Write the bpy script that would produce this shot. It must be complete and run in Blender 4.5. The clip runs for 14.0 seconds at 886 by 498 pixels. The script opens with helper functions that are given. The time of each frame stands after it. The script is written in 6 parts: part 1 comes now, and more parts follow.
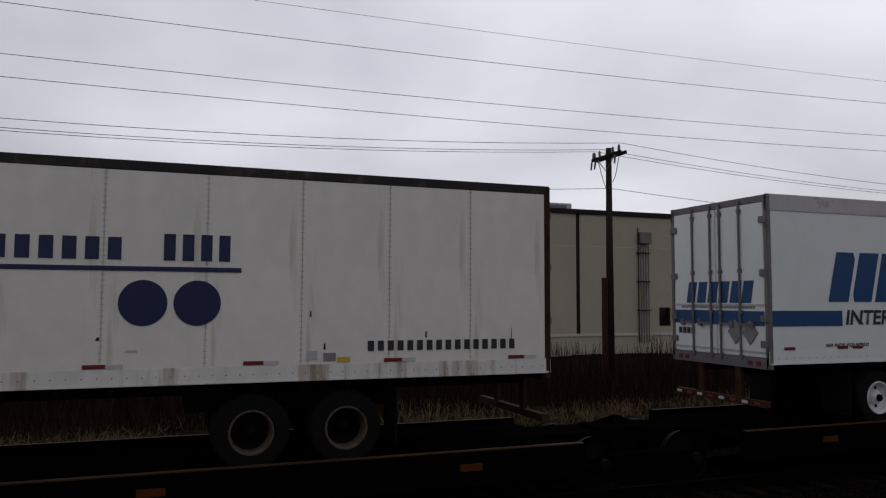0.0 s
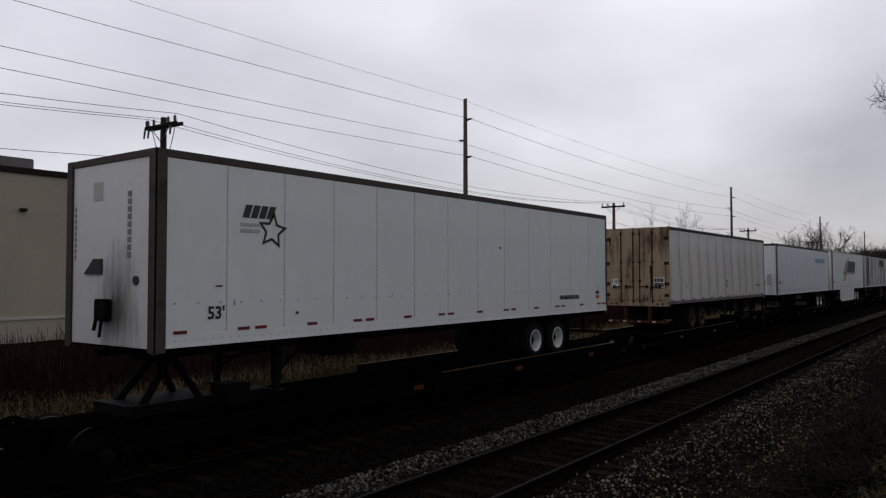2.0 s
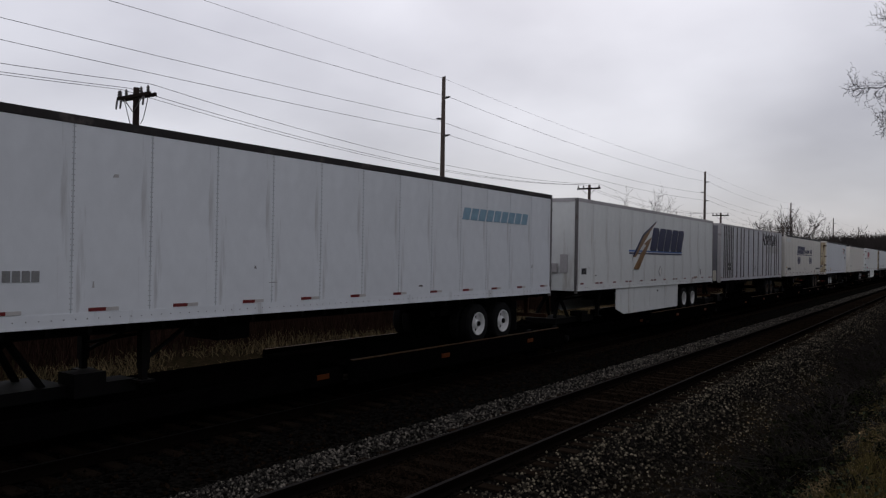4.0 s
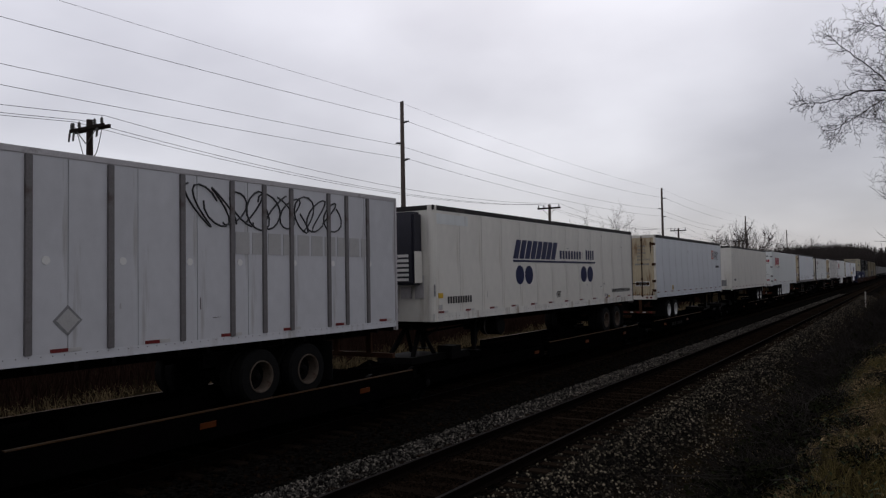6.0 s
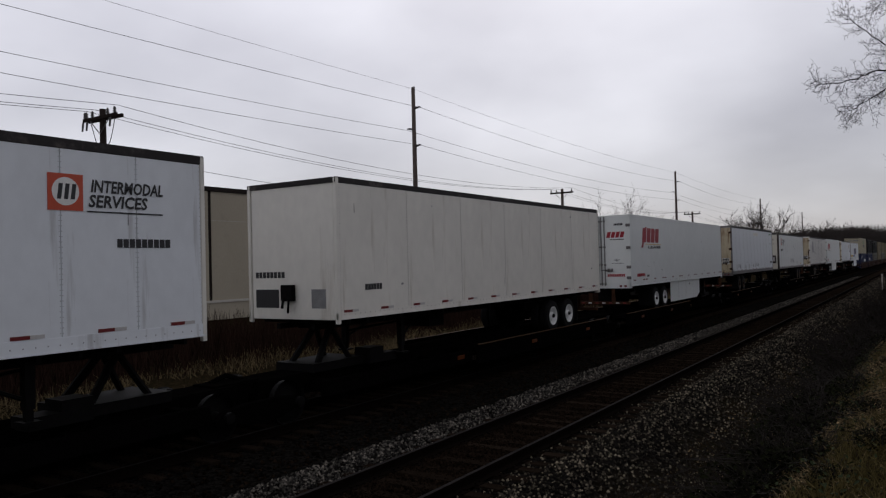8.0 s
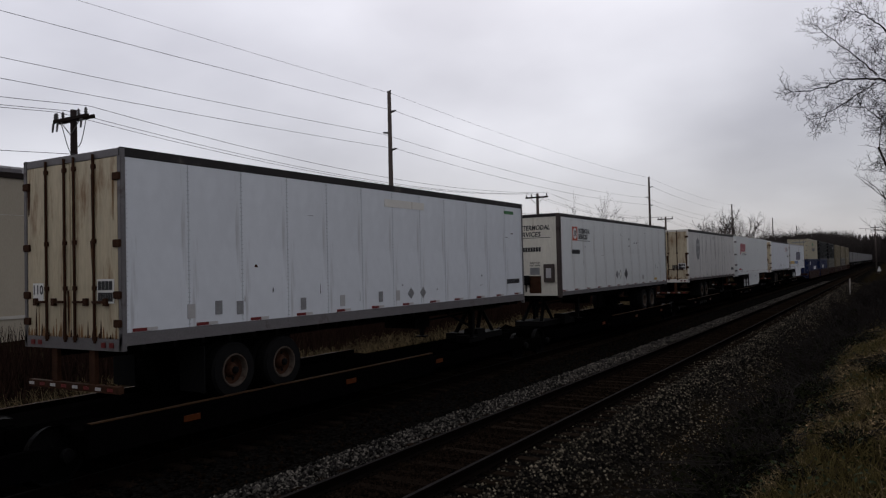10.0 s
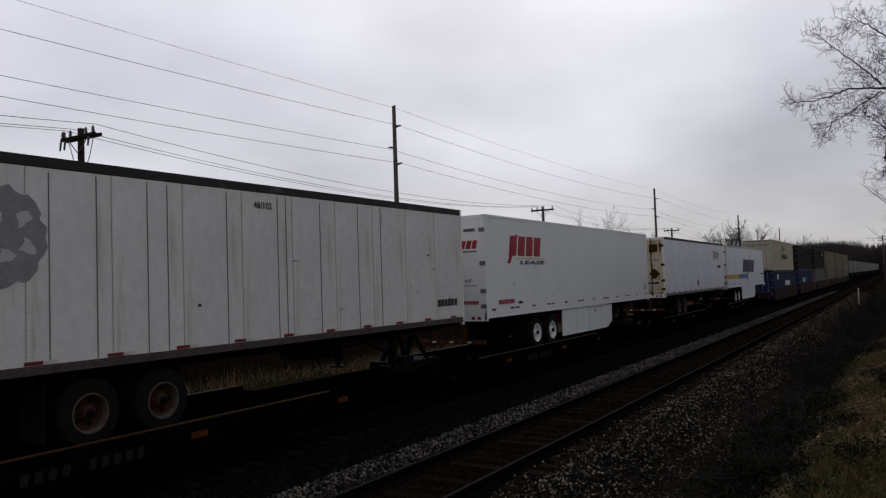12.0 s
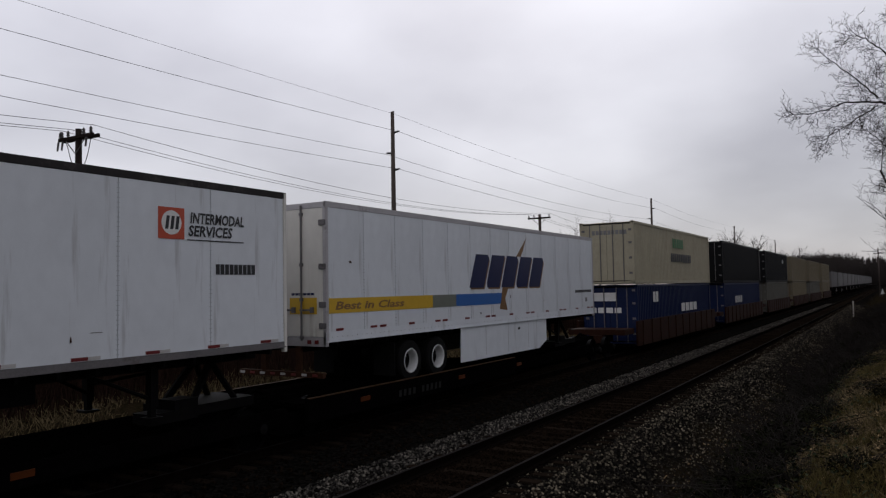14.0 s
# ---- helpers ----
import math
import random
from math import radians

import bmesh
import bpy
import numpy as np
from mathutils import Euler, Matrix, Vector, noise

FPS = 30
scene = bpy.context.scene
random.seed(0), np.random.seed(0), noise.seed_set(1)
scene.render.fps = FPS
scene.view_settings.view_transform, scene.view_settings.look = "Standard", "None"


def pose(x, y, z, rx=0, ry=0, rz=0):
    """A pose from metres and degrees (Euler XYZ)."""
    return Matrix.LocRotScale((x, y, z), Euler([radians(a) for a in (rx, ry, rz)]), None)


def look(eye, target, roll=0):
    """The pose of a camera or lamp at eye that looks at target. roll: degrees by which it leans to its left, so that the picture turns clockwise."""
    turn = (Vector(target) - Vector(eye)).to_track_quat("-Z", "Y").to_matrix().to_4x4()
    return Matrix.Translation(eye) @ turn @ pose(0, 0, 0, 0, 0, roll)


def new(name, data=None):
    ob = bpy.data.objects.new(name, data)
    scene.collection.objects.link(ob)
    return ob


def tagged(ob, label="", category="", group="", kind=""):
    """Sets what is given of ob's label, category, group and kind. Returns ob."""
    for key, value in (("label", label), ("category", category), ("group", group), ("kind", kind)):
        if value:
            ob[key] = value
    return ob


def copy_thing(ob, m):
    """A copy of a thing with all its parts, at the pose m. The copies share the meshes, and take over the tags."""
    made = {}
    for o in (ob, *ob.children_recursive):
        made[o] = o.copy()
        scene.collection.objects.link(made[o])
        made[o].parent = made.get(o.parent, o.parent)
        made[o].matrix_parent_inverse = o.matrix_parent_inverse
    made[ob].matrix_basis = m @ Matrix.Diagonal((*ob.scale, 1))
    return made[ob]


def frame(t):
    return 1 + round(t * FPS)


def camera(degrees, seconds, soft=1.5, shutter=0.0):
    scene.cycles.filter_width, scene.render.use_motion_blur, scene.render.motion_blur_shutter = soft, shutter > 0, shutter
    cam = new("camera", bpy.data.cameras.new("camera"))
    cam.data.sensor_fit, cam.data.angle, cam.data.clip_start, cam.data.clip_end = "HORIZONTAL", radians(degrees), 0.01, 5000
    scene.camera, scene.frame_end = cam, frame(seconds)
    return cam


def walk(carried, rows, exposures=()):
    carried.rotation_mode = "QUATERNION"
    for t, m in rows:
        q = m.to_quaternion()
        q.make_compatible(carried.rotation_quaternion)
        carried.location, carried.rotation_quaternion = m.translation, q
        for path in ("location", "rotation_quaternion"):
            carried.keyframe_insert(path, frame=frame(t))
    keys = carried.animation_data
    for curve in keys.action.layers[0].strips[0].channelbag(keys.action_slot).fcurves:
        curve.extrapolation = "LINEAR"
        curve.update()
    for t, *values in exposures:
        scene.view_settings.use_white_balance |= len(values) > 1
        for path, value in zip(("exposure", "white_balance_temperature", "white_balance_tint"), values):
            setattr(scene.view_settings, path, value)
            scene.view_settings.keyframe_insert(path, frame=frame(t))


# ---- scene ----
# Heights are above the railheads; y runs along the tracks, x across them.
EYE = 3.05
cam = camera(61.25, 14.0, soft=1.25)
walk(cam, [
    (0.0, pose(0, 0, EYE, 93.91, -0.23, 69.67)),
    (0.1, pose(0, 0, EYE, 93.59, -1.15, 60.87)),
    (0.2, pose(0, 0, EYE, 93.29, -1.61, 54.05)),
    (0.3, pose(0, 0, EYE, 92.92, -2.11, 49.11)),
    (0.5, pose(0, 0, EYE, 93.10, -2.44, 42.35)),
    (1.0, pose(0, 0, EYE, 91.84, -0.06, 35.25)),
    (1.5, pose(0, 0, EYE, 92.21, -0.08, 34.85)),
    (2.0, pose(0, 0, EYE, 92.11, 0.10, 36.52)),
    (2.5, pose(0, 0, EYE, 91.29, -0.18, 35.76)),
    (2.7, pose(0, 0, EYE, 91.18, -0.06, 36.31)),
    (4.8, pose(0, 0, EYE, 90.14, -0.63, 32.99)),
    (5.0, pose(0, 0, EYE, 90.65, 0.75, 31.99)),
    (5.5, pose(0, 0, EYE, 92.12, 1.26, 32.02)),
    (6.0, pose(0, 0, EYE, 92.26, 1.01, 31.84)),
    (6.5, pose(0, 0, EYE, 92.02, 1.24, 32.28)),
    (7.0, pose(0, 0, EYE, 90.28, 1.13, 32.80)),
    (7.2, pose(0, 0, EYE, 90.44, 1.32, 32.95)),
    (7.5, pose(0, 0, EYE, 90.51, 1.25, 32.68)),
    (7.7, pose(0, 0, EYE, 90.94, 1.49, 32.95)),
    (9.8, pose(0, 0, EYE, 91.69, 1.39, 31.21)),
    (10.0, pose(0, 0, EYE, 91.45, 1.35, 30.95)),
    (10.5, pose(0, 0, EYE, 91.63, 0.80, 31.13)),
    (11.0, pose(0, 0, EYE, 92.62, 0.82, 31.01)),
    (11.5, pose(0, 0, EYE, 92.99, 1.41, 30.97)),
    (12.0, pose(0, 0, EYE, 92.52, 1.92, 31.43)),
    (12.5, pose(0, 0, EYE, 92.53, 1.86, 30.45)),
    (13.0, pose(0, 0, EYE, 92.47, 2.63, 29.43)),
    (13.3, pose(0, 0, EYE, 92.91, 2.14, 26.96)),
    (13.5, pose(0, 0, EYE, 93.21, 1.94, 27.88)),
    (14.0, pose(0, 0, EYE, 93.00, 1.03, 31.11)),
])

# ---- world, sun, exposure ----
scene.view_settings.exposure = 0.0


def make_world():
    w = bpy.data.worlds.new("overcast")
    w.use_nodes = True
    nt = w.node_tree
    nt.nodes.clear()
    N, K = nt.nodes.new, nt.links.new
    tc = N("ShaderNodeTexCoord")
    sep = N("ShaderNodeSeparateXYZ")
    K(tc.outputs["Generated"], sep.inputs[0])
    # clouds flatten towards the horizon: divide by height
    add = N("ShaderNodeMath"); add.operation = "ADD"; add.inputs[1].default_value = 0.34
    mx = N("ShaderNodeMath"); mx.operation = "MAXIMUM"; mx.inputs[1].default_value = 0.0
    K(sep.outputs[2], mx.inputs[0]); K(mx.outputs[0], add.inputs[0])
    dv = N("ShaderNodeVectorMath"); dv.operation = "DIVIDE"
    comb = N("ShaderNodeCombineXYZ")
    for i in range(3):
        K(add.outputs[0], comb.inputs[i])
    K(tc.outputs["Generated"], dv.inputs[0]); K(comb.outputs[0], dv.inputs[1])
    n1 = N("ShaderNodeTexNoise"); n1.inputs["Scale"].default_value = 1.45; n1.inputs["Detail"].default_value = 5; n1.inputs["Roughness"].default_value = 0.45
    n2 = N("ShaderNodeTexNoise"); n2.inputs["Scale"].default_value = 0.55; n2.inputs["Detail"].default_value = 2
    K(dv.outputs[0], n1.inputs["Vector"]); K(dv.outputs[0], n2.inputs["Vector"])
    mixn = N("ShaderNodeMath"); mixn.operation = "ADD"
    K(n1.outputs[0], mixn.inputs[0]); K(n2.outputs[0], mixn.inputs[1])
    ramp = N("ShaderNodeValToRGB")
    ramp.color_ramp.elements[0].position = 0.37
    ramp.color_ramp.elements[0].color = (0.48, 0.47, 0.53, 1)
    ramp.color_ramp.elements[1].position = 0.65
    ramp.color_ramp.elements[1].color = (0.945, 0.937, 1.012, 1)
    half = N("ShaderNodeMath"); half.operation = "MULTIPLY"; half.inputs[1].default_value = 0.5
    K(mixn.outputs[0], half.inputs[0]); K(half.outputs[0], ramp.inputs[0])
    # overcast sky: dimmer at the horizon than overhead
    el = N("ShaderNodeMapRange"); el.inputs["From Min"].default_value = 0.0; el.inputs["From Max"].default_value = 0.38
    el.inputs["To Min"].default_value = 0.60; el.inputs["To Max"].default_value = 1.0
    K(sep.outputs[2], el.inputs["Value"])
    mul = N("ShaderNodeVectorMath"); mul.operation = "SCALE"
    # the cloud cover is brighter towards the hidden sun
    dot = N("ShaderNodeVectorMath"); dot.operation = "DOT_PRODUCT"; dot.inputs[1].default_value = (-0.60, 0.40, 0.69)
    K(tc.outputs["Generated"], dot.inputs[0])
    sd = N("ShaderNodeMapRange"); sd.inputs["From Min"].default_value = -0.6; sd.inputs["From Max"].default_value = 0.95
    sd.inputs["To Min"].default_value = 0.46; sd.inputs["To Max"].default_value = 1.06
    K(dot.outputs["Value"], sd.inputs["Value"])
    both = N("ShaderNodeMath"); both.operation = "MULTIPLY"
    K(el.outputs[0], both.inputs[0]); K(sd.outputs[0], both.inputs[1])
    K(ramp.outputs[0], mul.inputs[0]); K(both.outputs[0], mul.inputs["Scale"])
    sky = N("ShaderNodeTexSky"); sky.sky_type = "NISHITA"; sky.sun_disc = False
    sky.sun_elevation, sky.sun_rotation = radians(38), radians(-25)
    mix = N("ShaderNodeMixRGB"); mix.inputs[0].default_value = 0.01
    K(mul.outputs[0], mix.inputs[1]); K(sky.outputs[0], mix.inputs[2])
    bg = N("ShaderNodeBackground"); bg.inputs["Strength"].default_value = 1.0
    out = N("ShaderNodeOutputWorld")
    K(mix.outputs[0], bg.inputs[0]); K(bg.outputs[0], out.inputs[0])
    scene.world = w


make_world()
sun = new("sun", bpy.data.lights.new("sun", "SUN"))
sun.data.energy, sun.data.angle, sun.data.color = 0.35, radians(40), (1.0, 0.97, 0.94)
sun.matrix_world = look((0, 0, 60), (0 + 21, -45 + 0, 12))

# ---- materials ----


def mat(name, base, rough=0.7, metal=0.0, var=0.25, scale=3.0, fine=40.0, bump=0.0, stretch=(1, 1, 1), spot=None, spot_at=0.6, spot_scale=2.0, spot_stretch=(1, 1, 1), rand=0.0, island=0.0, spec=0.4):
    """Noise at two scales varies the base colour; spots of a second colour make stains and wear."""
    m = bpy.data.materials.new(name)
    m.use_nodes = True
    nt = m.node_tree
    N, K = nt.nodes.new, nt.links.new
    b = nt.nodes["Principled BSDF"]
    b.inputs["Roughness"].default_value, b.inputs["Metallic"].default_value = rough, metal
    b.inputs["Specular IOR Level"].default_value = spec
    tc = N("ShaderNodeTexCoord")
    mp = N("ShaderNodeMapping"); mp.inputs["Scale"].default_value = stretch
    K(tc.outputs["Object"], mp.inputs[0])
    big = N("ShaderNodeTexNoise"); big.inputs["Scale"].default_value = scale; big.inputs["Detail"].default_value = 4
    small = N("ShaderNodeTexNoise"); small.inputs["Scale"].default_value = fine; small.inputs["Detail"].default_value = 3
    K(mp.outputs[0], big.inputs["Vector"]); K(mp.outputs[0], small.inputs["Vector"])
    s = N("ShaderNodeMath"); s.operation = "ADD"
    K(big.outputs[0], s.inputs[0]); K(small.outputs[0], s.inputs[1])
    val = s.outputs[0]
    if rand:
        oi = N("ShaderNodeObjectInfo")
        r = N("ShaderNodeMath"); r.operation = "MULTIPLY_ADD"; r.inputs[1].default_value = rand; r.inputs[2].default_value = -rand / 2
        K(oi.outputs["Random"], r.inputs[0])
        a = N("ShaderNodeMath"); a.operation = "ADD"; K(val, a.inputs[0]); K(r.outputs[0], a.inputs[1]); val = a.outputs[0]
    if island:
        g = N("ShaderNodeNewGeometry")
        r = N("ShaderNodeMath"); r.operation = "MULTIPLY_ADD"; r.inputs[1].default_value = island; r.inputs[2].default_value = -island / 2
        K(g.outputs["Random Per Island"], r.inputs[0])
        a = N("ShaderNodeMath"); a.operation = "ADD"; K(val, a.inputs[0]); K(r.outputs[0], a.inputs[1]); val = a.outputs[0]
    mr = N("ShaderNodeMapRange"); mr.inputs["From Min"].default_value = 0.6; mr.inputs["From Max"].default_value = 1.4
    mr.inputs["To Min"].default_value = 1 - var; mr.inputs["To Max"].default_value = 1 + var; mr.clamp = not (rand or island)
    K(val, mr.inputs["Value"])
    mul = N("ShaderNodeVectorMath"); mul.operation = "SCALE"; mul.inputs[0].default_value = base
    K(mr.outputs[0], mul.inputs["Scale"])
    col = mul.outputs[0]
    if spot:
        mp2 = N("ShaderNodeMapping"); mp2.inputs["Scale"].default_value = spot_stretch
        K(tc.outputs["Object"], mp2.inputs[0])
        sn = N("ShaderNodeTexNoise"); sn.inputs["Scale"].default_value = spot_scale; sn.inputs["Detail"].default_value = 6; sn.inputs["Roughness"].default_value = 0.65
        K(mp2.outputs[0], sn.inputs["Vector"])
        rg = N("ShaderNodeMapRange"); rg.inputs["From Min"].default_value = spot_at; rg.inputs["From Max"].default_value = spot_at + 0.14
        K(sn.outputs[0], rg.inputs["Value"])
        mix = N("ShaderNodeMixRGB"); mix.inputs[2].default_value = (*spot, 1)
        K(rg.outputs[0], mix.inputs[0]); K(col, mix.inputs[1]); col = mix.outputs[0]
    K(col, b.inputs["Base Color"])
    if bump:
        bp = N("ShaderNodeBump"); bp.inputs["Strength"].default_value = bump; bp.inputs["Distance"].default_value = 0.02
        K(small.outputs[0], bp.inputs["Height"]); K(bp.outputs[0], b.inputs["Normal"])
    return m


STREAK = dict(stretch=(1, 0.8, 0.6), spot_stretch=(1, 1.5, 0.12))
paint_white = mat("white_trailer_paint", (0.675, 0.69, 0.675), 0.42, var=0.07, scale=0.9, fine=5, rand=0.25, spot=(0.40, 0.37, 0.33), spot_at=0.57, **STREAK)
paint_clean = mat("clean_white_paint", (0.675, 0.695, 0.68), 0.38, var=0.05, scale=0.7, fine=4, rand=0.2, spot=(0.52, 0.50, 0.47), spot_at=0.66, **STREAK)
paint_grey = mat("dull_grey_trailer_paint", (0.52, 0.52, 0.535), 0.5, var=0.09, scale=0.9, fine=5, rand=0.3, spot=(0.32, 0.30, 0.28), spot_at=0.58, **STREAK)
# white trailers far down the line: their dimness is painted as dark grey
paint_dim = mat("distance_dimmed_grey_paint", (0.12, 0.117, 0.115), 0.7, var=0.2, scale=0.9, fine=5, rand=0.6, spec=0.1, spot=(0.16, 0.13, 0.11), spot_at=0.55, **STREAK)
paint_blue_white = mat("bluish_white_paint", (0.67, 0.695, 0.72), 0.42, var=.07, scale=0.9, fine=5, rand=0.25, spot=(0.40, 0.40, 0.40), spot_at=0.58, **STREAK)
paint_cream = mat("creamy_white_paint", (0.68, 0.655, 0.595), 0.45, var=0.08, scale=0.9, fine=5, rand=0.25, spot=(0.46, 0.42, 0.35), spot_at=0.58, **STREAK)
paint_weathered = mat("weathered_white_paint", (0.62, 0.605, 0.56), 0.55, var=0.12, scale=1.0, fine=8, rand=0.4, spot=(0.27, 0.21, 0.15), spot_at=0.53, **STREAK)
aluminium = mat("bare_aluminium", (0.44, 0.42, 0.425), 0.5, 0.35, var=0.15, scale=2, fine=30, spot=(0.18, 0.16, 0.15), spot_at=0.6)
steel_grey = mat("galvanised_steel", (0.15, 0.14, 0.14), 0.55, 0.3, var=0.2, scale=2, fine=30, spot=(0.07, 0.05, 0.04), spot_at=0.58)
rail_dark = mat("dark_top_rail", (0.028, 0.025, 0.025), 0.6, 0.2, var=0.3, scale=2, fine=30, spot=(0.10, 0.085, 0.08), spot_at=0.56, spec=0.15)
door_rusty = mat("rust_streaked_door_paint", (0.33, 0.25, 0.16), 0.6, var=0.15, scale=2, fine=12, spot=(0.09, 0.042, 0.02), spot_at=0.49, spot_scale=1.3, stretch=(2, 1, 0.4), spot_stretch=(1.6, 1, 0.45))
door_stained = mat("stained_cream_door_paint", (0.45, 0.38, 0.26), 0.6, var=0.22, scale=2, fine=10, stretch=(2, 1, 0.4), spot=(0.17, 0.085, 0.032), spot_at=0.535, spot_scale=1.5, spot_stretch=(2.2, 1, 0.4))
stain_tan = mat("tan_rust_stain", (0.20, 0.115, 0.055), 0.8, var=0.35, scale=4, fine=20, spec=0.1)
rust = mat("rusty_steel", (0.045, 0.020, 0.011), 0.85, 0.2, var=0.4, scale=5, fine=40, bump=0.3, spot=(0.085, 0.04, 0.02), spot_at=0.6, spec=0.1)
# blacker than paint: the deep shade under the trailers is in these two colours
black_steel = mat("shade_black_steel", (0.004, 0.0037, 0.0037), 0.7, 0.1, var=0.4, scale=4, fine=30, spot=(0.008, 0.005, 0.004), spot_at=0.6, spec=0.06)
car_paint = mat("grimy_shaded_car_paint", (0.0022, 0.002, 0.002), 0.85, 0.0, var=0.4, scale=3, fine=30, spot=(0.005, 0.0032, 0.0025), spot_at=0.62, spec=0.0)
edge_yellow = mat("worn_yellow_edge", (0.045, 0.023, 0.010), 0.7, var=0.5, scale=6, fine=40, spot=(0.03, 0.02, 0.015), spot_at=0.52, spot_scale=3, spec=0.1)
rubber = mat("tyre_rubber", (0.006, 0.006, 0.006), 0.85, var=0.3, scale=8, fine=60, spec=0.08)
rim_white = mat("white_painted_rim", (0.62, 0.62, 0.61), 0.4, var=0.12, scale=6, fine=30, spot=(0.28, 0.25, 0.22), spot_at=0.58, spot_scale=6)
post_brown = mat("brown_grimy_steel", (0.062, 0.048, 0.043), 0.65, 0.1, var=0.25, scale=2, fine=25, spot=(0.03, 0.02, 0.016), spot_at=0.55, spec=0.2)
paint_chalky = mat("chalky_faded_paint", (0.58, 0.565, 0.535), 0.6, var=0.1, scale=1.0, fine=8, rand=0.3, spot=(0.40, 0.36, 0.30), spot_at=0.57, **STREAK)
rim_grimy = mat("grimy_rusted_rim", (0.085, 0.066, 0.052), 0.75, var=0.3, scale=6, fine=30, spot=(0.04, 0.02, 0.012), spot_at=0.5, spot_scale=6, spec=0.1)
rim_rust = mat("weathered_rim", (0.45, 0.42, 0.36), 0.55, var=0.2, scale=6, fine=30, spot=(0.16, 0.08, 0.04), spot_at=0.5, spot_scale=6)
refl_red = mat("red_reflector", (0.13, 0.012, 0.012), 0.35, var=0.2, scale=8)
refl_white = mat("white_reflector", (0.45, 0.435, 0.42), 0.35, var=0.1, scale=8)
refl_orange = mat("orange_reflector", (0.07, 0.018, 0.003), 0.4, var=0.2, scale=8, spec=0.2)
ink_navy = mat("navy_vinyl", (0.007, 0.012, 0.06), 0.4, var=0.1, scale=2)
ink_blue = mat("blue_vinyl", (0.006, 0.05, 0.15), 0.4, var=0.12, scale=2)
ink_sky = mat("mid_blue_vinyl", (0.03, 0.12, 0.36), 0.4, var=0.12, scale=2)
ink_black = mat("black_vinyl", (0.02, 0.02, 0.022), 0.45, var=0.15, scale=4)
ink_red = mat("red_vinyl", (0.30, 0.012, 0.025), 0.4, var=0.1, scale=3)
ink_orange_red = mat("orange_red_vinyl", (0.48, 0.07, 0.03), 0.45, var=0.1, scale=3)
ink_yellow = mat("yellow_vinyl", (0.58, 0.36, 0.03), 0.4, var=0.12, scale=3)
ink_bronze = mat("bronze_vinyl", (0.20, 0.11, 0.045), 0.4, var=0.2, scale=3)
ink_olive = mat("olive_fade_vinyl", (0.16, 0.17, 0.14), 0.4, var=0.12, scale=3)
rivet_steel = mat("rivet_heads", (0.36, 0.35, 0.35), 0.5, var=0.2, scale=3)
stencil = mat("faded_stencil_paint", (0.012, 0.0115, 0.011), 0.8, var=0.5, scale=6, spec=0.1)
ink_grey = mat("grey_sticker", (0.20, 0.20, 0.20), 0.5, var=0.25, scale=6)
ink_pale = mat("faint_grey_lettering", (0.40, 0.39, 0.38), 0.5, var=0.1, scale=6)
ink_faded_blue = mat("faded_blue_vinyl", (0.20, 0.33, 0.42), 0.5, var=0.2, scale=6)
ink_green = mat("green_vinyl", (0.04, 0.16, 0.05), 0.5, var=0.2, scale=6)
sticker_white = mat("white_sticker", (0.70, 0.69, 0.66), 0.5, var=0.1, scale=6)
box_beige = mat("beige_container_paint", (0.40, 0.36, 0.26), 0.6, var=0.12, scale=1.5, fine=10, spot=(0.20, 0.12, 0.06), spot_at=0.62, **STREAK, spec=.2)
box_black = mat("black_container_paint", (0.005, 0.005, 0.0055), 0.6, var=0.3, scale=1.5, fine=10, spot=(0.03, 0.022, 0.018), spot_at=0.64, spec=0.12)
box_blue = mat("blue_container_paint", (0.004, 0.011, 0.05), 0.55, var=0.2, scale=1.5, fine=10, spot=(0.03, 0.03, 0.05), spot_at=0.62, spec=0.2)
box_grey = mat("grey_container_paint", (0.10, 0.095, 0.08), 0.6, var=0.2, scale=1.5, fine=10, spot=(0.14, 0.09, 0.05), spot_at=0.6, spec=.15)
box_tan = mat("dull_tan_container_paint", (0.15, 0.125, 0.08), 0.65, var=0.18, scale=1.5, fine=10, spot=(0.09, 0.06, 0.035), spot_at=0.58, **STREAK, spec=.15)
well_orange = mat("faded_orange_well_car", (0.028, 0.0095, 0.005), 0.75, var=0.4, scale=2, fine=20, spot=(0.015, 0.008, 0.006), spot_at=0.5, spec=0.1)
reefer_dark = mat("dark_reefer_plastic", (0.02, 0.02, 0.03), 0.5, var=0.2, scale=5)
wood_pole = mat("weathered_pole_wood", (0.085, 0.068, 0.06), 0.9, var=0.35, scale=2, fine=30, stretch=(6, 6, 0.4), bump=0.3, spec=0.05)
wood_dark = mat("creosoted_pole_wood", (0.022, 0.016, 0.014), 0.9, var=0.35, scale=2, fine=30, stretch=(6, 6, 0.4), bump=0.3, spec=0.05)
porcelain = mat("insulator_glaze", (0.04, 0.035, 0.035), 0.35, var=0.15, scale=10)
cable = mat("weathered_wire", (0.08, 0.08, 0.085), 0.6, 0.3, var=0.1, scale=1, spec=0.1)
# dirt between the rails; below the train this dark brown also paints its shade
fouled_shaded_stone = mat("dirt_fouled_shaded_ballast", (0.0085, 0.0056, 0.0038), 0.95, var=0.5, scale=2, fine=20, island=1.0, spec=0.0)
wall_paint = mat("cream_precast_wall", (0.36, 0.32, 0.25), 0.85, var=0.10, scale=0.5, fine=14, rand=0.2, bump=0.1, spot=(0.31, 0.275, 0.22), spot_at=0.6, spot_scale=0.7, stretch=(1, 1, 0.4), spec=0.05)
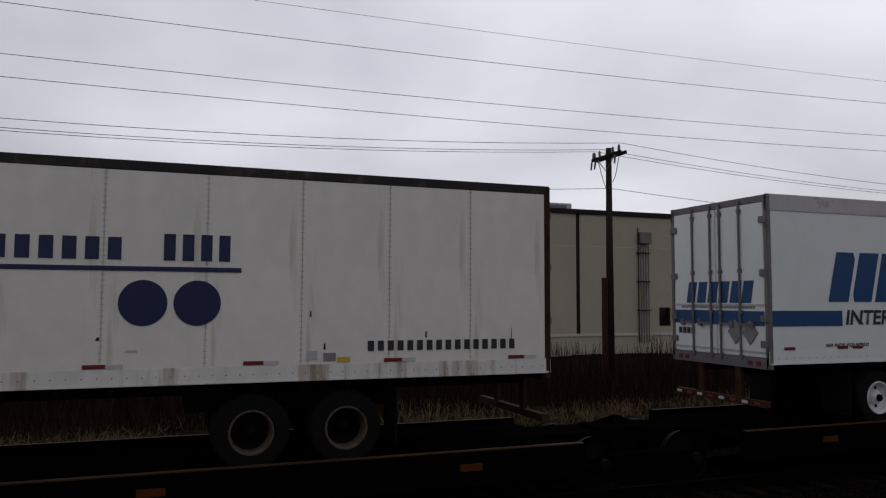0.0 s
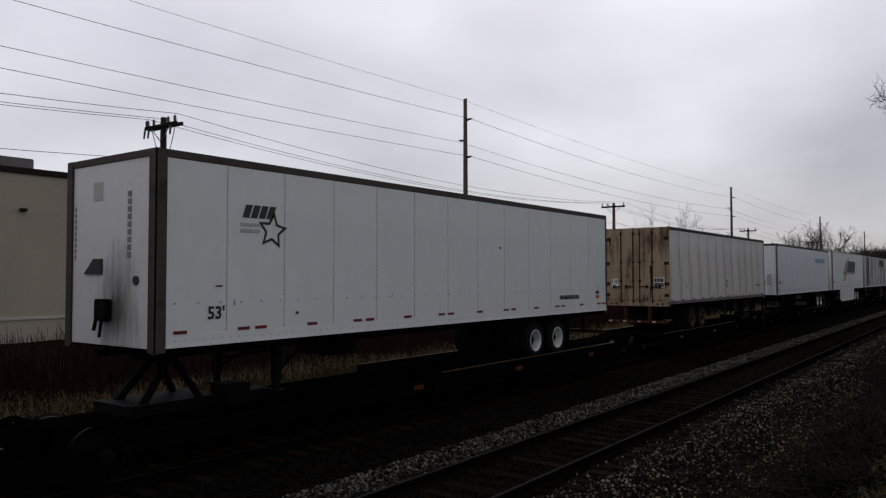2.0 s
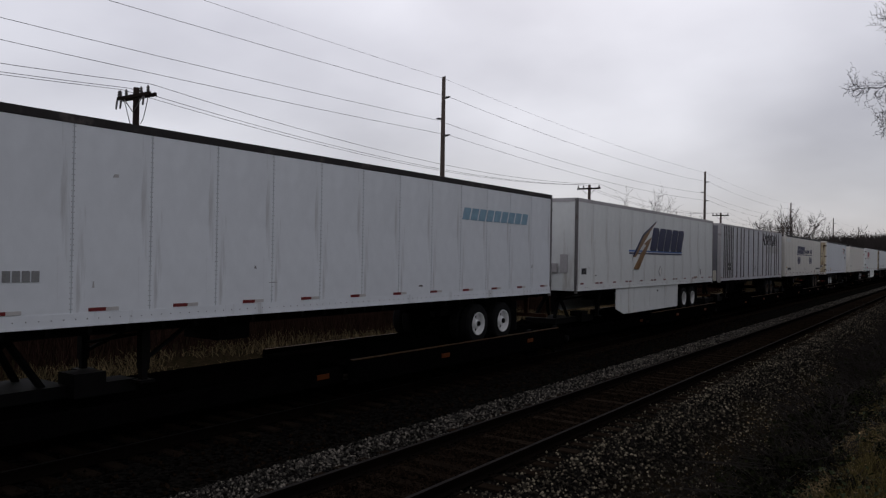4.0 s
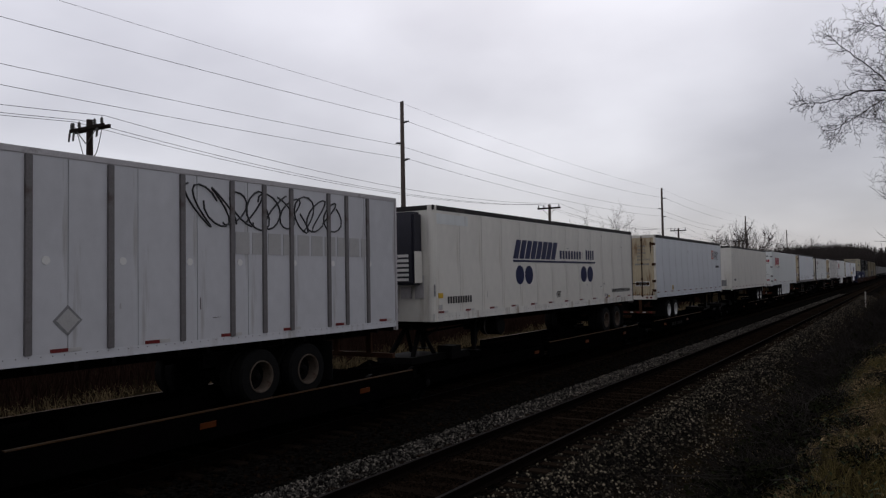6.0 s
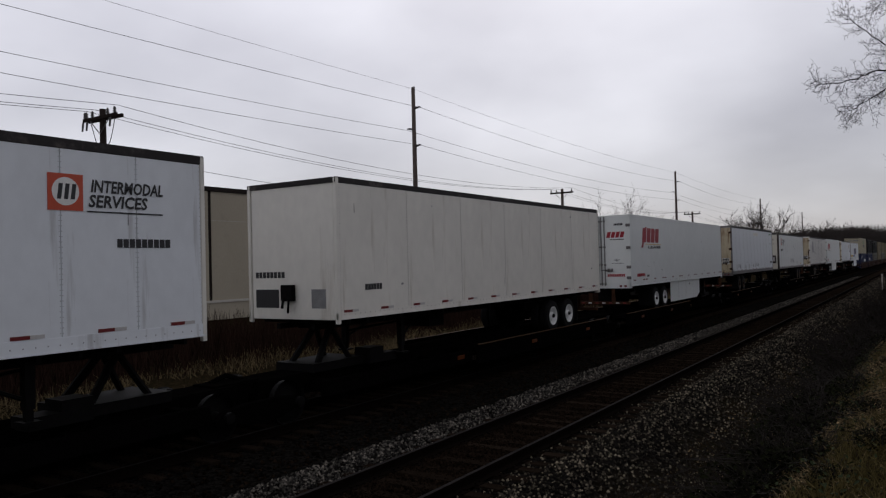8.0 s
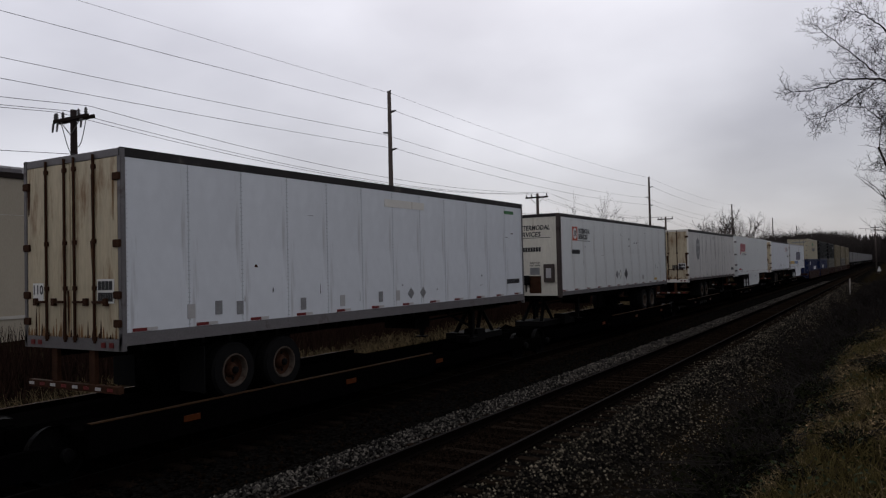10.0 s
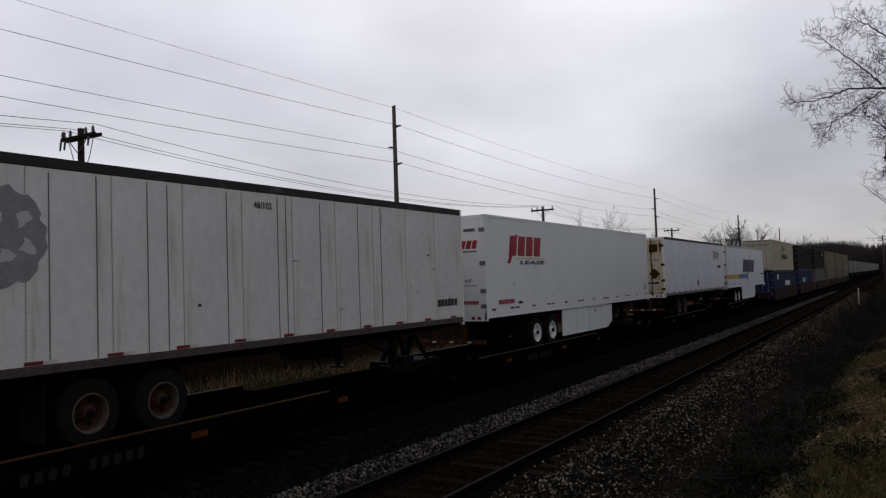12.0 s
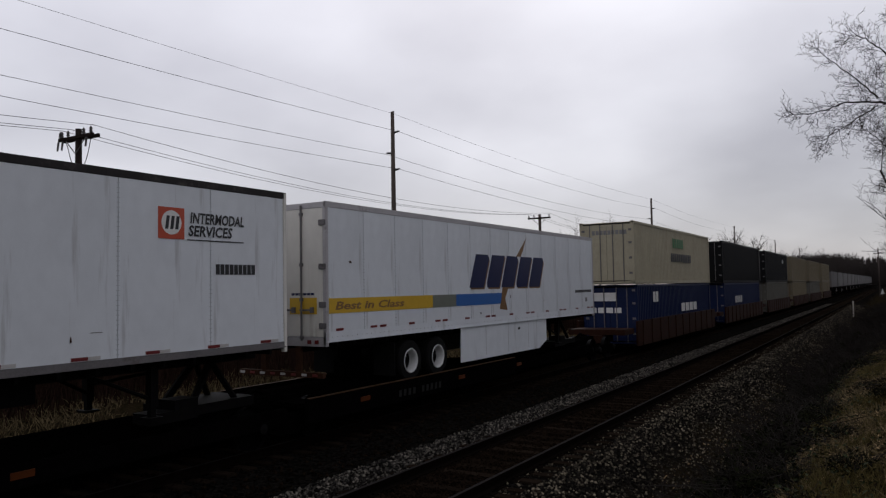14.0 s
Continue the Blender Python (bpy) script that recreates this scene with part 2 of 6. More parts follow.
dark_trim = mat("dark_brown_trim", (0.018, 0.013, 0.011), 0.7, var=0.2, scale=2, spec=0.1)
trim_pale = mat("pale_base_trim", (0.45, 0.42, 0.37), 0.8, var=0.12, scale=2)
glass_dark = mat("dark_window_glass", (0.01, 0.01, 0.012), 0.1, var=0.1, scale=2)
rail_steel = mat("rail_steel", (0.005, 0.0037, 0.003), 0.9, 0.0, var=0.3, scale=3, fine=40, spec=0.0)
rail_head = mat("dull_railhead", (0.020, 0.018, 0.0175), 0.7, 0.0, var=0.3, scale=3, fine=40, spec=0.0)
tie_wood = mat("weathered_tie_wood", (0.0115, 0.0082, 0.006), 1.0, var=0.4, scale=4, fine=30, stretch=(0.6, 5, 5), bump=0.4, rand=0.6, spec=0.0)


def stone_material(name, dark, middle, pale):
    m = bpy.data.materials.new(name)
    m.use_nodes = True
    nt = m.node_tree
    N, K = nt.nodes.new, nt.links.new
    b = nt.nodes["Principled BSDF"]; b.inputs["Roughness"].default_value = 0.9; b.inputs["Specular IOR Level"].default_value = 0.05
    g = N("ShaderNodeNewGeometry")
    r = N("ShaderNodeValToRGB")
    e = r.color_ramp.elements
    e[0].position, e[0].color = 0.0, (0.006, 0.0055, 0.005, 1)
    e[1].position, e[1].color = 1.0, (*pale, 1)
    for p, col in ((0.42, (*dark, 1)), (0.74, (*middle, 1))):
        k = e.new(p); k.color = col
    K(g.outputs["Random Per Island"], r.inputs[0])
    tc = N("ShaderNodeTexCoord")
    n = N("ShaderNodeTexNoise"); n.inputs["Scale"].default_value = 1.3; n.inputs["Detail"].default_value = 5
    K(tc.outputs["Object"], n.inputs["Vector"])
    mr = N("ShaderNodeMapRange"); mr.inputs["From Min"].default_value = .35; mr.inputs["From Max"].default_value = .65; mr.inputs["To Min"].default_value = .55; mr.inputs["To Max"].default_value = 1.25
    K(n.outputs[0], mr.inputs["Value"])
    s = N("ShaderNodeVectorMath"); s.operation = "SCALE"
    K(r.outputs[0], s.inputs[0]); K(mr.outputs[0], s.inputs["Scale"]); K(s.outputs[0], b.inputs["Base Color"])
    return m


stone = stone_material("ballast_stone", (0.021, 0.019, 0.017), (0.066, 0.060, 0.051), (0.215, 0.19, 0.16))
shoulder_stone = stone_material("weedy_shoulder_stone", (0.023, 0.019, 0.014), (0.078, 0.065, 0.047), (0.25, 0.21, 0.15))
bark = mat("dark_bark", (0.018, 0.015, 0.013), 0.92, var=0.3, scale=4, fine=30, spec=0.05)
bark_far = mat("grey_brown_bark", (0.042, 0.035, 0.032), 0.92, var=0.3, scale=2, fine=20, spec=0.05)
brush_brown = mat("reddish_brown_stems", (0.022, 0.012, 0.009), 0.9, var=0.4, scale=1.5, island=0.7, spec=0.0)
straw = mat("dry_straw_grass", (0.14, 0.105, 0.056), 0.85, var=0.4, scale=2, island=0.9, spec=0.0)
grass_green = mat("dull_green_grass", (0.076, 0.060, 0.023), 0.85, var=0.4, scale=1.2, island=0.9, spec=0.0)
leaf_litter = mat("fallen_brown_leaves", (0.25, 0.175, 0.095), 0.85, var=0.4, scale=2, island=1.0, spec=0.0)
weed_green = mat("evergreen_weed_leaves", (0.020, 0.026, 0.010), 0.7, var=0.4, scale=2, island=0.8, spec=0.05)
bramble_leaf = mat("dark_bramble_leaves", (0.009, 0.010, 0.005), 0.85, var=0.5, scale=3, island=0.9, spec=0.0)
front_cream = mat("stained_cream_front", (0.60, 0.565, 0.48), 0.55, var=0.12, scale=1.5, fine=10, stretch=(2, 1, 0.5), spot=(0.27, 0.19, 0.11), spot_at=0.56, spot_scale=1.4, spot_stretch=(1.6, 1, 0.35))
front_slate = mat("slate_grey_front_sheet", (0.17, 0.165, 0.185), 0.55, var=0.12, scale=1.5, fine=10, spot=(0.10, 0.095, 0.10), spot_at=0.58, spot_stretch=(1.5, 1, 0.3))


def soot_material():
    """White sheet with a smoky blot above the connector and streaks running from it."""
    m = mat("soot_marked_white_paint", (0.66, 0.655, 0.65), 0.45, var=0.06, scale=0.9, fine=5)
    nt = m.node_tree
    N, K = nt.nodes.new, nt.links.new
    b = nt.nodes["Principled BSDF"]
    old = b.inputs["Base Color"].links[0].from_socket
    tc = N("ShaderNodeTexCoord")
    mp = N("ShaderNodeMapping"); mp.inputs["Location"].default_value = (-0.25 / 0.75, 0, -2.55 / 1.05); mp.inputs["Scale"].default_value = (1 / 0.75, 0.0, 1 / 1.05)
    K(tc.outputs["Object"], mp.inputs[0])
    ln = N("ShaderNodeVectorMath"); ln.operation = "LENGTH"; K(mp.outputs[0], ln.inputs[0])
    ms = N("ShaderNodeMapping"); ms.inputs["Scale"].default_value = (3.0, 1, 0.6)
    K(tc.outputs["Object"], ms.inputs[0])
    n = N("ShaderNodeTexNoise"); n.inputs["Scale"].default_value = 2.2; n.inputs["Detail"].default_value = 6
    K(ms.outputs[0], n.inputs["Vector"])
    ad = N("ShaderNodeMath"); ad.operation = "MULTIPLY_ADD"; ad.inputs[1].default_value = 1.3
    K(n.outputs[0], ad.inputs[0]); K(ln.outputs["Value"], ad.inputs[2])
    mr = N("ShaderNodeMapRange"); mr.inputs["From Min"].default_value = 0.75; mr.inputs["From Max"].default_value = 1.65
    mr.inputs["To Min"].default_value = 0.9; mr.inputs["To Max"].default_value = 0.0
    K(ad.outputs[0], mr.inputs["Value"])
    mix = N("ShaderNodeMixRGB"); mix.inputs[2].default_value = (0.05, 0.043, 0.038, 1)
    K(mr.outputs[0], mix.inputs[0]); K(old, mix.inputs[1]); K(mix.outputs[0], b.inputs["Base Color"])
    return m


front_sooty = soot_material()


def ground_material():
    m = bpy.data.materials.new("trackside_ground")
    m.use_nodes = True
    nt = m.node_tree
    N, K = nt.nodes.new, nt.links.new
    b = nt.nodes["Principled BSDF"]; b.inputs["Roughness"].default_value = 0.95; b.inputs["Specular IOR Level"].default_value = 0.0
    tc = N("ShaderNodeTexCoord")
    sep = N("ShaderNodeSeparateXYZ"); K(tc.outputs["Object"], sep.inputs[0])
    big = N("ShaderNodeTexNoise"); big.inputs["Scale"].default_value = 0.6; big.inputs["Detail"].default_value = 5
    fine = N("ShaderNodeTexNoise"); fine.inputs["Scale"].default_value = 9; fine.inputs["Detail"].default_value = 6
    vor = N("ShaderNodeTexVoronoi"); vor.inputs["Scale"].default_value = 17
    for n in (big, fine, vor):
        K(tc.outputs["Object"], n.inputs["Vector"])
    # soil and short grass
    r1 = N("ShaderNodeValToRGB")
    e = r1.color_ramp.elements
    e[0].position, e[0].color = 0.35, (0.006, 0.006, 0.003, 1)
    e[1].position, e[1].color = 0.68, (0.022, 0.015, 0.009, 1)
    K(fine.outputs[0], r1.inputs[0])
    # crushed stone between and beside the tracks, near-black to hold the train's shade
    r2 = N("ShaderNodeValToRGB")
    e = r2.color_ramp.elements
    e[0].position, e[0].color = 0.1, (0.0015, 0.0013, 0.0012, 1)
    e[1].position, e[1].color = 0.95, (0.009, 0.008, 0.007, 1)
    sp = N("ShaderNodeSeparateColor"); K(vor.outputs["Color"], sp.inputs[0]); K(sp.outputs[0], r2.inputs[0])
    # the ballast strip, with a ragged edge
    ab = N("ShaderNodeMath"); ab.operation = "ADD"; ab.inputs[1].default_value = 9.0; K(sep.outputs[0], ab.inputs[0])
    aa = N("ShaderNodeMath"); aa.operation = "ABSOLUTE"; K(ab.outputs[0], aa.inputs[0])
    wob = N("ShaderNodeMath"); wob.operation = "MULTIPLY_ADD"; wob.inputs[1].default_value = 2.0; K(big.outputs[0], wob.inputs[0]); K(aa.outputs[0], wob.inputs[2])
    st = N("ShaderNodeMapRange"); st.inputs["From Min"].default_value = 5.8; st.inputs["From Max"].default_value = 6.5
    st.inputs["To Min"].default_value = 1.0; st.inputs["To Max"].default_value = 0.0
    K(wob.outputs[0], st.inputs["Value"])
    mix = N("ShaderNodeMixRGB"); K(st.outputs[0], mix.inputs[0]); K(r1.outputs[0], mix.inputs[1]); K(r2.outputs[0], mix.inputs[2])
    K(mix.outputs[0], b.inputs["Base Color"])
    bp = N("ShaderNodeBump"); bp.inputs["Strength"].default_value = 0.7; bp.inputs["Distance"].default_value = 0.05
    K(vor.outputs["Distance"], bp.inputs["Height"]); K(bp.outputs[0], b.inputs["Normal"])
    return m


ground_mat = ground_material()

# ---- mesh helpers ----


class Build:
    """Collects vertices and faces; each face remembers its material's slot."""

    def __init__(self):
        self.v, self.f, self.m = [], [], []

    def add(self, verts, faces, slot=0):
        n = len(self.v)
        self.v += [tuple(p) for p in verts]
        self.f += [tuple(n + i for i in q) for q in faces]
        self.m += [slot] * len(faces)
        return self

    def box(self, x0, x1, y0, y1, z0, z1, slot=0):
        x0, x1 = min(x0, x1), max(x0, x1)
        y0, y1 = min(y0, y1), max(y0, y1)
        return self.add([(x0, y0, z0), (x1, y0, z0), (x1, y1, z0), (x0, y1, z0), (x0, y0, z1), (x1, y0, z1), (x1, y1, z1), (x0, y1, z1)],
                        [(3, 2, 1, 0), (4, 5, 6, 7), (0, 1, 5, 4), (1, 2, 6, 5), (2, 3, 7, 6), (3, 0, 4, 7)], slot)

    def slab(self, pts, x0, x1, slot=0):
        """A polygon of (y, z), anticlockwise from +x, as a plate from x0 to x1."""
        n = len(pts)
        area = sum(pts[i][0] * pts[(i + 1) % n][1] - pts[(i + 1) % n][0] * pts[i][1] for i in range(n))
        if area < 0:
            pts = pts[::-1]
        return self.add([(x0, y, z) for y, z in pts] + [(x1, y, z) for y, z in pts],
                        [tuple(range(n - 1, -1, -1)), tuple(range(n, 2 * n))] + [(i, (i + 1) % n, n + (i + 1) % n, n + i) for i in range(n)], slot)

    def plate(self, pts, y0, y1, slot=0):
        """A polygon of (x, z) as a plate from y0 to y1."""
        n = len(pts)
        return self.add([(x, y0, z) for x, z in pts] + [(x, y1, z) for x, z in pts],
                        [tuple(range(n)), tuple(range(2 * n - 1, n - 1, -1))] + [((i + 1) % n, i, n + i, n + (i + 1) % n) for i in range(n)], slot)

    def tube(self, p, q, r0, r1=None, n=6, slot=0, caps=True):
        p, q, r0 = Vector(p), Vector(q), float(r0)
        r1 = r0 if r1 is None else float(r1)
        d = (q - p).normalized()
        a = d.orthogonal().normalized()
        b = d.cross(a)
        ring = [(math.cos(2 * math.pi * i / n), math.sin(2 * math.pi * i / n)) for i in range(n)]
        faces = [(i, (i + 1) % n, n + (i + 1) % n, n + i) for i in range(n)]
        if caps:
            faces += [tuple(range(n - 1, -1, -1)), tuple(range(n, 2 * n))]
        return self.add([p + r0 * (c * a + s * b) for c, s in ring] + [q + r1 * (c * a + s * b) for c, s in ring], faces, slot)

    def lathe(self, prof, y, z, n=24, slot=0):
        """Turns a profile of (x, r) about the axis along x through (y, z)."""
        vs = [(x, y + r * math.cos(2 * math.pi * k / n), z + r * math.sin(2 * math.pi * k / n)) for x, r in prof for k in range(n)]
        fs = [(i * n + k, i * n + (k + 1) % n, (i + 1) * n + (k + 1) % n, (i + 1) * n + k) for i in range(len(prof) - 1) for k in range(n)]
        return self.add(vs, fs, slot)

    def mesh(self, name, bevel=0.0, smooth=False):
        me = bpy.data.meshes.new(name)
        me.from_pydata(self.v, [], self.f)
        if any(self.m):
            me.polygons.foreach_set("material_index", self.m)
        if bevel:
            bm = bmesh.new(); bm.from_mesh(me)
            bmesh.ops.bevel(bm, geom=bm.edges[:], offset=bevel, segments=2, affect="EDGES", clamp_overlap=True)
            bm.to_mesh(me); bm.free()
        if smooth:
            me.polygons.foreach_set("use_smooth", [True] * len(me.polygons))
        me.update()
        return me


def part(name, b, material, parent, label="", bevel=0.0, smooth=False):
    me = b if isinstance(b, bpy.types.Mesh) else b.mesh(name, bevel, smooth)
    if not me.materials:
        for mm in (material if isinstance(material, tuple) else (material,)):
            me.materials.append(mm)
    ob = new(name, me)
    ob.parent = parent
    return tagged(ob, label)


def thing(name, label, category, group="", kind="", at=(0, 0, 0)):
    ob = new(name)
    ob.location = at
    return tagged(ob, label, category, group, kind)


def single(name, b, material, label, category, group="", kind="", at=(0, 0, 0), bevel=0.0, smooth=False):
    ob = part(name, b, material, None, "", bevel, smooth)
    ob.location = at
    return tagged(ob, label, category, group, kind)


def text_mesh(words, height, width=None, shear=0.0):
    cu = bpy.data.curves.new("text", "FONT")
    cu.body, cu.size, cu.shear, cu.extrude, cu.resolution_u = words, 1.0, shear, 0.0, 2
    cu.offset = 0.028
    ob = bpy.data.objects.new("text", cu)
    scene.collection.objects.link(ob)
    dg = bpy.context.evaluated_depsgraph_get()
    me = bpy.data.meshes.new_from_object(ob.evaluated_get(dg))
    bpy.data.objects.remove(ob)
    co = np.array([v.co for v in me.vertices])
    lo, hi = co.min(0), co.max(0)
    k = height / (hi[1] - lo[1])
    kx = width / (hi[0] - lo[0]) if width else k
    return me, lo, k, kx


def side_text(words, u, z, height, material, parent, width=None, shear=0.0, x=1.306):
    """Lettering on the side that faces +x, from u along the trailer, standing on z."""
    me, lo, k, kx = text_mesh(words, height, width, shear)
    for v in me.vertices:
        v.co = (x, u + (v.co.x - lo[0]) * kx, z + (v.co.y - lo[1]) * k)
    return part("lettering", me, material, parent)


def end_text(words, x, z, height, material, parent, y=0.008, width=None, shear=0.0):
    """Lettering on the end that faces -y."""
    me, lo, k, kx = text_mesh(words, height, width, shear)
    for v in me.vertices:
        v.co = (x + (v.co.x - lo[0]) * kx, y, z + (v.co.y - lo[1]) * k)
    return part("lettering", me, material, parent)


X0, X1 = 1.298, 1.304   # decals lie on the trailer's side


def bars(u0, u1, z0, z1, n, material, parent, slant=0.0, gap=0.18, name="lettering_bar"):
    """A word as n plain slanted blocks in one strip."""
    b = Build()
    w = (u1 - u0) / n
    for i in range(n):
        a, c = u0 + i * w, u0 + (i + 1 - gap) * w
        b.slab([(a, z0), (c, z0), (c + slant, z1), (a + slant, z1)], X0, X1)
    return part(name, b, material, parent)


def end_bars(x0, x1, z0, z1, n, material, parent, y=0.010, slant=0.0, gap=0.2, name="lettering_bar"):
    b = Build()
    w = (x1 - x0) / n
    for i in range(n):
        a, c = x0 + i * w, x0 + (i + 1 - gap) * w
        b.plate([(a, z0), (c, z0), (c + slant, z1), (a + slant, z1)], y - 0.006, y)
    return part(name, b, material, parent)


BLOCKS = [[(0, 0), (.84, 0), (.84, .86), (.72, 1), (0, 1)], [(.1, 0), (.84, 0), (.84, 1), (0, 1), (0, .14)]]


def block_word(u0, u1, z0, z1, n, material, parent, slant=0.2, name="emblem", lift=0.0):
    """A large name drawn as plain shapes: slanted blocks with a clipped corner."""
    w = (u1 - u0 - slant) / n
    for i in range(n):
        pts = [(u0 + (i + a) * w + slant * c, z0 + (z1 - z0) * c) for a, c in BLOCKS[i % 2]]
        part(name, Build().slab(pts, X0, X1 + lift), material, parent)


def disc(u, z, r, material, parent, name="disc"):
    b = Build()
    b.slab([(u + r * math.cos(k * math.pi / 20), z + r * math.sin(k * math.pi / 20)) for k in range(40)], X0, X1)
    part(name, b, material, parent)


def diamond(u, z, r, material, parent):
    b = Build()
    b.slab([(u - r, z), (u, z - r), (u + r, z), (u, z + r)], X0, X1)
    p = part("placard_holder", b, ink_grey, parent)
    b = Build()
    b.slab([(u - r * .78, z), (u, z - r * .78), (u + r * .78, z), (u, z + r * .78)], X1 - 0.001, X1 + 0.003)
    b.slab([(u - r * .8, z - .01), (u + r * .8, z - .01), (u + r * .8, z + .01), (u - r * .8, z + .01)], X1, X1 + 0.008)
    q = part("placard_face", b, material, p)


def patch(name, u0, u1, z0, z1, material, parent):
    b = Build()
    b.slab([(u0, z0), (u1, z0), (u1, z1), (u0, z1)], X0, X1)
    return part(name, b, material, parent)


# ---- ground, tracks ----
def ground_z(x, y):
    prof = [(-2000, -0.5), (-60, -0.4), (-22, -0.45), (-16.5, -0.75), (-14.6, -0.30), (-13.2, -0.20), (-9.7, -0.20), (-9.0, -0.26), (-8.2, -0.20), (-4.75, -0.20), (-4.2, -0.30),
            (-3.2, -0.85), (-2.6, -0.72), (-1.7, 0.25), (-0.7, 1.10), (0.4, 1.48), (2.0, 1.55), (8, 1.5), (60, 1.0), (2000, 0.5)]
    z = float(np.interp(x, [p[0] for p in prof], [p[1] for p in prof]))
    # the bank on the camera's side sinks with distance
    if x > -3.4:
        far = min(max((y - 12) / 45.0, 0), 1)
        low = -0.85 + 0.75 * min(max((x + 3.2) / 5.0, 0), 1)
        z = z * (1 - 0.6 * far) + low * 0.6 * far
        z += 0.10 * noise.noise((x * 0.9, y * 0.5, 3.1)) * min(max((x + 3.4) / 1.5, 0), 1)
    elif x < -15:
        z += 0.12 * noise.noise((x * 0.4, y * 0.3, 1.7)) * min((-15 - x) / 2.0, 1)
    return z


def build_ground():
    xs = [-2000, -900, -400, -200, -120, -80, -60] + list(np.arange(-50, -18, 2.0)) + list(np.arange(-18, -9.5, 0.5)) + list(np.arange(-9.5, 4.01, 0.25)) + [5, 6, 8, 11, 15, 20, 30, 45, 60, 100, 200, 400, 900, 2000]
    ys = [-800, -400, -200, -100, -60, -40, -30] + list(np.arange(-24, 0, 2.0)) + list(np.arange(0, 30, 0.5)) + list(np.arange(30, 80, 2.0)) + list(np.arange(80, 240, 10.0)) + [260, 300, 350, 420, 500, 650, 800, 1200, 1800, 2600]
    vs = [(x, y, ground_z(x, y)) for y in ys for x in xs]
    n = len(xs)
    fs = [(j * n + i, j * n + i + 1, (j + 1) * n + i + 1, (j + 1) * n + i) for j in range(len(ys) - 1) for i in range(n - 1)]
    b = Build().add(vs, fs)
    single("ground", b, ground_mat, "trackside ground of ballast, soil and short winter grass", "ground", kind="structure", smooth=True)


build_ground()
NEAR_TRACK, FAR_TRACK = -6.43, -11.44


def build_rails():
    half = [(0.075, -0.17), (0.075, -0.155), (0.012, -0.135), (0.012, -0.045), (0.036, -0.035), (0.036, -0.004), (0.03, 0.0)]
    prof = half + [(-x, z) for x, z in half[::-1]]
    n = len(prof)
    ys = [-60, 0, 40, 120, 300, 900]
    for c in (NEAR_TRACK, FAR_TRACK):
        t = thing("track", "pair of worn steel rails spiked to wooden ties", "railway track", "railway tracks", "structure", (c, 0, 0))
        for s in (-0.753, 0.753):
            b = Build()
            b.add([(s + x, y, z) for y in ys for x, z in prof],
                  [(j * n + i, j * n + (i + 1) % n, (j + 1) * n + (i + 1) % n, (j + 1) * n + i) for j in range(len(ys) - 1) for i in range(n)])
            b.add([(s - 0.031, -60, 0.001), (s + 0.031, -60, 0.001), (s + 0.031, 900, 0.001), (s - 0.031, 900, 0.001)], [(0, 1, 2, 3)], 1)
            part("rail", b, (rail_steel, rail_head), t)
        yield t


tracks = list(build_rails())

# ---- warehouse behind the tracks ----
WALL_X = -42.0


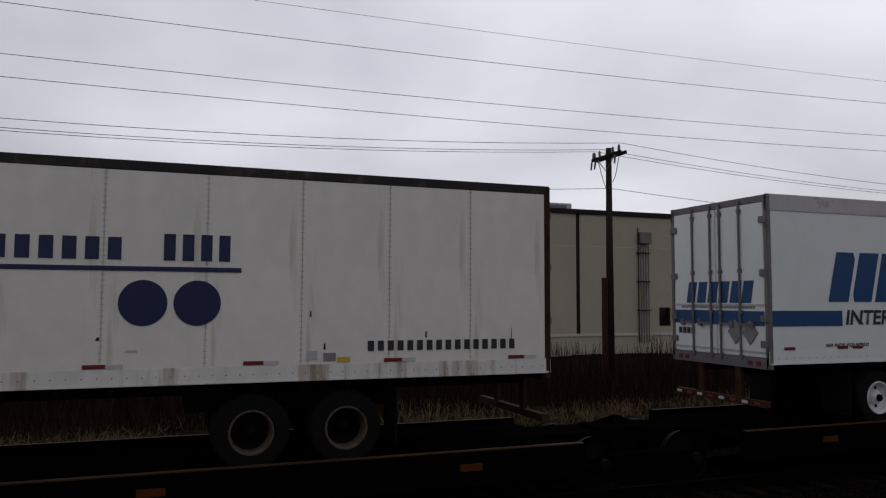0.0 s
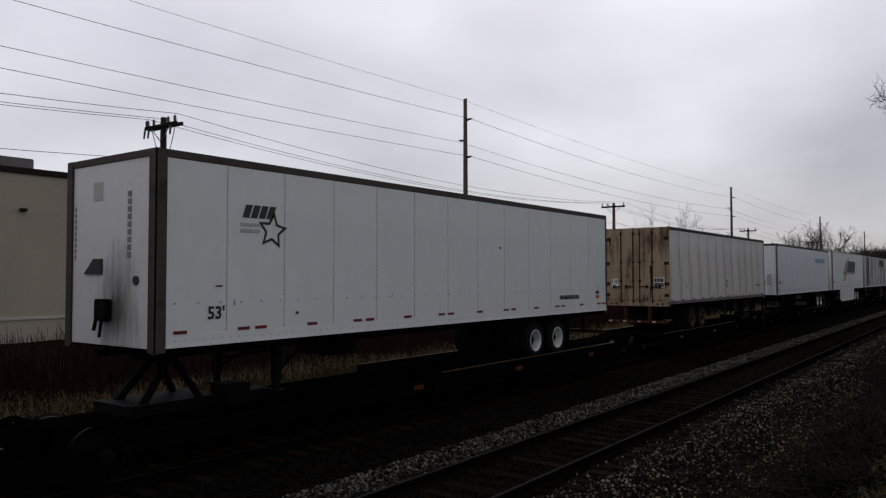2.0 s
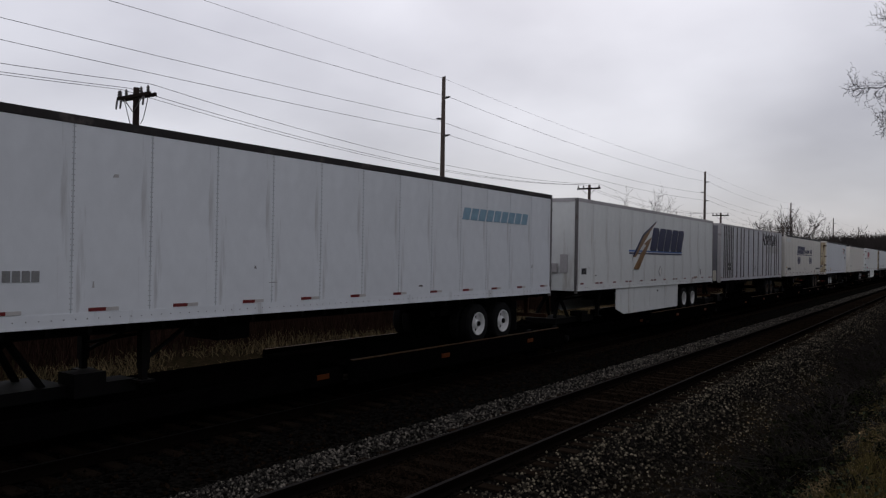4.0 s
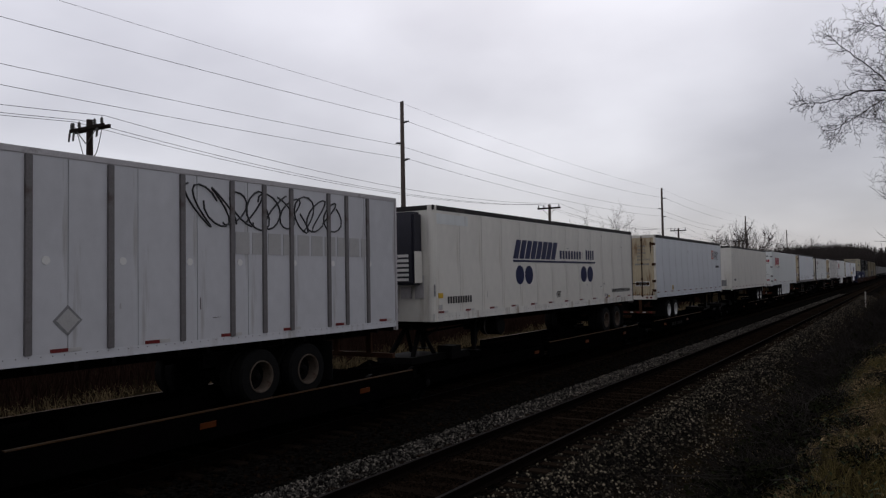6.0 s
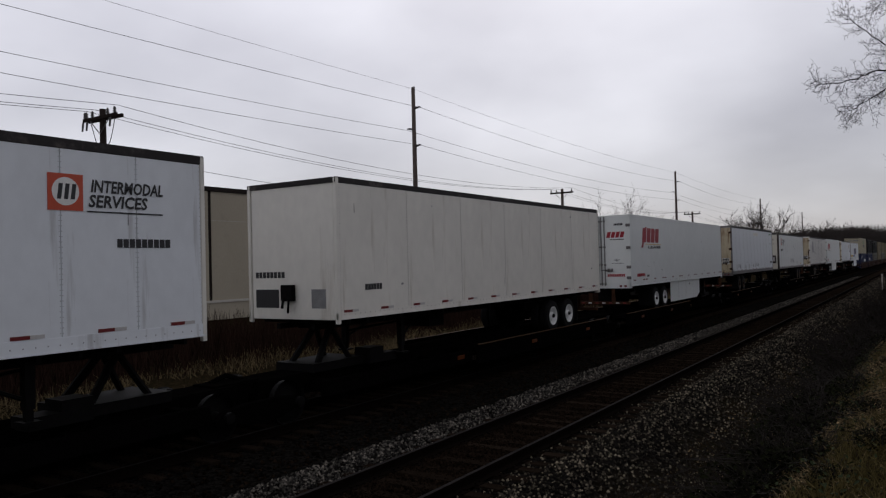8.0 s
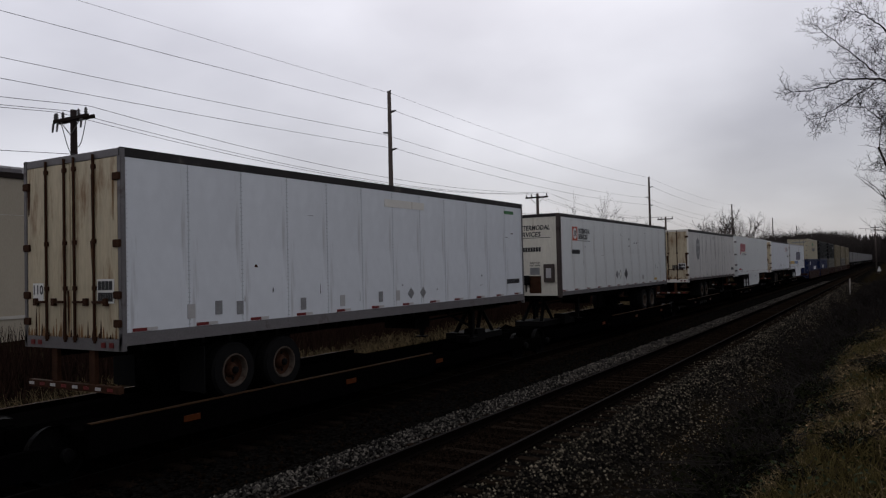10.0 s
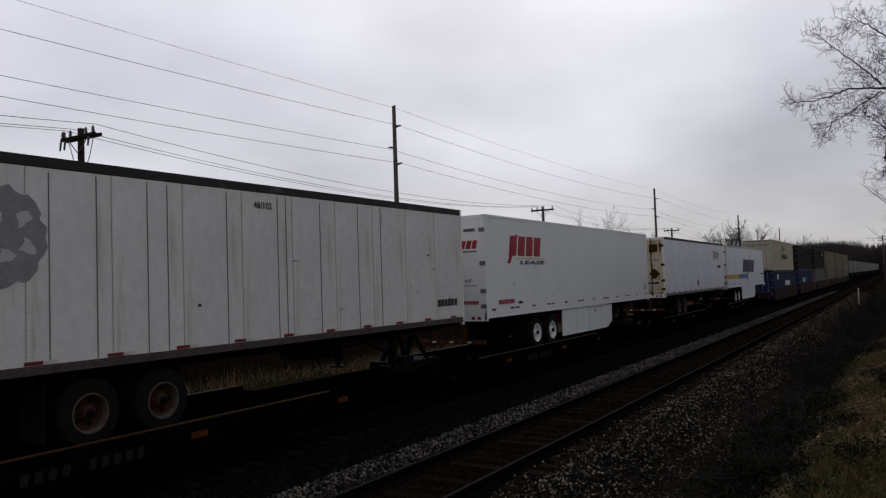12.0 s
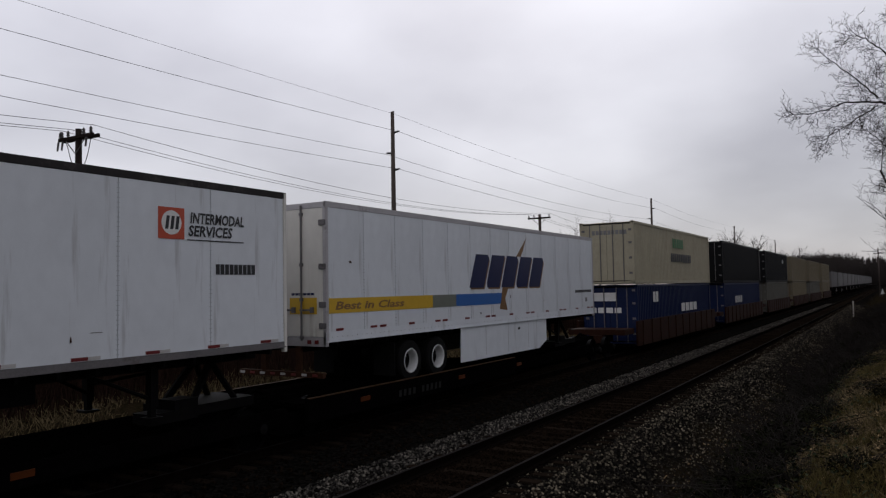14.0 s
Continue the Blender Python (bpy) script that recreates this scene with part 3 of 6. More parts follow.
def build_warehouse():
    w = thing("warehouse", "long cream precast warehouse with dark parapet and vertical joints", "warehouse", at=(WALL_X, 0, 0))
    seams = [-13.2, -3.4, 6.37, 16.15, 24.8, 35.15, 45.2, 54.6, 64.8]
    for a, c in zip(seams, seams[1:]):
        b = Build().box(-0.25, 0.0, a + 0.14, c - 0.14, 0.95, 8.62)
        if a > 35 and a < 36:
            b = Build().box(-0.25, 0.0, a + 0.14, 41.7, 0.95, 8.62).box(-0.25, 0, 44.4, c - 0.14, .95, 8.62).box(-0.25, 0, 41.7, 44.4, 3.72, 8.62)
        if a > 24 and a < 25:
            b = Build().box(-0.25, 0, a + .14, 31.0, .95, 8.62).box(-0.25, 0, 31.8, c - .14, .95, 8.62).box(-.25, 0, 31.0, 31.8, .95, 1.42).box(-.25, 0, 31.0, 31.8, 2.6, 8.62)
        if a > 54 and a < 55:
            b = Build().box(-.25, 0, a + .14, 55.35, .95, 8.62).box(-.25, 0, 56.3, c - .14, .95, 8.62).box(-.25, 0, 55.35, 56.3, .95, 1.4).box(-.25, 0, 55.35, 56.3, 2.6, 8.62)
            part("window_pane", Build().box(-.2, -.16, 55.35, 56.3, 1.4, 2.6), glass_dark, w)
        part("wall_panel", b, wall_paint, w)
        j = Build().box(-0.02, 0.012, a + .14, c - .14, 6.55, 6.575)
        part("reveal_line", j, trim_pale, w)
    for a in seams:
        part("joint", Build().box(-0.2, -0.05, a - 0.14, a + 0.14, 0.2, 8.62), dark_trim, w)
    part("core_wall", Build().box(-0.8, -0.26, seams[0], 41.6, -0.6, 8.6).box(-.8, -.26, 44.5, seams[-1], -.6, 8.6).box(-.8, -.26, 41.6, 44.5, 3.8, 8.6), wall_paint, w)
    part("base_trim", Build().box(-0.26, 0.06, seams[0], 41.6, 0.78, 0.95).box(-.26, .06, 44.5, seams[-1], .78, .95), trim_pale, w)
    part("foundation", Build().box(-0.26, 0.0, seams[0], 41.6, -0.6, 0.78).box(-.26, 0, 44.5, seams[-1], -.6, .78), wall_paint, w)
    part("parapet_cap", Build().box(-0.5, 0.10, seams[0], seams[-1], 8.62, 8.94), dark_trim, w, "dark metal parapet cap", bevel=0.02)
    part("roof", Build().box(-45, -0.5, seams[0], seams[-1], 8.3, 8.6), dark_trim, w)
    part("end_wall", Build().box(-45, -0.8, seams[0], seams[0] + .3, -.6, 8.6), wall_paint, w)
    part("end_wall", Build().box(-45, -0.8, seams[-1] - .3, seams[-1], -.6, 8.6), wall_paint, w)
    part("rear_wall", Build().box(-45.3, -45, seams[0], seams[-1], -.6, 8.6), wall_paint, w)
    d = part("dock_door", Build().box(-0.24, -0.2, 41.7, 44.4, 0.2, 3.7), trim_pale, w, "white roller dock door")
    for k in range(7):
        part("slat", Build().box(-0.2, -0.15, 41.75, 44.35, 0.4 + k * .47, 0.4 + k * .47 + .40), sticker_white, d)
    f = part("window_pane", Build().box(-0.2, -0.16, 31.0, 31.8, 1.42, 2.6), glass_dark, w)
    part("window_frame", Build().box(-.1, .02, 30.96, 31.04, 1.4, 2.62).box(-.1, .02, 31.76, 31.84, 1.4, 2.62).box(-.1, .02, 31.04, 31.76, 2.56, 2.62).box(-.1, .02, 31.04, 31.76, 1.4, 1.46), dark_trim, w)
    part("junction_box", Build().box(0, 0.3, 29.35, 30.25, 6.85, 7.6), steel_grey, w, "grey electrical box", bevel=0.03)
    for k in range(5):
        b = Build().tube((0.1, 29.3 + k * 0.2, 0.3), (0.1, 29.3 + k * 0.2, 6.85 if k else 7.9), 0.035)
        part("conduit", b, dark_trim if k < 1 else steel_grey, w)
    for z in (2.4, 4.3, 6.2):
        part("conduit_strap", Build().box(0, 0.15, 29.2, 30.25, z, z + .06), dark_trim, w)
    for y, x, sx, sy, hh in ((20.1, -4.0, 1.4, 1.9, 1.1), (24.9, -3.0, 1.5, 2.1, 0.75)):
        h = part("rooftop_unit", Build().box(x - sx, x + sx * .2, y - sy / 2, y + sy / 2, 8.6, 8.94 + hh), aluminium if hh < 1 else steel_grey, w, "grey rooftop air unit", bevel=0.05)
        part("vent_grille", Build().box(x + sx * .2, x + sx * .2 + .03, y - sy * .3, y + sy * .3, 9.0, 8.8 + hh), steel_grey, h)
    part("wall_lamp", Build().box(0, 0.25, 18.6, 18.95, 6.6, 6.75), dark_trim, w, bevel=0.02)


build_warehouse()

# ---- poles and wires ----


def sweep(pts, r, k=5):
    """One unbroken round cord through the points."""
    pts = [Vector(p) for p in pts]
    vs, n = [], len(pts) - 1
    for i, p in enumerate(pts):
        d = (pts[min(i + 1, n)] - pts[max(i - 1, 0)]).normalized()
        a = d.cross(Vector((0.31, 0.17, 0.93))).normalized()
        c = d.cross(a)
        vs += [p + r * (math.cos(2 * math.pi * j / k) * a + math.sin(2 * math.pi * j / k) * c) for j in range(k)]
    return Build().add(vs, [(i * k + j, i * k + (j + 1) % k, (i + 1) * k + (j + 1) % k, (i + 1) * k + j) for i in range(n) for j in range(k)])


D_X, D_YS = -26.9, [-26.7, 17.4, 61.5, 105.6, 149.7]
T_X, T_YS = -30.0, [-37.0, 43.2, 109.0, 175.0, 241.0, 307.0]
ARM = [-1.0, -0.5, 0.95]


def pole_mesh(h, r0, r1):
    return Build().tube((0, 0, -0.6), (0, 0, h), r0 * 1.05, r1, 14)


def distribution_pole(y, first):
    h = 9.48
    p = thing("utility_pole", "dark wooden utility pole with a crossarm and wires", "utility pole", "wooden poles behind the train", at=(D_X, y, 0))
    part("pole", pole_mesh(h, 0.17, 0.12), wood_dark if first else wood_pole, p, smooth=True)
    part("crossarm", Build().box(-1.1, 1.1, -0.17, -0.08, h - 0.42, h - 0.28), wood_dark, p, bevel=0.01)
    if first:
        part("crossarm", Build().box(-1.1, 1.1, 0.08, 0.17, h - 0.42, h - 0.28), wood_dark, p, bevel=0.01)
    for s in (-1, 1):
        part("arm_brace", Build().tube((0.7 * s, -0.13, h - .35), (0.05 * s, -0.13, h - 0.95), 0.02), steel_grey, p)
    for x in ARM + ([0.5, -0.9] if first else []):
        b = Build()
        for k, r in enumerate((0.05, 0.075, 0.05, 0.07, 0.035)):
            b.tube((x, -0.12, h - 0.28 + k * 0.05), (x, -0.12, h - 0.23 + k * 0.05), r, r * 0.8, 8)
        part("insulator", b, porcelain, p, smooth=False)
    if first:
        for s, r in ((-1, 0.62), (1, 0.42)):
            pts = [(s * (0.95 if s < 0 else .62) * (1 - t) ** .6 + s * 0.13 * t, 0.1, h - 0.45 - 1.1 * t ** 1.2 * (1.25 if s < 0 else .9)) for t in np.linspace(0, 1, 9)]
            part("jumper_cable", sweep(pts, 0.016), cable, p)
        for x in (-1.0, -0.72, 0.8):
            part("cutout", Build().tube((x, -.2, h - .45), (x + .03, -.26, h - .8), .045, .035, 8), porcelain, p)
        part("riser_guard", Build().box(-0.1, 0.1, -0.36, -0.16, -0.5, 4.0), rust, p, "brown cable riser guard", bevel=.02)
    return p


def steel_pole(y):
    h = 15.6
    p = thing("transmission_pole", "tall weathered grey wooden power pole with side insulators", "power pole", "tall poles behind the train", at=(T_X, y, 0))
    part("pole", pole_mesh(h, 0.21, 0.13), wood_pole, p, smooth=True)
    for z, s in ((14.1, 1), (12.65, -1), (11.43, 1)):
        b = Build()
        for k in range(5):
            b.tube((s * (0.13 + k * 0.09), 0, z + 0.015 * k), (s * (0.20 + k * 0.09), 0, z + .015 * k), 0.085 if k < 4 else .04, 0.05, 8)
        part("insulator", b, porcelain, p)
    part("pole_cap", Build().tube((0.1, 0, h - .25), (0.1, 0, h + 0.05), 0.05, n=8), porcelain, p)
    return p


for i, y in enumerate(D_YS):
    distribution_pole(y, i == 1)
for y in T_YS:
    steel_pole(y)


def wire(a, c, sag, r, group):
    n, k = 18, 5
    a, c = Vector(a), Vector(c)
    pts = [a.lerp(c, i / n) - Vector((0, 0, sag * 4 * (i / n) * (1 - i / n))) for i in range(n + 1)]
    vs = [(p.x + r * math.cos(2 * math.pi * j / k), p.y, p.z + r * math.sin(2 * math.pi * j / k)) for p in pts for j in range(k)]
    fs = [(i * k + j, i * k + (j + 1) % k, (i + 1) * k + (j + 1) % k, (i + 1) * k + j) for i in range(n) for j in range(k)]
    single("overhead_wire", Build().add(vs, fs), cable, "thin dark overhead wire strung between poles", "power line", group)


for y0, y1 in zip(T_YS, T_YS[1:]):
    for dx, z, r, sag in ((0.1, 15.45, 0.0085, .5), (0.52, 14.12, 0.0125, .7), (-0.52, 12.6, 0.0125, .72), (0.52, 11.46, 0.0125, .7)):
        wire((T_X + dx, y0, z), (T_X + dx, y1, z), sag, r, "transmission wires")
for y0, y1 in zip(D_YS, D_YS[1:]):
    for dx in ARM:
        wire((D_X + dx, y0, 9.52), (D_X + dx, y1, 9.52), 0.95, 0.011, "distribution wires")
    wire((D_X + .15, y0, 7.75), (D_X + .15, y1, 7.75), 0.8, 0.011, "distribution wires")

p = thing("utility_pole", "distant wooden pole with a short crossarm beside the line", "utility pole", at=(-3.05, 200, 0))
part("pole", pole_mesh(10.6, 0.16, 0.11), wood_pole, p, smooth=True)
part("crossarm", Build().box(-1.0, 1.0, -.12, -.04, 10.0, 10.15), wood_dark, p)
part("crossarm", Build().box(-1.0, 1.0, -.12, -.04, 9.2, 9.33), wood_dark, p)

# ---- the train ----
SPEED, GAIN = 20.786, 0.0038
TOP, FLOOR, HALF = 4.925, 1.96, 1.30
# SHADE_RIM paints the shade inside a white rim as a black dish
WHITE_RIM, RUST_RIM, DARK_RIM, SHADE_RIM = (rim_white, rim_white), (rim_grimy, rust), (rim_grimy, black_steel), (rim_white, black_steel)
moving = []      # (thing, y at the start)
shared = {}


def once(key, make):
    if key not in shared:
        shared[key] = make()
    return shared[key]


def wheel_mesh(deep):
    t = Build().lathe([(0.93, .30), (0.94, .47), (0.99, .505), (1.17, .505), (1.22, .47), (1.23, .31), (1.2, .28)], 0, 0, 28)
    t.lathe([(0.62, .30), (0.63, .47), (0.68, .505), (0.86, .505), (0.91, .47), (0.92, .30)], 0, 0, 28)
    r = Build().lathe([(1.21, .30), (1.235, .295), (1.235, .275), (1.20, .262)], 0, 0, 28)
    x = .98 if deep else 1.10
    r.lathe([(1.20, .262), (x + .03, .252)], 0, 0, 28)
    r.lathe([(x + .03, .252), (x, .20), (x, .14), (x + .06, .12), (x + .1, .10), (x + .12, .06), (x + .12, 0.001)], 0, 0, 28, 1)
    for k in range(5):
        a = 2 * math.pi * k / 5
        r.lathe([(x + .004, .035), (x + .006, .001)], .175 * math.cos(a), .175 * math.sin(a), 8, 2)
    h = Build().lathe([(x + .1, .07), (x + .15, .065), (x + .17, .04), (x + .17, .001)], 0, 0, 12)
    return t.mesh("tyre", smooth=False), r.mesh("rim", smooth=False), h.mesh("hub")


def wheel(u, near, rim_mat, parent):
    t, r, h = once("wheel" + rim_mat[0].name + rim_mat[1].name, lambda: wheel_mesh(rim_mat[1] is black_steel))
    w = part("wheel", t, rubber, parent)
    w.location = (0, u, 1.30)
    if not near:
        w.rotation_euler = (0, 0, math.pi)
    part("rim", r, (*rim_mat, black_steel), w, "pale dished wheel rim")
    part("hub", h, black_steel, w)


def side_reflectors(L, n, parent, z=2.14, all_red=False):
    """Strips of reflecting tape: red beside white, or pairs of red ones."""
    def mixed():
        return Build().box(X0, X1 + .004, -0.26, 0.0, -0.026, 0.026, 0).box(X0, X1 + .004, 0.0, 0.2, -0.026, 0.026, 1).mesh("reflector")

    def red():
        return Build().box(X0, X1 + .004, -0.12, 0.12, -0.026, 0.026, 0).mesh("reflector")
    me = once("red reflector", red) if all_red else once("reflector", mixed)
    for i in range(n):
        u = 0.45 + (L - 0.9) * i / (n - 1)
        for du in ((-.17, .19) if all_red and i % 2 else (0,)):
            r = part("reflector", me, (refl_red, refl_white), parent)
            r.location = (0, u + du, z)


def trailer(y0, L, label, paint=None, nose="R", top=None, low=None, doors=None, posts=None, rims=None, skirt=None, lower=0.2, crown=0.13, npan=13, ribs=False, rivets=True, reflectors=12, far=False, rounded=False, axle=2.72, roof=4.925, boxes=True, rods=(.13, .64)):
    """A 2.6 m wide box trailer; its end towards -y is at y = 0. nose says which end is the front."""
    TOP = roof
    paint, top, low = paint or paint_white, top or rail_dark, low or paint
    doors, posts, rims = doors or paint, posts or steel_grey, rims or WHITE_RIM
    t = thing("semi_trailer", label, "trailer", "trailers on the train", at=(FAR_TRACK, y0, 0))
    moving.append((t, y0))
    part("body", Build().box(-HALF + .01, HALF - .022, 0.06, L - 0.06, FLOOR + .06, TOP - .05), paint, t, bevel=0.012)
    part("roof", Build().box(-HALF + .03, HALF - .03, 0.03, L - .03, TOP - .05, TOP - .012), low, t)
    zt = TOP - crown
    zb = FLOOR + lower
    for s in (1, -1):
        part("top_rail", Build().box(s * (HALF - .05), s * (HALF + .004), 0.0, L, zt, TOP), top, t, bevel=0.012)
        b = Build().box(s * (HALF - .05), s * (HALF + .004), 0.0, L, FLOOR, zb)
        b.box(s * (HALF - .06), s * (HALF + .012), 0.02, L - .032, FLOOR, FLOOR + .035)
        part("bottom_rail", b, low, t, bevel=0.006)
    for s in (1, -1):
        for u in (0.0, L - 0.09):
            if rounded and ((nose == "L") == (u == 0)):
                b = Build().tube((s * (HALF - .11), u + (.11 if u == 0 else -.02), FLOOR), (s * (HALF - .11), u + (.11 if u == 0 else -.02), TOP), .125, n=16)
                part("corner_post", b, paint, t)
            else:
                part("corner_post", Build().box(s * (HALF - .08), s * (HALF + .008), u, u + .09, FLOOR - .08, TOP - .01), posts, t, bevel=0.01)
    # side sheets
    pw = (L - 0.18) / npan
    gap = 0.014

    def sheet():
        b = Build().box(HALF - .032, HALF - .004, gap / 2, pw - gap / 2, zb, zt)
        return b.mesh("side_panel")
    sm = once(("sheet", round(pw, 3), lower, crown, roof, paint.name), sheet)
    for i in range(npan):
        q = part("side_panel", sm, paint, t)
        q.location = (0, 0.09 + pw * i, 0)
    if ribs:
        def rib():
            b = Build().slab([(-.055, zb), (.055, zb), (.055, zt), (-.055, zt)], HALF - .01, HALF + .028)
            return b.mesh("rib", bevel=.01)
        rm = once(("rib", lower, crown, roof), rib)
        for u in ribs:
            # darker grey than aluminium, to draw the shadow line along each post
            q = part("rib", rm, steel_grey, t, "aluminium side post with its shadow line in a darker grey")
            q.location = (0, u, 0)
    if rivets and not far:
        def rivet():
            b = Build()
            for i in range(npan + 1):
                for du in (-.018, .018):
                    for z in np.arange(zb + .05, zt - .03, 0.075):
                        c = 0.09 + pw * i + du
                        if c < 0.08 or c > L - .08:
                            continue
                        r = .0065
                        b.add([(HALF - .002, c - r, z - r), (HALF - .002, c + r, z - r), (HALF - .002, c + r, z + r), (HALF - .002, c - r, z + r), (HALF + .004, c, z)], [(0, 1, 4), (1, 2, 4), (2, 3, 4), (3, 0, 4)])
            return b.mesh("riveting")
        tagged(part("riveting", once(("rivet", L, npan, lower, crown, roof), rivet), rivet_steel, t), kind="stuff")
    if reflectors:
        side_reflectors(L, reflectors, t, z=(FLOOR + lower + .035) if lower < .3 else FLOOR + .14, all_red=paint is paint_clean or bool(skirt))
    # underframe
    b = Build()
    for u in np.arange(0.4, L, 0.6):
        b.box(-1.25, 1.25, u, u + .06, FLOOR - .10, FLOOR + .05)
    for x in (-.5, .5):
        b.box(x - .05, x + .05, 0.1, L - .1, FLOOR - .22, FLOOR - .10)
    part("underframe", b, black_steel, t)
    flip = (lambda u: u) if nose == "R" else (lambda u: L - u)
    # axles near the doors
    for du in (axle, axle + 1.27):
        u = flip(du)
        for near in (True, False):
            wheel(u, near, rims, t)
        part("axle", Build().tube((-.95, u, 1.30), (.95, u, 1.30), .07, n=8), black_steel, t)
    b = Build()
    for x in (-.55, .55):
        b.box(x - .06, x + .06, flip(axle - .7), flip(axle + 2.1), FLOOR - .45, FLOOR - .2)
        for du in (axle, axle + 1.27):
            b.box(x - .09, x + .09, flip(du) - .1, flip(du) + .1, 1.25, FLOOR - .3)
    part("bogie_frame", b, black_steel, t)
    for s in (1, -1):
        part("mud_flap", Build().box(s * .62, s * 1.24, flip(axle - .72), flip(axle - .70), 1.0, 1.8), rubber, t)
    # landing gear near the nose
    ul = flip(L - 2.75)
    for s in (1, -1):
        b = Build().box(s * .86 - .07, s * .86 + .07, ul - .07, ul + .07, 1.18, FLOOR)
        b.box(s * .86 - .05, s * .86 + .05, ul - .05, ul + .05, 1.02, 1.2).box(s * .86 - .14, s * .86 + .14, ul - .13, ul + .13, .98, 1.02)
        part("landing_leg", b, black_steel, t)
        part("leg_brace", Build().tube((s * .86, ul, 1.3), (s * .55, flip(L - 3.9), FLOOR - .1), .035), black_steel, t)
    part("leg_brace", Build().tube((-.86, ul, 1.45), (.86, ul, 1.75), .03), black_steel, t)
    part("tool_carrier", Build().box(-.5, .5, flip(L - 5.2), flip(L - 4.5), 1.45, 1.8), black_steel, t)
    # bumper under the doors
    b = Build()
    e = flip(0.0); o = -1 if nose == "R" else 1
    b.box(-1.2, 1.2, e, e - o * .1, 1.22, 1.33, 0)
    for k in range(8):
        b.box(-1.18 + k * .3, -1.04 + k * .3, e + o * .004, e, 1.25, 1.30, 1 if k % 2 else 2)
    for x in (-.5, .5):
        b.box(x - .07, x + .07, e - o * .032, e - o * .1, 1.33, FLOOR)
    part("rear_bumper", b, (rust, refl_red, refl_white), t)
    # doors
    dy = 0.06 if nose == "R" else L - .06

    def Y(d):
        return dy + o * d
    for s in (1, -1):
        lf = part("door", Build().box(s * .012, s * 1.215, Y(0), Y(.05), FLOOR + .12, TOP - .14), doors, t, bevel=.008)
        for x in (rods if not far else ()):
            b = Build().tube((s * x, Y(.075), FLOOR + .032), (s * x, Y(.075), TOP - .06), .022, n=8)
            for z in (FLOOR + .1, FLOOR + .9, 3.6, TOP - .25):
                b.box(s * x - .045, s * x + .045, Y(.05), Y(.085), z - .035, z + .035)
            part("lock_rod", b, rust if doors in (door_rusty, door_stained) else steel_grey, lf)
            hb = Build().box(s * x - .032, s * x + s * .30, Y(.075), Y(.10), 2.62, 2.66).box(s * x + s * .26, s * x + s * .34, Y(.05), Y(.11), 2.58, 2.70)
            part("door_handle", hb, rust if doors in (door_rusty, door_stained) else steel_grey, lf)
        if not far:
            for z in (FLOOR + .35, 2.75, 3.55, TOP - .45):
                part("hinge", Build().box(s * 1.12, s * 1.305, Y(.045), Y(.085), z - .06, z + .06), rust if doors in (door_rusty, door_stained) else steel_grey, lf, bevel=.01)
    b = Build().box(-HALF + .03, HALF - .03, Y(-.05), Y(.05), TOP - .13, TOP - .012)
    part("door_header", b, posts, t)
    part("door_sill", Build().box(-HALF + .03, HALF - .03, Y(-.05), Y(.06), FLOOR - .08, FLOOR + .11), posts, t)
    for x in (-1.05, -.85, .85, 1.05):
        part("tail_lamp", Build().box(x - .05, x + .05, Y(.06), Y(.075), FLOOR - .03, FLOOR + .05), refl_red, t)
    # front wall
    ny = L - .06 if nose == "R" else .06
    q = 1 if nose == "R" else -1
    b = Build().box(-HALF + .1, HALF - .1, ny, ny + q * .03, FLOOR, TOP - .1)
    part("front_wall", b, paint, t, bevel=.006)
    part("front_header", Build().box(-HALF + .06, HALF - .06, ny, ny + q * .05, TOP - .12, TOP), top, t, bevel=.01)
    if nose == "L" and not far:
        bx = part("service_box", Build().box(-.25, .1, ny - .03, ny - .15, 2.35, 2.7), black_steel, t, "black electrical connector box", bevel=.015)
        part("connector", Build().tube((-.15, ny - .15, 2.42), (-.15, ny - .2, 2.2), .03).tube((0, ny - .15, 2.42), (0.02, ny - .2, 2.1), .025), black_steel, bx)
    if nose == "L" and boxes and not far:
        part("document_box", Build().box(.3, .62, ny - .03, ny - .1, 2.55, 2.85), aluminium, t, bevel=.01)
        part("air_deflector_pad", Build().box(.72, .98, ny - .03, ny - .08, 2.55, 3.15), aluminium, t, bevel=.01)
    if skirt:
        a, c = skirt
        for s in (1, -1):
            d = .9 if nose == "R" else -.9
            pts = [(a, FLOOR), (c, FLOOR), (c, 1.06), (a, 1.06)]
            pts = [(a, FLOOR), (a, 1.02), (c - (.6 if nose == "R" else 0), 1.02), (c, 1.25 if nose == "R" else 1.02), (c, FLOOR)] if nose == "R" else [(a, FLOOR), (a, 1.22), (a + .8, 1.0), (c, 1.0), (c, FLOOR)]
            sk = part("side_skirt", Build().slab(pts, s * 1.255 - .012, s * 1.255 + .012), paint, t, "white aerodynamic side skirt")
            b = Build()
            for k in range(1, 4):
                u = a + (c - a) * k / 4
                b.box(s * 1.262, s * 1.2705, u - .006, u + .006, 1.1, FLOOR)
            part("skirt_joint", b, ink_pale, sk)
            part("skirt_vent", Build().box(s * 1.262, s * 1.275, a + (c - a) * .62, a + (c - a) * .62 + .12, 1.72, 1.79), black_steel, sk)
    return t


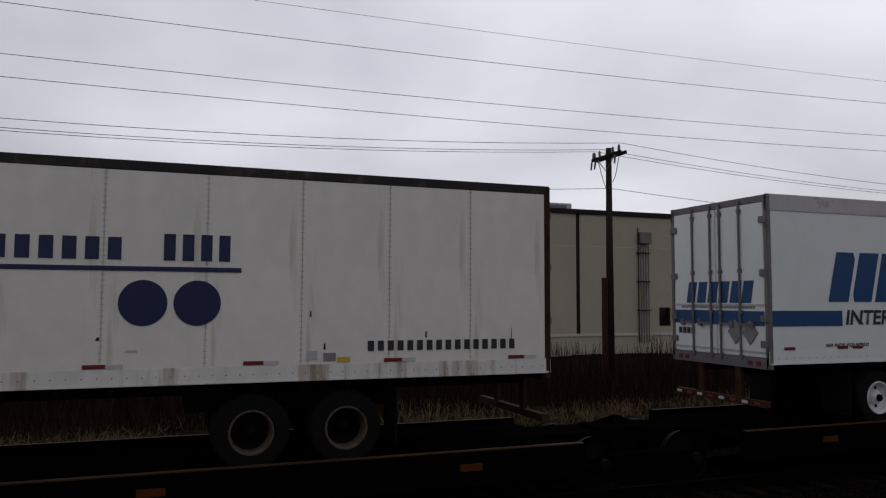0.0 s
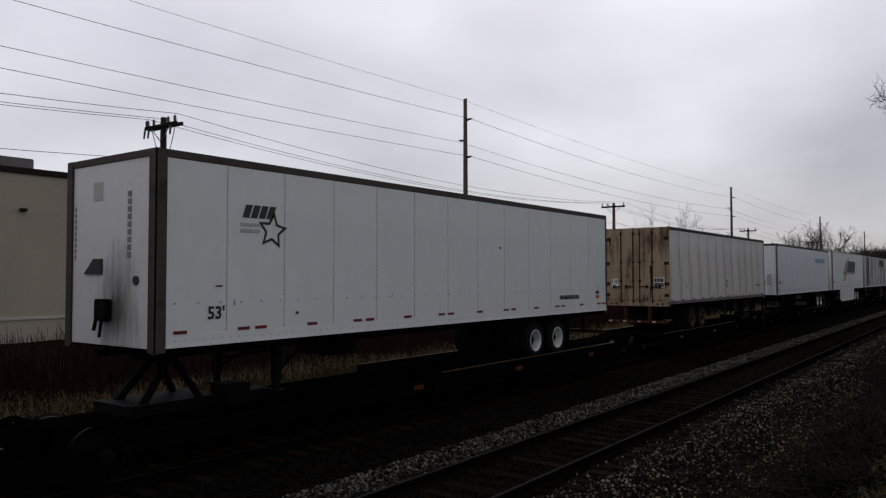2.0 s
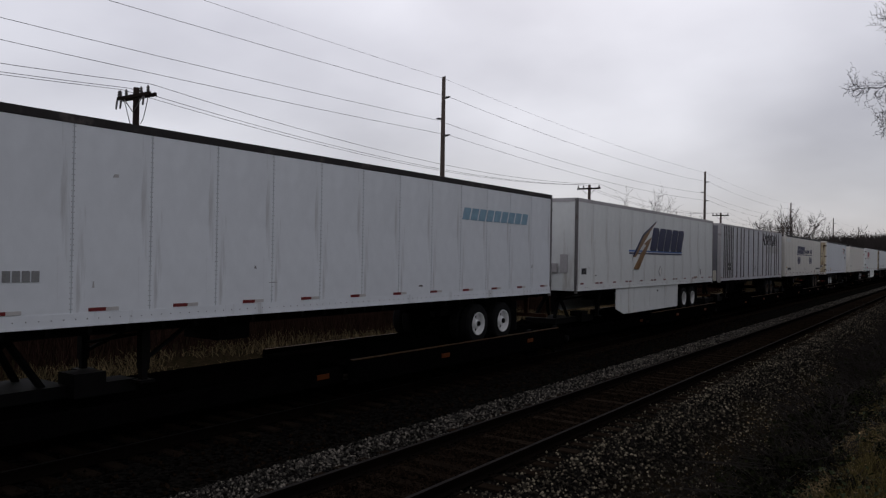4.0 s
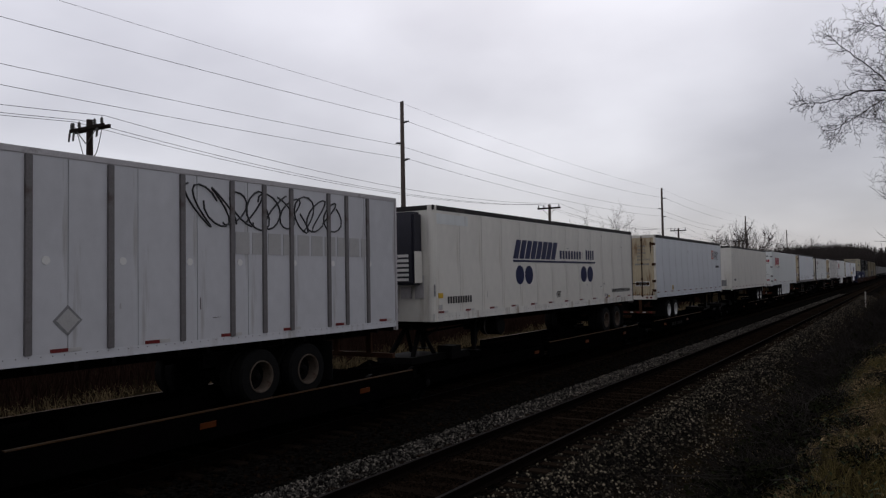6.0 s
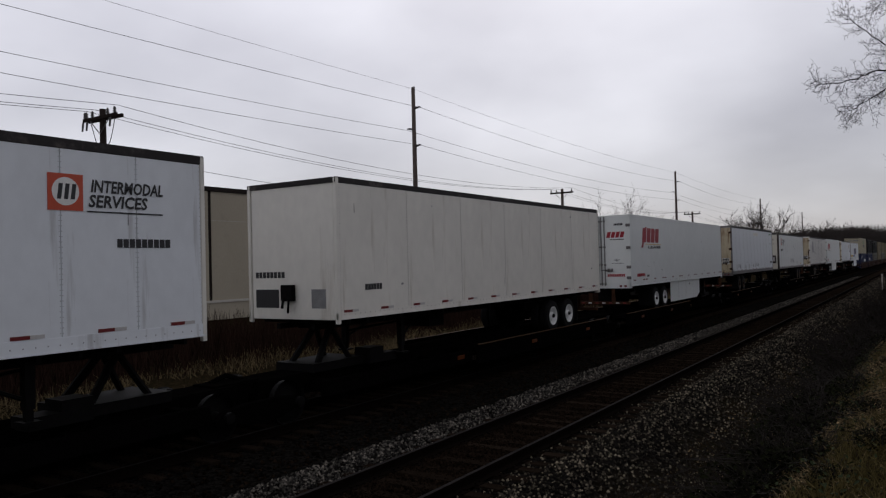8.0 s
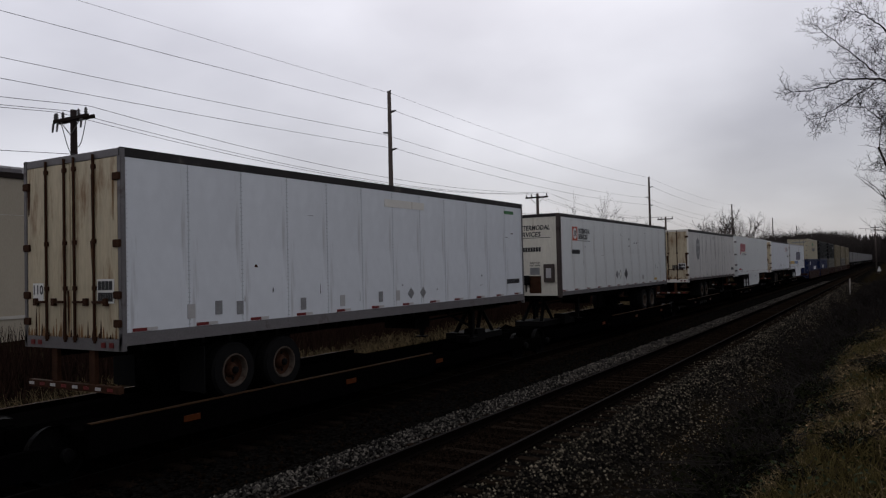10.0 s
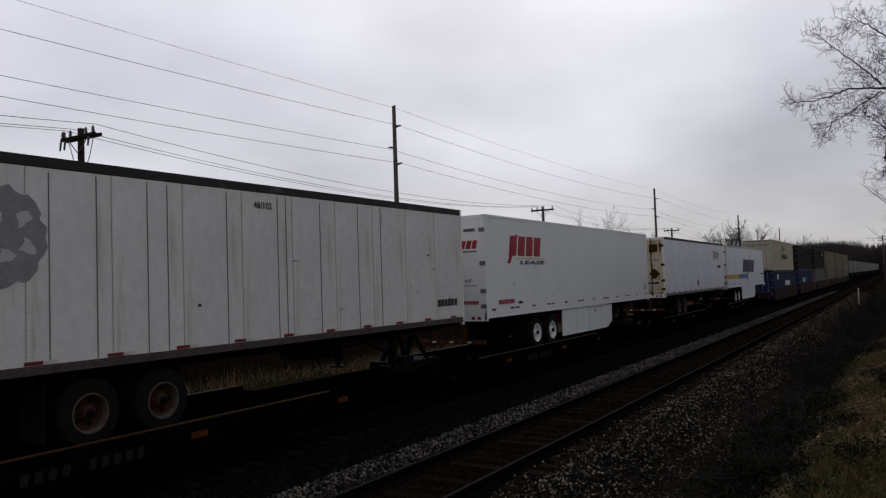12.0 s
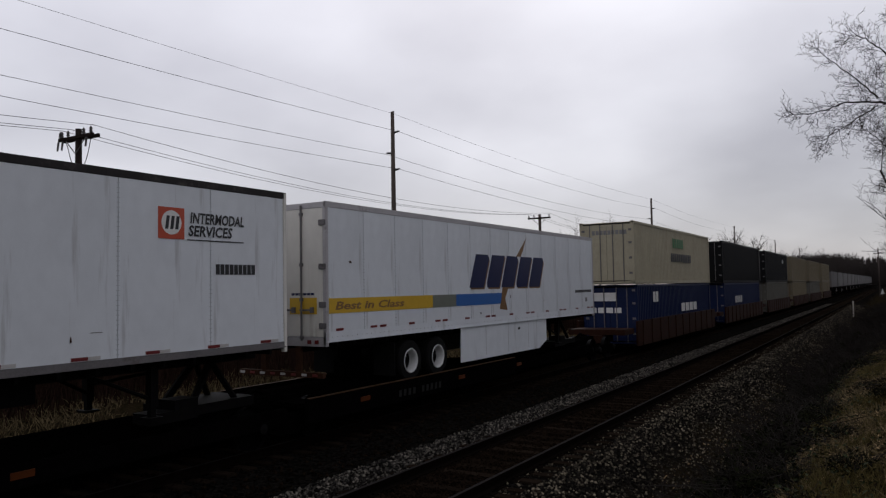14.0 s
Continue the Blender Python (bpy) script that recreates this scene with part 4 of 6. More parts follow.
def flat_car(y0, u0, u1, nose, L, lettered=False):
    """The low spine car that carries one trailer: sills, wheel deck, hitch and its trucks."""
    c = thing("spine_car", "grimy steel spine car with a worn yellow edge, shade in its black", "railway car", "cars of the train", at=(FAR_TRACK, y0, 0))
    moving.append((c, y0))
    flip = (lambda u: u) if nose == "R" else (lambda u: L - u)
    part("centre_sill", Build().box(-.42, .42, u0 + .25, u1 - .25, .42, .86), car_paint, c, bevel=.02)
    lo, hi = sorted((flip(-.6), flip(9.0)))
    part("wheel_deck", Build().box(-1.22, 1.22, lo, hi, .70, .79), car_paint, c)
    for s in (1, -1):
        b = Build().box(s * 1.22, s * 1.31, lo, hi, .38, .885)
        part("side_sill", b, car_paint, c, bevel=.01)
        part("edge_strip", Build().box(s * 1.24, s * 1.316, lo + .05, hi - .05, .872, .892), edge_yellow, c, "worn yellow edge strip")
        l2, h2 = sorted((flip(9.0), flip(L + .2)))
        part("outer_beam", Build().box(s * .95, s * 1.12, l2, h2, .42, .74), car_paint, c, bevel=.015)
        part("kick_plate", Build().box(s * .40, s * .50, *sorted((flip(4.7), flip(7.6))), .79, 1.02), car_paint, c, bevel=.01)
        for du in (1.3, 5.6, 9.6):
            part("reflector", Build().box(s * 1.31, s * 1.322, flip(du) - .17, flip(du) + .17, .60, .70) if du < 9 else Build().box(s * 1.12, s * 1.13, flip(du) - .17, flip(du) + .17, .56, .66), refl_orange, c, "orange reflector")
    wide = once("bearer", lambda: Build().box(-1.22, 1.22, -.06, .06, .52, .70).mesh("cross_bearer"))
    slim = once("slim bearer", lambda: Build().box(-1.1, 1.1, -.08, .08, .45, .72).mesh("cross_bearer"))
    for u in np.arange(lo + .8, hi, 1.4):
        part("cross_bearer", wide, car_paint, c).location = (0, u, 0)
    for du in (10.5, 12.5, 14.5):
        if du < L:
            part("cross_bearer", slim, car_paint, c).location = (0, flip(du), 0)
    if lettered:
        for k in range(10):
            if k != 4:
                part("lettering_bar", Build().slab([(flip(2.6) + k * .2, .5), (flip(2.6) + k * .2 + .11, .5), (flip(2.6) + k * .2 + .13, .66), (flip(2.6) + k * .2 + .02, .66)], 1.31, 1.315), stencil, c)
    h = flip(L - .95)
    b = Build()
    for s in (1, -1):
        b.tube((s * .4, h - .7, .86), (s * .22, h, 1.75), .07, n=6).tube((s * .4, h + .55, .86), (s * .22, h, 1.75), .06, n=6)
    b.box(-.42, .42, h - .35, h + .35, 1.72, 1.83).box(-.55, .55, h - .9, h + .8, .84, 1.02)
    part("trailer_hitch", b, black_steel, c)
    part("step_box", Build().box(.3, .75, flip(L - 2.2), flip(L - 1.7), .84, 1.2).box(.3, .75, flip(L - 2.7), flip(L - 2.2), .84, 1.03), black_steel, c)
    # truck under the end joint
    u = u1 - 0.15
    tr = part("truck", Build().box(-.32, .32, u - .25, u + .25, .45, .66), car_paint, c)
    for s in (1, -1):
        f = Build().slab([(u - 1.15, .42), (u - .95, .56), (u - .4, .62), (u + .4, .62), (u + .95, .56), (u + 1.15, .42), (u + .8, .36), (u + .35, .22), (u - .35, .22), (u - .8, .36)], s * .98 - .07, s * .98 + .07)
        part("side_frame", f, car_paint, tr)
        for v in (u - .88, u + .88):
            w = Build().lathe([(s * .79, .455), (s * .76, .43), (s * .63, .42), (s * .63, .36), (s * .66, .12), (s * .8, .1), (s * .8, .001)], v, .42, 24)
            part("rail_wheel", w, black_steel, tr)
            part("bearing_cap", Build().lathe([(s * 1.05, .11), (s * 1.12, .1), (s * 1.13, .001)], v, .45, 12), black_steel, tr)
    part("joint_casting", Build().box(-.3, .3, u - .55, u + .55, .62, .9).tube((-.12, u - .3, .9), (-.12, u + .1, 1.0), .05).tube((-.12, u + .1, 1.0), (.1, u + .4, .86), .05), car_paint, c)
    return c


def tip_side(t, u, zt=4.47):
    patch("emblem_square", u, u + .52, zt - .52, zt, ink_orange_red, t)
    b = Build()
    b.slab([(u + .26 + .2 * math.cos(k * math.pi / 12), zt - .25 + .2 * math.sin(k * math.pi / 12)) for k in range(24)], X0, X1 + .003)
    part("emblem_disc", b, sticker_white, t)
    b = Build()
    for k in range(3):
        b.slab([(u + .13 + k * .1, zt - .36), (u + .19 + k * .1, zt - .36), (u + .22 + k * .1, zt - .14), (u + .16 + k * .1, zt - .14)], X0, X1 + .006)
    part("emblem_block", b, ink_black, t)
    side_text("INTERMODAL", u + .64, zt - .24, .19, ink_black, t, width=1.22, shear=.15)
    side_text("SERVICES", u + .60, zt - .46, .19, ink_black, t, width=.98, shear=.15)
    patch("underline", u + .58, u + 1.85, zt - .53, zt - .51, ink_black, t)


def end_panel(t, x0, x1, z0, z1, m, y=.010, name="sticker"):
    return part(name, Build().plate([(x0, z0), (x1, z0), (x1, z1), (x0, z1)], y - .006, y), m, t)


def rental_doors(t, deep=.010):
    """Rear doors of the rental trailers: a red square, small lines of print and a number plate-like panel."""
    end_panel(t, -.95, -.42, 4.05, 4.55, ink_orange_red, deep - .004, "emblem_square")
    b = Build().plate([(-.685 + .2 * math.cos(k * math.pi / 12), 4.3 + .2 * math.sin(k * math.pi / 12)) for k in range(24)], deep - .014, deep)
    part("emblem_disc", b, sticker_white, t)
    end_bars(-.82, -.54, 4.2, 4.4, 3, ink_black, t, deep - .012, slant=.04)
    end_panel(t, .30, 1.0, 2.52, 2.74, sticker_white, deep - .004, "number_panel")
    end_bars(.33, .98, 2.55, 2.71, 10, ink_black, t, deep - .01)


def old_doors(t, deep=.010):
    end_panel(t, -1.05, -.75, 2.62, 2.95, sticker_white, deep - .004, "sign")
    end_text("110", -1.03, 2.76, .16, ink_black, t, deep - .012)
    end_panel(t, .70, 1.12, 2.62, 3.0, sticker_white, deep - .004, "number_panel")
    end_bars(.73, 1.10, 2.83, 2.97, 4, ink_black, t, deep - .012)
    end_bars(.73, 1.10, 2.65, 2.79, 6, ink_black, t, deep - .012)


def rust_stains(t, seed):
    """Long rust runs below hinges and lock brackets of old doors, and a corroded lower edge."""
    r = random.Random(seed)
    for k in range(8):
        x = r.choice((-1.16, -.64, -.13, .13, .64, 1.16)) + r.uniform(-.09, .09)
        x = max(min(x, 1.17), -1.17)
        z1 = r.choice((4.6, 3.55, 2.75, 2.6)) + r.uniform(-.1, .1)
        ln, w = r.uniform(.3, 1.1), r.uniform(.02, .075)
        z0 = max(z1 - ln, 2.06)
        pts = [(x - w * .3, z0), (x + w * .25, z0 + .03), (x + w * .8, (z0 + z1) / 2), (x + w, z1), (x - w, z1 - .02), (x - w * .7, (z0 + z1) / 2 + .05)]
        part("rust_stain", Build().plate(pts, .0075 - .0001 * k, .0095), r.choice((rust, stain_tan, stain_tan)), t)
    for k in range(34):
        x = -1.18 + k * .07 + r.uniform(-.02, .02)
        w, h = r.uniform(.012, .04), r.uniform(.06, .5) * r.random() + .05
        pts = [(x - w, 2.06), (x + w, 2.06), (x + w * .7, 2.06 + h * .6), (x + w * .1, 2.06 + h), (x - w * .6, 2.06 + h * .5)]
        part("rust_stain", Build().plate(pts, .0066 - .0001 * (k % 7), .0095), r.choice((rust, stain_tan, stain_tan)), t)


def alliance_side(t, du=0.0, dz=0.0):
    block_word(4.48 + du, 7.95 + du, 3.62 + dz, 4.2 + dz, 8, ink_navy, t, .25)
    patch("underline", 4.48 + du, 11.46 + du, 3.52 + dz, 3.58 + dz, ink_navy, t)
    bars(8.06 + du, 10.1 + du, 3.66 + dz, 3.94 + dz, 8, ink_navy, t, gap=.38)
    bars(10.5 + du, 11.4 + du, 3.66 + dz, 4.0 + dz, 4, ink_navy, t, gap=.38)
    for u in (4.93, 5.58, 10.27, 10.92):
        disc(u + du, 3.12 + dz, .29, ink_navy, t)
    side_text("53'", 7.76, 2.34, .22, ink_black, t)
    bars(13.3, 15.6, 2.38 + dz * .3, 2.52 + dz * .3, 16, ink_black, t, gap=.4)
    bars(.65, 1.94, 2.4, 2.58, 10, ink_black, t, gap=.35)
    for u, z, w, h, m in ((.2, 2.55, .22, .13, ink_yellow), (.2, 2.25, .18, .13, ink_pale), (12.45, 2.24, .15, .12, ink_pale), (12.68, 2.22, .17, .11, ink_grey), (12.87, 2.2, .18, .07, ink_yellow)):
        patch("sticker", u, u + w, z, z + h, m, t)


def reefer(t, u, o):
    r = part("refrigeration_unit", Build().box(-.95, .95, u, u + o * .42, 2.9, 4.75), reefer_dark, t, "dark refrigeration unit with pale louvres", bevel=.06)
    for k in range(6):
        part("louvre", Build().box(-.8, .8, u + o * .42, u + o * .45, 3.0 + k * .12, 3.07 + k * .12), sticker_white, r)
    part("side_cover", Build().box(.95, .965, u + o * .04, u + o * .38, 2.95, 3.75), paint_cream, r)


def fuel_tank(t, u):
    b = Build().lathe([(.55, .001), (.55, .24), (.58, .26), (1.12, .26), (1.15, .24), (1.15, .001)], u, 1.62, 20)
    tk = part("fuel_tank", b, black_steel, t)
    part("tank_strap", Build().lathe([(.7, .27), (.75, .27)], u, 1.62, 20), steel_grey, tk)


def wear(t, L, seed, n=9):
    """Scuffs, patches and bolt heads scattered over the side."""
    r = random.Random(seed)
    for k in range(n):
        u, z = r.uniform(.5, L - .6), r.choice((r.uniform(2.3, 2.8), r.uniform(2.6, 4.6)))
        w, h = r.choice(((.05, .05), (.03, .09), (.16, .03), (.09, .05), (.22, .012), (.012, .2)))
        b = Build().slab([(u, z), (u + w, z + r.uniform(-.01, .01)), (u + w * r.uniform(.6, 1), z + h), (u + w * .2, z + h * r.uniform(.7, 1.1))], X0 - .002, X1 - .003)
        part("scuff", b, r.choice((ink_grey, ink_black, ink_pale, rust)), t)
    def row():
        b = Build()
        for u in np.arange(.2, L - .1, .17):
            b.add([(HALF + .004, u - .008, FLOOR + .1), (HALF + .004, u + .008, FLOOR + .1), (HALF + .004, u + .008, FLOOR + .116), (HALF + .004, u - .008, FLOOR + .116), (HALF + .012, u, FLOOR + .112)], [(0, 1, 4), (1, 2, 4), (2, 3, 4), (3, 0, 4)])
        return b.mesh("rail_fastening")
    tagged(part("rail_fastening", once(("row", L), row), steel_grey, t), kind="stuff")


def swift_word(t, u0, u1, z0, z1, edge=None):
    block_word(u0 + .06, u1 + .06, z0 - .05, z1 - .05, 5, edge or ink_bronze, t, .42)
    block_word(u0, u1, z0, z1, 5, ink_navy, t, .42, lift=.006)


def new_front(t, material):
    """Another sheet on the front wall than on the sides."""
    for q in t.children:
        if q.name.startswith("front_wall"):
            q.data.materials.clear()
            q.data.materials.append(material)


def corner_cover(t, w, material, roof):
    """The broad folded post on the nose corner."""
    for s in (1, -1):
        b = Build().box(s * (HALF - .01), s * (HALF + .014), -.006, w, FLOOR - .06, roof - .006)
        b.box(s * (HALF - w * .8), s * (HALF + .014), -.008, .03, FLOOR - .06, roof - .006)
        part("corner_cover", b, material, t, bevel=.006)


# the first trailer
A0 = trailer(-10.65, 16.15, "white box trailer with two navy discs and navy lettering", paint_cream, "L", posts=rust, lower=.22, npan=13, reflectors=9, axle=3.12, roof=4.80, rims=DARK_RIM, low=paint_weathered)
alliance_side(A0, .12, -.12)

M1 = trailer(9.71, 16.15, "white refrigerated trailer with a rising blue stripe", paint_clean, "R", top=aluminium, crown=.30, npan=1, rivets=False, lower=.24, axle=2.6)
block_word(1.37, 4.95, 3.05, 3.94, 6, ink_blue, M1, .22)
patch("stripe", .032, 1.68, 2.62, 2.89, ink_blue, M1)
b = Build()
b.slab([(4.36, 2.62), (11.99, 2.62), (14.56, 3.72), (14.15, 4.28), (11.18, 2.9), (4.40, 2.9)], X0, X1)
part("stripe", b, ink_blue, M1, "blue stripe that bends upwards")
b = Build()
b.slab([(14.05, 4.0), (14.3, 4.12), (14.36, 4.46), (14.62, 4.12), (14.92, 4.22), (14.74, 3.98), (14.76, 3.62), (14.52, 3.9)], X0, X1 + .004)
part("bird_shape", b, ink_navy, M1)
side_text("INTERMODAL", 1.76, 2.635, .27, ink_black, M1, width=2.5, shear=.15)
diamond(7.88, 2.4, .2, ink_grey, M1)
diamond(8.31, 2.4, .2, ink_grey, M1)
side_text("AIR RIDE EQUIPPED", 1.25, 2.24, .07, ink_black, M1, width=1.05, shear=.2)
side_text("LIFT HERE", 3.2, 2.24, .06, ink_black, M1)
bars(12.5, 13.6, 2.2, 2.28, 14, ink_black, M1, gap=.35)
side_text("53", 15.7, 2.24, .2, ink_black, M1)
bars(15.2, 15.6, 2.24, 2.36, 5, ink_black, M1)
end_panel(M1, -1.2, 1.2, 2.62, 2.88, ink_blue, .010, "stripe")
end_bars(-.85, .95, 3.02, 3.42, 6, ink_blue, M1, .010, slant=.08)
end_bars(-1.0, 1.0, 2.92, 2.97, 30, ink_grey, M1, .010)
end_bars(-1.1, -.6, 2.42, 2.54, 4, ink_black, M1, .010)
for x in (.5, .86):
    part("placard_holder", Build().plate([(x - .19, 2.5), (x, 2.28), (x + .19, 2.5), (x, 2.72)], -.012, .012), ink_grey, M1)
for z in (2.18, 3.0):
    end_panel(M1, -1.22, 1.22, z - .04, z, aluminium, .011, "door_strap")
reefer(M1, 16.1, 1)

W2 = trailer(29.24, 16.15, "white trailer with navy block emblem, blue and yellow stripe", paint_clean, "L", top=aluminium, crown=.11, lower=.55, skirt=(3.4, 10.8), posts=aluminium, axle=3.35, low=aluminium, roof=4.96)
swift_word(W2, 4.48, 9.74, 3.08, 4.04)
patch("stripe", 6.6, 10.2, 2.60, 2.92, ink_sky, W2)
patch("stripe", 10.2, 12.4, 2.60, 2.92, ink_olive, W2)
patch("stripe", 12.4, 16.05, 2.60, 2.92, ink_yellow, W2)
side_text("Best in Class", 14.2, 2.68, .15, ink_bronze, W2, width=1.6, shear=.2)
b = Build()
b.slab([(6.05, 2.52), (6.7, 2.52), (7.3, 3.1), (6.8, 3.1)], X0, X1 + .003).slab([(7.45, 4.0), (8.5, 4.6), (8.2, 4.42), (7.7, 4.0)], X0, X1 + .003)
part("swoosh", b, ink_yellow, W2)
part("swoosh", Build().slab([(7.65, 4.1), (8.55, 4.62), (8.05, 4.45), (7.5, 4.16)], X0, X1 + .006), ink_black, W2)
diamond(3.38, 2.82, .22, sticker_white, W2)
side_text("53'", .34, 2.78, .16, ink_black, W2, shear=.2)
bars(.36, 1.83, 3.06, 3.18, 14, ink_black, W2, gap=.3)
bars(.35, .75, 4.4, 4.52, 4, ink_black, W2, gap=.35)
bars(.35, .80, 4.2, 4.32, 6, ink_black, W2, gap=.35)
patch("sticker", .36, .6, 2.52, 2.7, ink_yellow, W2)
patch("sticker", .95, 1.25, 2.55, 2.64, ink_grey, W2)
patch("sticker", 2.15, 2.28, 2.1, 2.3, sticker_white, W2)
end_bars(-.6, .55, 3.62, 3.82, 5, ink_navy, W2, .032, slant=.06)
end_bars(-.25, .25, 2.02, 2.3, 5, ink_grey, W2, .032)
part("placard_holder", Build().plate([(-1.1, 3.0), (-.88, 2.72), (-.66, 3.0), (-.88, 3.28)], 0, .03), ink_grey, W2)
end_panel(W2, -.12, .18, 4.5, 4.62, ink_bronze, .032)
end_panel(W2, .72, .98, 2.2, 2.5, ink_yellow, .032)
end_bars(1.12, 1.2, 2.3, 4.5, 1, ink_grey, W2, -.004)

S3 = trailer(48.02, 16.15, "plain white box trailer with a black star outline", paint_clean, "L", top=post_brown, posts=post_brown, low=paint_clean, npan=13, axle=3.25, roof=5.01, boxes=False, rims=SHADE_RIM)
bars(1.62, 2.3, 4.05, 4.27, 4, ink_black, S3, slant=.08)
bars(1.58, 2.0, 3.9, 3.96, 6, ink_pale, S3)
bars(1.58, 2.0, 3.8, 3.86, 6, ink_pale, S3)
b = Build()
star = [(2.27 + r * math.cos(math.pi / 2 - .12 + k * math.pi / 5), 3.85 + r * math.sin(math.pi / 2 - .12 + k * math.pi / 5)) for k in range(10) for r in ((.34, .165)[k % 2],)]
for k in range(10):
    (y1, z1), (y2, z2) = star[k], star[(k + 1) % 10]
    c1, c2 = [(2.27 + (y - 2.27) * .72, 3.85 + (z - 3.85) * .72) for y, z in ((y1, z1), (y2, z2))]
    b.slab([(y1, z1), (y2, z2), c2, c1], X0, X1)
part("star_shape", b, ink_black, S3)
side_text("53'", .95, 2.37, .22, ink_black, S3)
bars(12.91, 14.18, 2.38, 2.5, 16, ink_black, S3, gap=.35)
patch("sticker", 15.3, 15.55, 2.5, 2.6, ink_black, S3)
patch("sticker", 15.3, 15.55, 2.36, 2.46, ink_orange_red, S3)
new_front(S3, front_sooty)
corner_cover(S3, .2, post_brown, 5.01)
for u in np.arange(.35, 15.9, .42):
    part("bolt_head", once("bolt head", lambda: Build().tube((X0, 0, 2.64), (X1 + .006, 0, 2.64), .014, n=6).mesh("bolt_head")), ink_grey, S3).location = (0, float(u), 0)
end_panel(S3, -.5, -.22, 4.3, 4.6, ink_pale, .026)
part("round_port", Build().plate([(.78 + .07 * math.cos(k * .628), 3.0 + .07 * math.sin(k * .628)) for k in range(10)], 0, .03), ink_black, S3)
for k in range(9):
    end_panel(S3, -1.08, -1.04, 3.35 + k * .1, 3.42 + k * .1, ink_grey, .026, "lettering_bar")
    end_panel(S3, .52, .62, 3.35 + k * .12, 3.44 + k * .12, ink_grey, .026, "lettering_bar")
part("fuel_cap_plate", Build().plate([(-.75, 3.1), (-.2, 3.1), (-.2, 3.35), (-.45, 3.35)], 0, .032), ink_black, S3)

R4 = trailer(69.86, 14.63, "weathered white trailer with rust-streaked rear doors", paint_weathered, "R", doors=door_rusty, posts=door_rusty, rims=RUST_RIM, npan=12, lower=.12, axle=2.9, roof=4.97, low=steel_grey)
old_doors(R4)
bars(12.8, 13.65, 2.52, 2.64, 8, ink_grey, R4)
patch("access_panel", 7.55, 7.78, 2.55, 2.85, rust, R4)
patch("access_cover", 7.6, 7.73, 2.6, 2.8, paint_weathered, R4).location.x = .003
B5 = trailer(87.51, 16.15, "bluish white box trailer with faded lettering", paint_blue_white, "L", npan=13)
bars(11.2, 14.6, 3.95, 4.25, 9, ink_faded_blue, B5, slant=.1)
bars(.4, .9, 2.6, 2.75, 4, ink_grey, B5)

W8 = trailer(105.47, 16.15, "white trailer with navy block emblem and bronze swoosh", paint_white, "L", top=aluminium, crown=.12, skirt=(3.5, 10.65), axle=3.15, rims=SHADE_RIM, roof=4.985)
swift_word(W8, 6.91, 11.47, 3.41, 4.3, ink_black)
patch("stripe", 4.62, 11.06, 3.31, 3.37, ink_sky, W8)
patch("stripe", 4.62, 11.06, 3.22, 3.28, ink_navy, W8)
b = Build()
b.slab([(5.04, 3.1), (5.3, 3.35), (6.1, 3.95), (7.6, 4.52), (7.3, 4.38), (6.3, 3.75), (5.3, 3.1)], X0, X1 + .016)
b.slab([(6.2, 3.62), (7.05, 3.9), (6.9, 3.75), (5.62, 2.62), (5.13, 2.66), (5.9, 3.25), (6.5, 3.58)], X0, X1 + .020)
part("swoosh", b, ink_bronze, W8)
b = Build()
b.slab([(5.04, 3.16), (6.1, 4.0), (7.62, 4.56), (6.1, 3.92), (5.1, 3.12)], X0, X1 + .024)
part("swoosh_edge", b, ink_navy, W8)
diamond(8.19, 2.54, .22, sticker_white, W8)
bars(.4, .8, 2.5, 2.7, 3, ink_black, W8)
patch("sticker", 13.9, 14.05, 2.35, 2.6, ink_grey, W8)
patch("sticker", 13.0, 13.5, 2.2, 2.26, ink_bronze, W8)

C9 = trailer(123.01, 16.15, "light grey trailer with exposed vertical posts and graffiti", paint_grey, "L", top=aluminium, crown=.10, lower=.14, posts=aluminium, npan=14, ribs=[.75 + .37 * k for k in range(6)] + [3.5, 4.4, 5.1, 6.25, 7.5, 8.74, 10.05, 11.12, 11.9, 12.62, 13.72, 14.3, 15.03], rivets=False, reflectors=11, axle=3.0, rims=DARK_RIM, roof=4.95, boxes=False)
rng_g = random.Random(5)
for k in range(9):
    a0, ph = 10.3 + k * .42, rng_g.uniform(0, 6)
    pts = [(HALF + .003, a0 + .24 * math.sin(i * .55 + ph) + .015 * i, 4.36 + (.36 - .03 * (k % 3)) * math.cos(i * .42 + k * 1.3)) for i in range(19)]
    part("graffiti_stroke", sweep(pts, .017), ink_black, C9, "black spray-painted scrawl")
new_front(C9, front_slate)
corner_cover(C9, .17, aluminium, 4.95)
part("kick_sheet", Build().box(-1.2, 1.1, .012, .03, 1.97, 2.5), front_cream, C9, "stained cream lower front sheet")
end_bars(-.9, .98, 4.22, 4.5, 8, ink_pale, C9, .026, gap=.35)
diamond(8.07, 2.55, .22, ink_pale, C9)
bars(1.6, 2.2, 2.75, 2.9, 4, ink_black, C9)
bars(1.6, 2.4, 2.52, 2.67, 6, ink_black, C9)
bars(11.2, 15.2, 3.55, 3.95, 10, ink_pale, C9)
for u in (8.95, 7.75, 10.2, 11.3, 12.7, 13.85, 15.1):
    disc(u, 3.4, .06, sticker_white, C9, "round_cap")

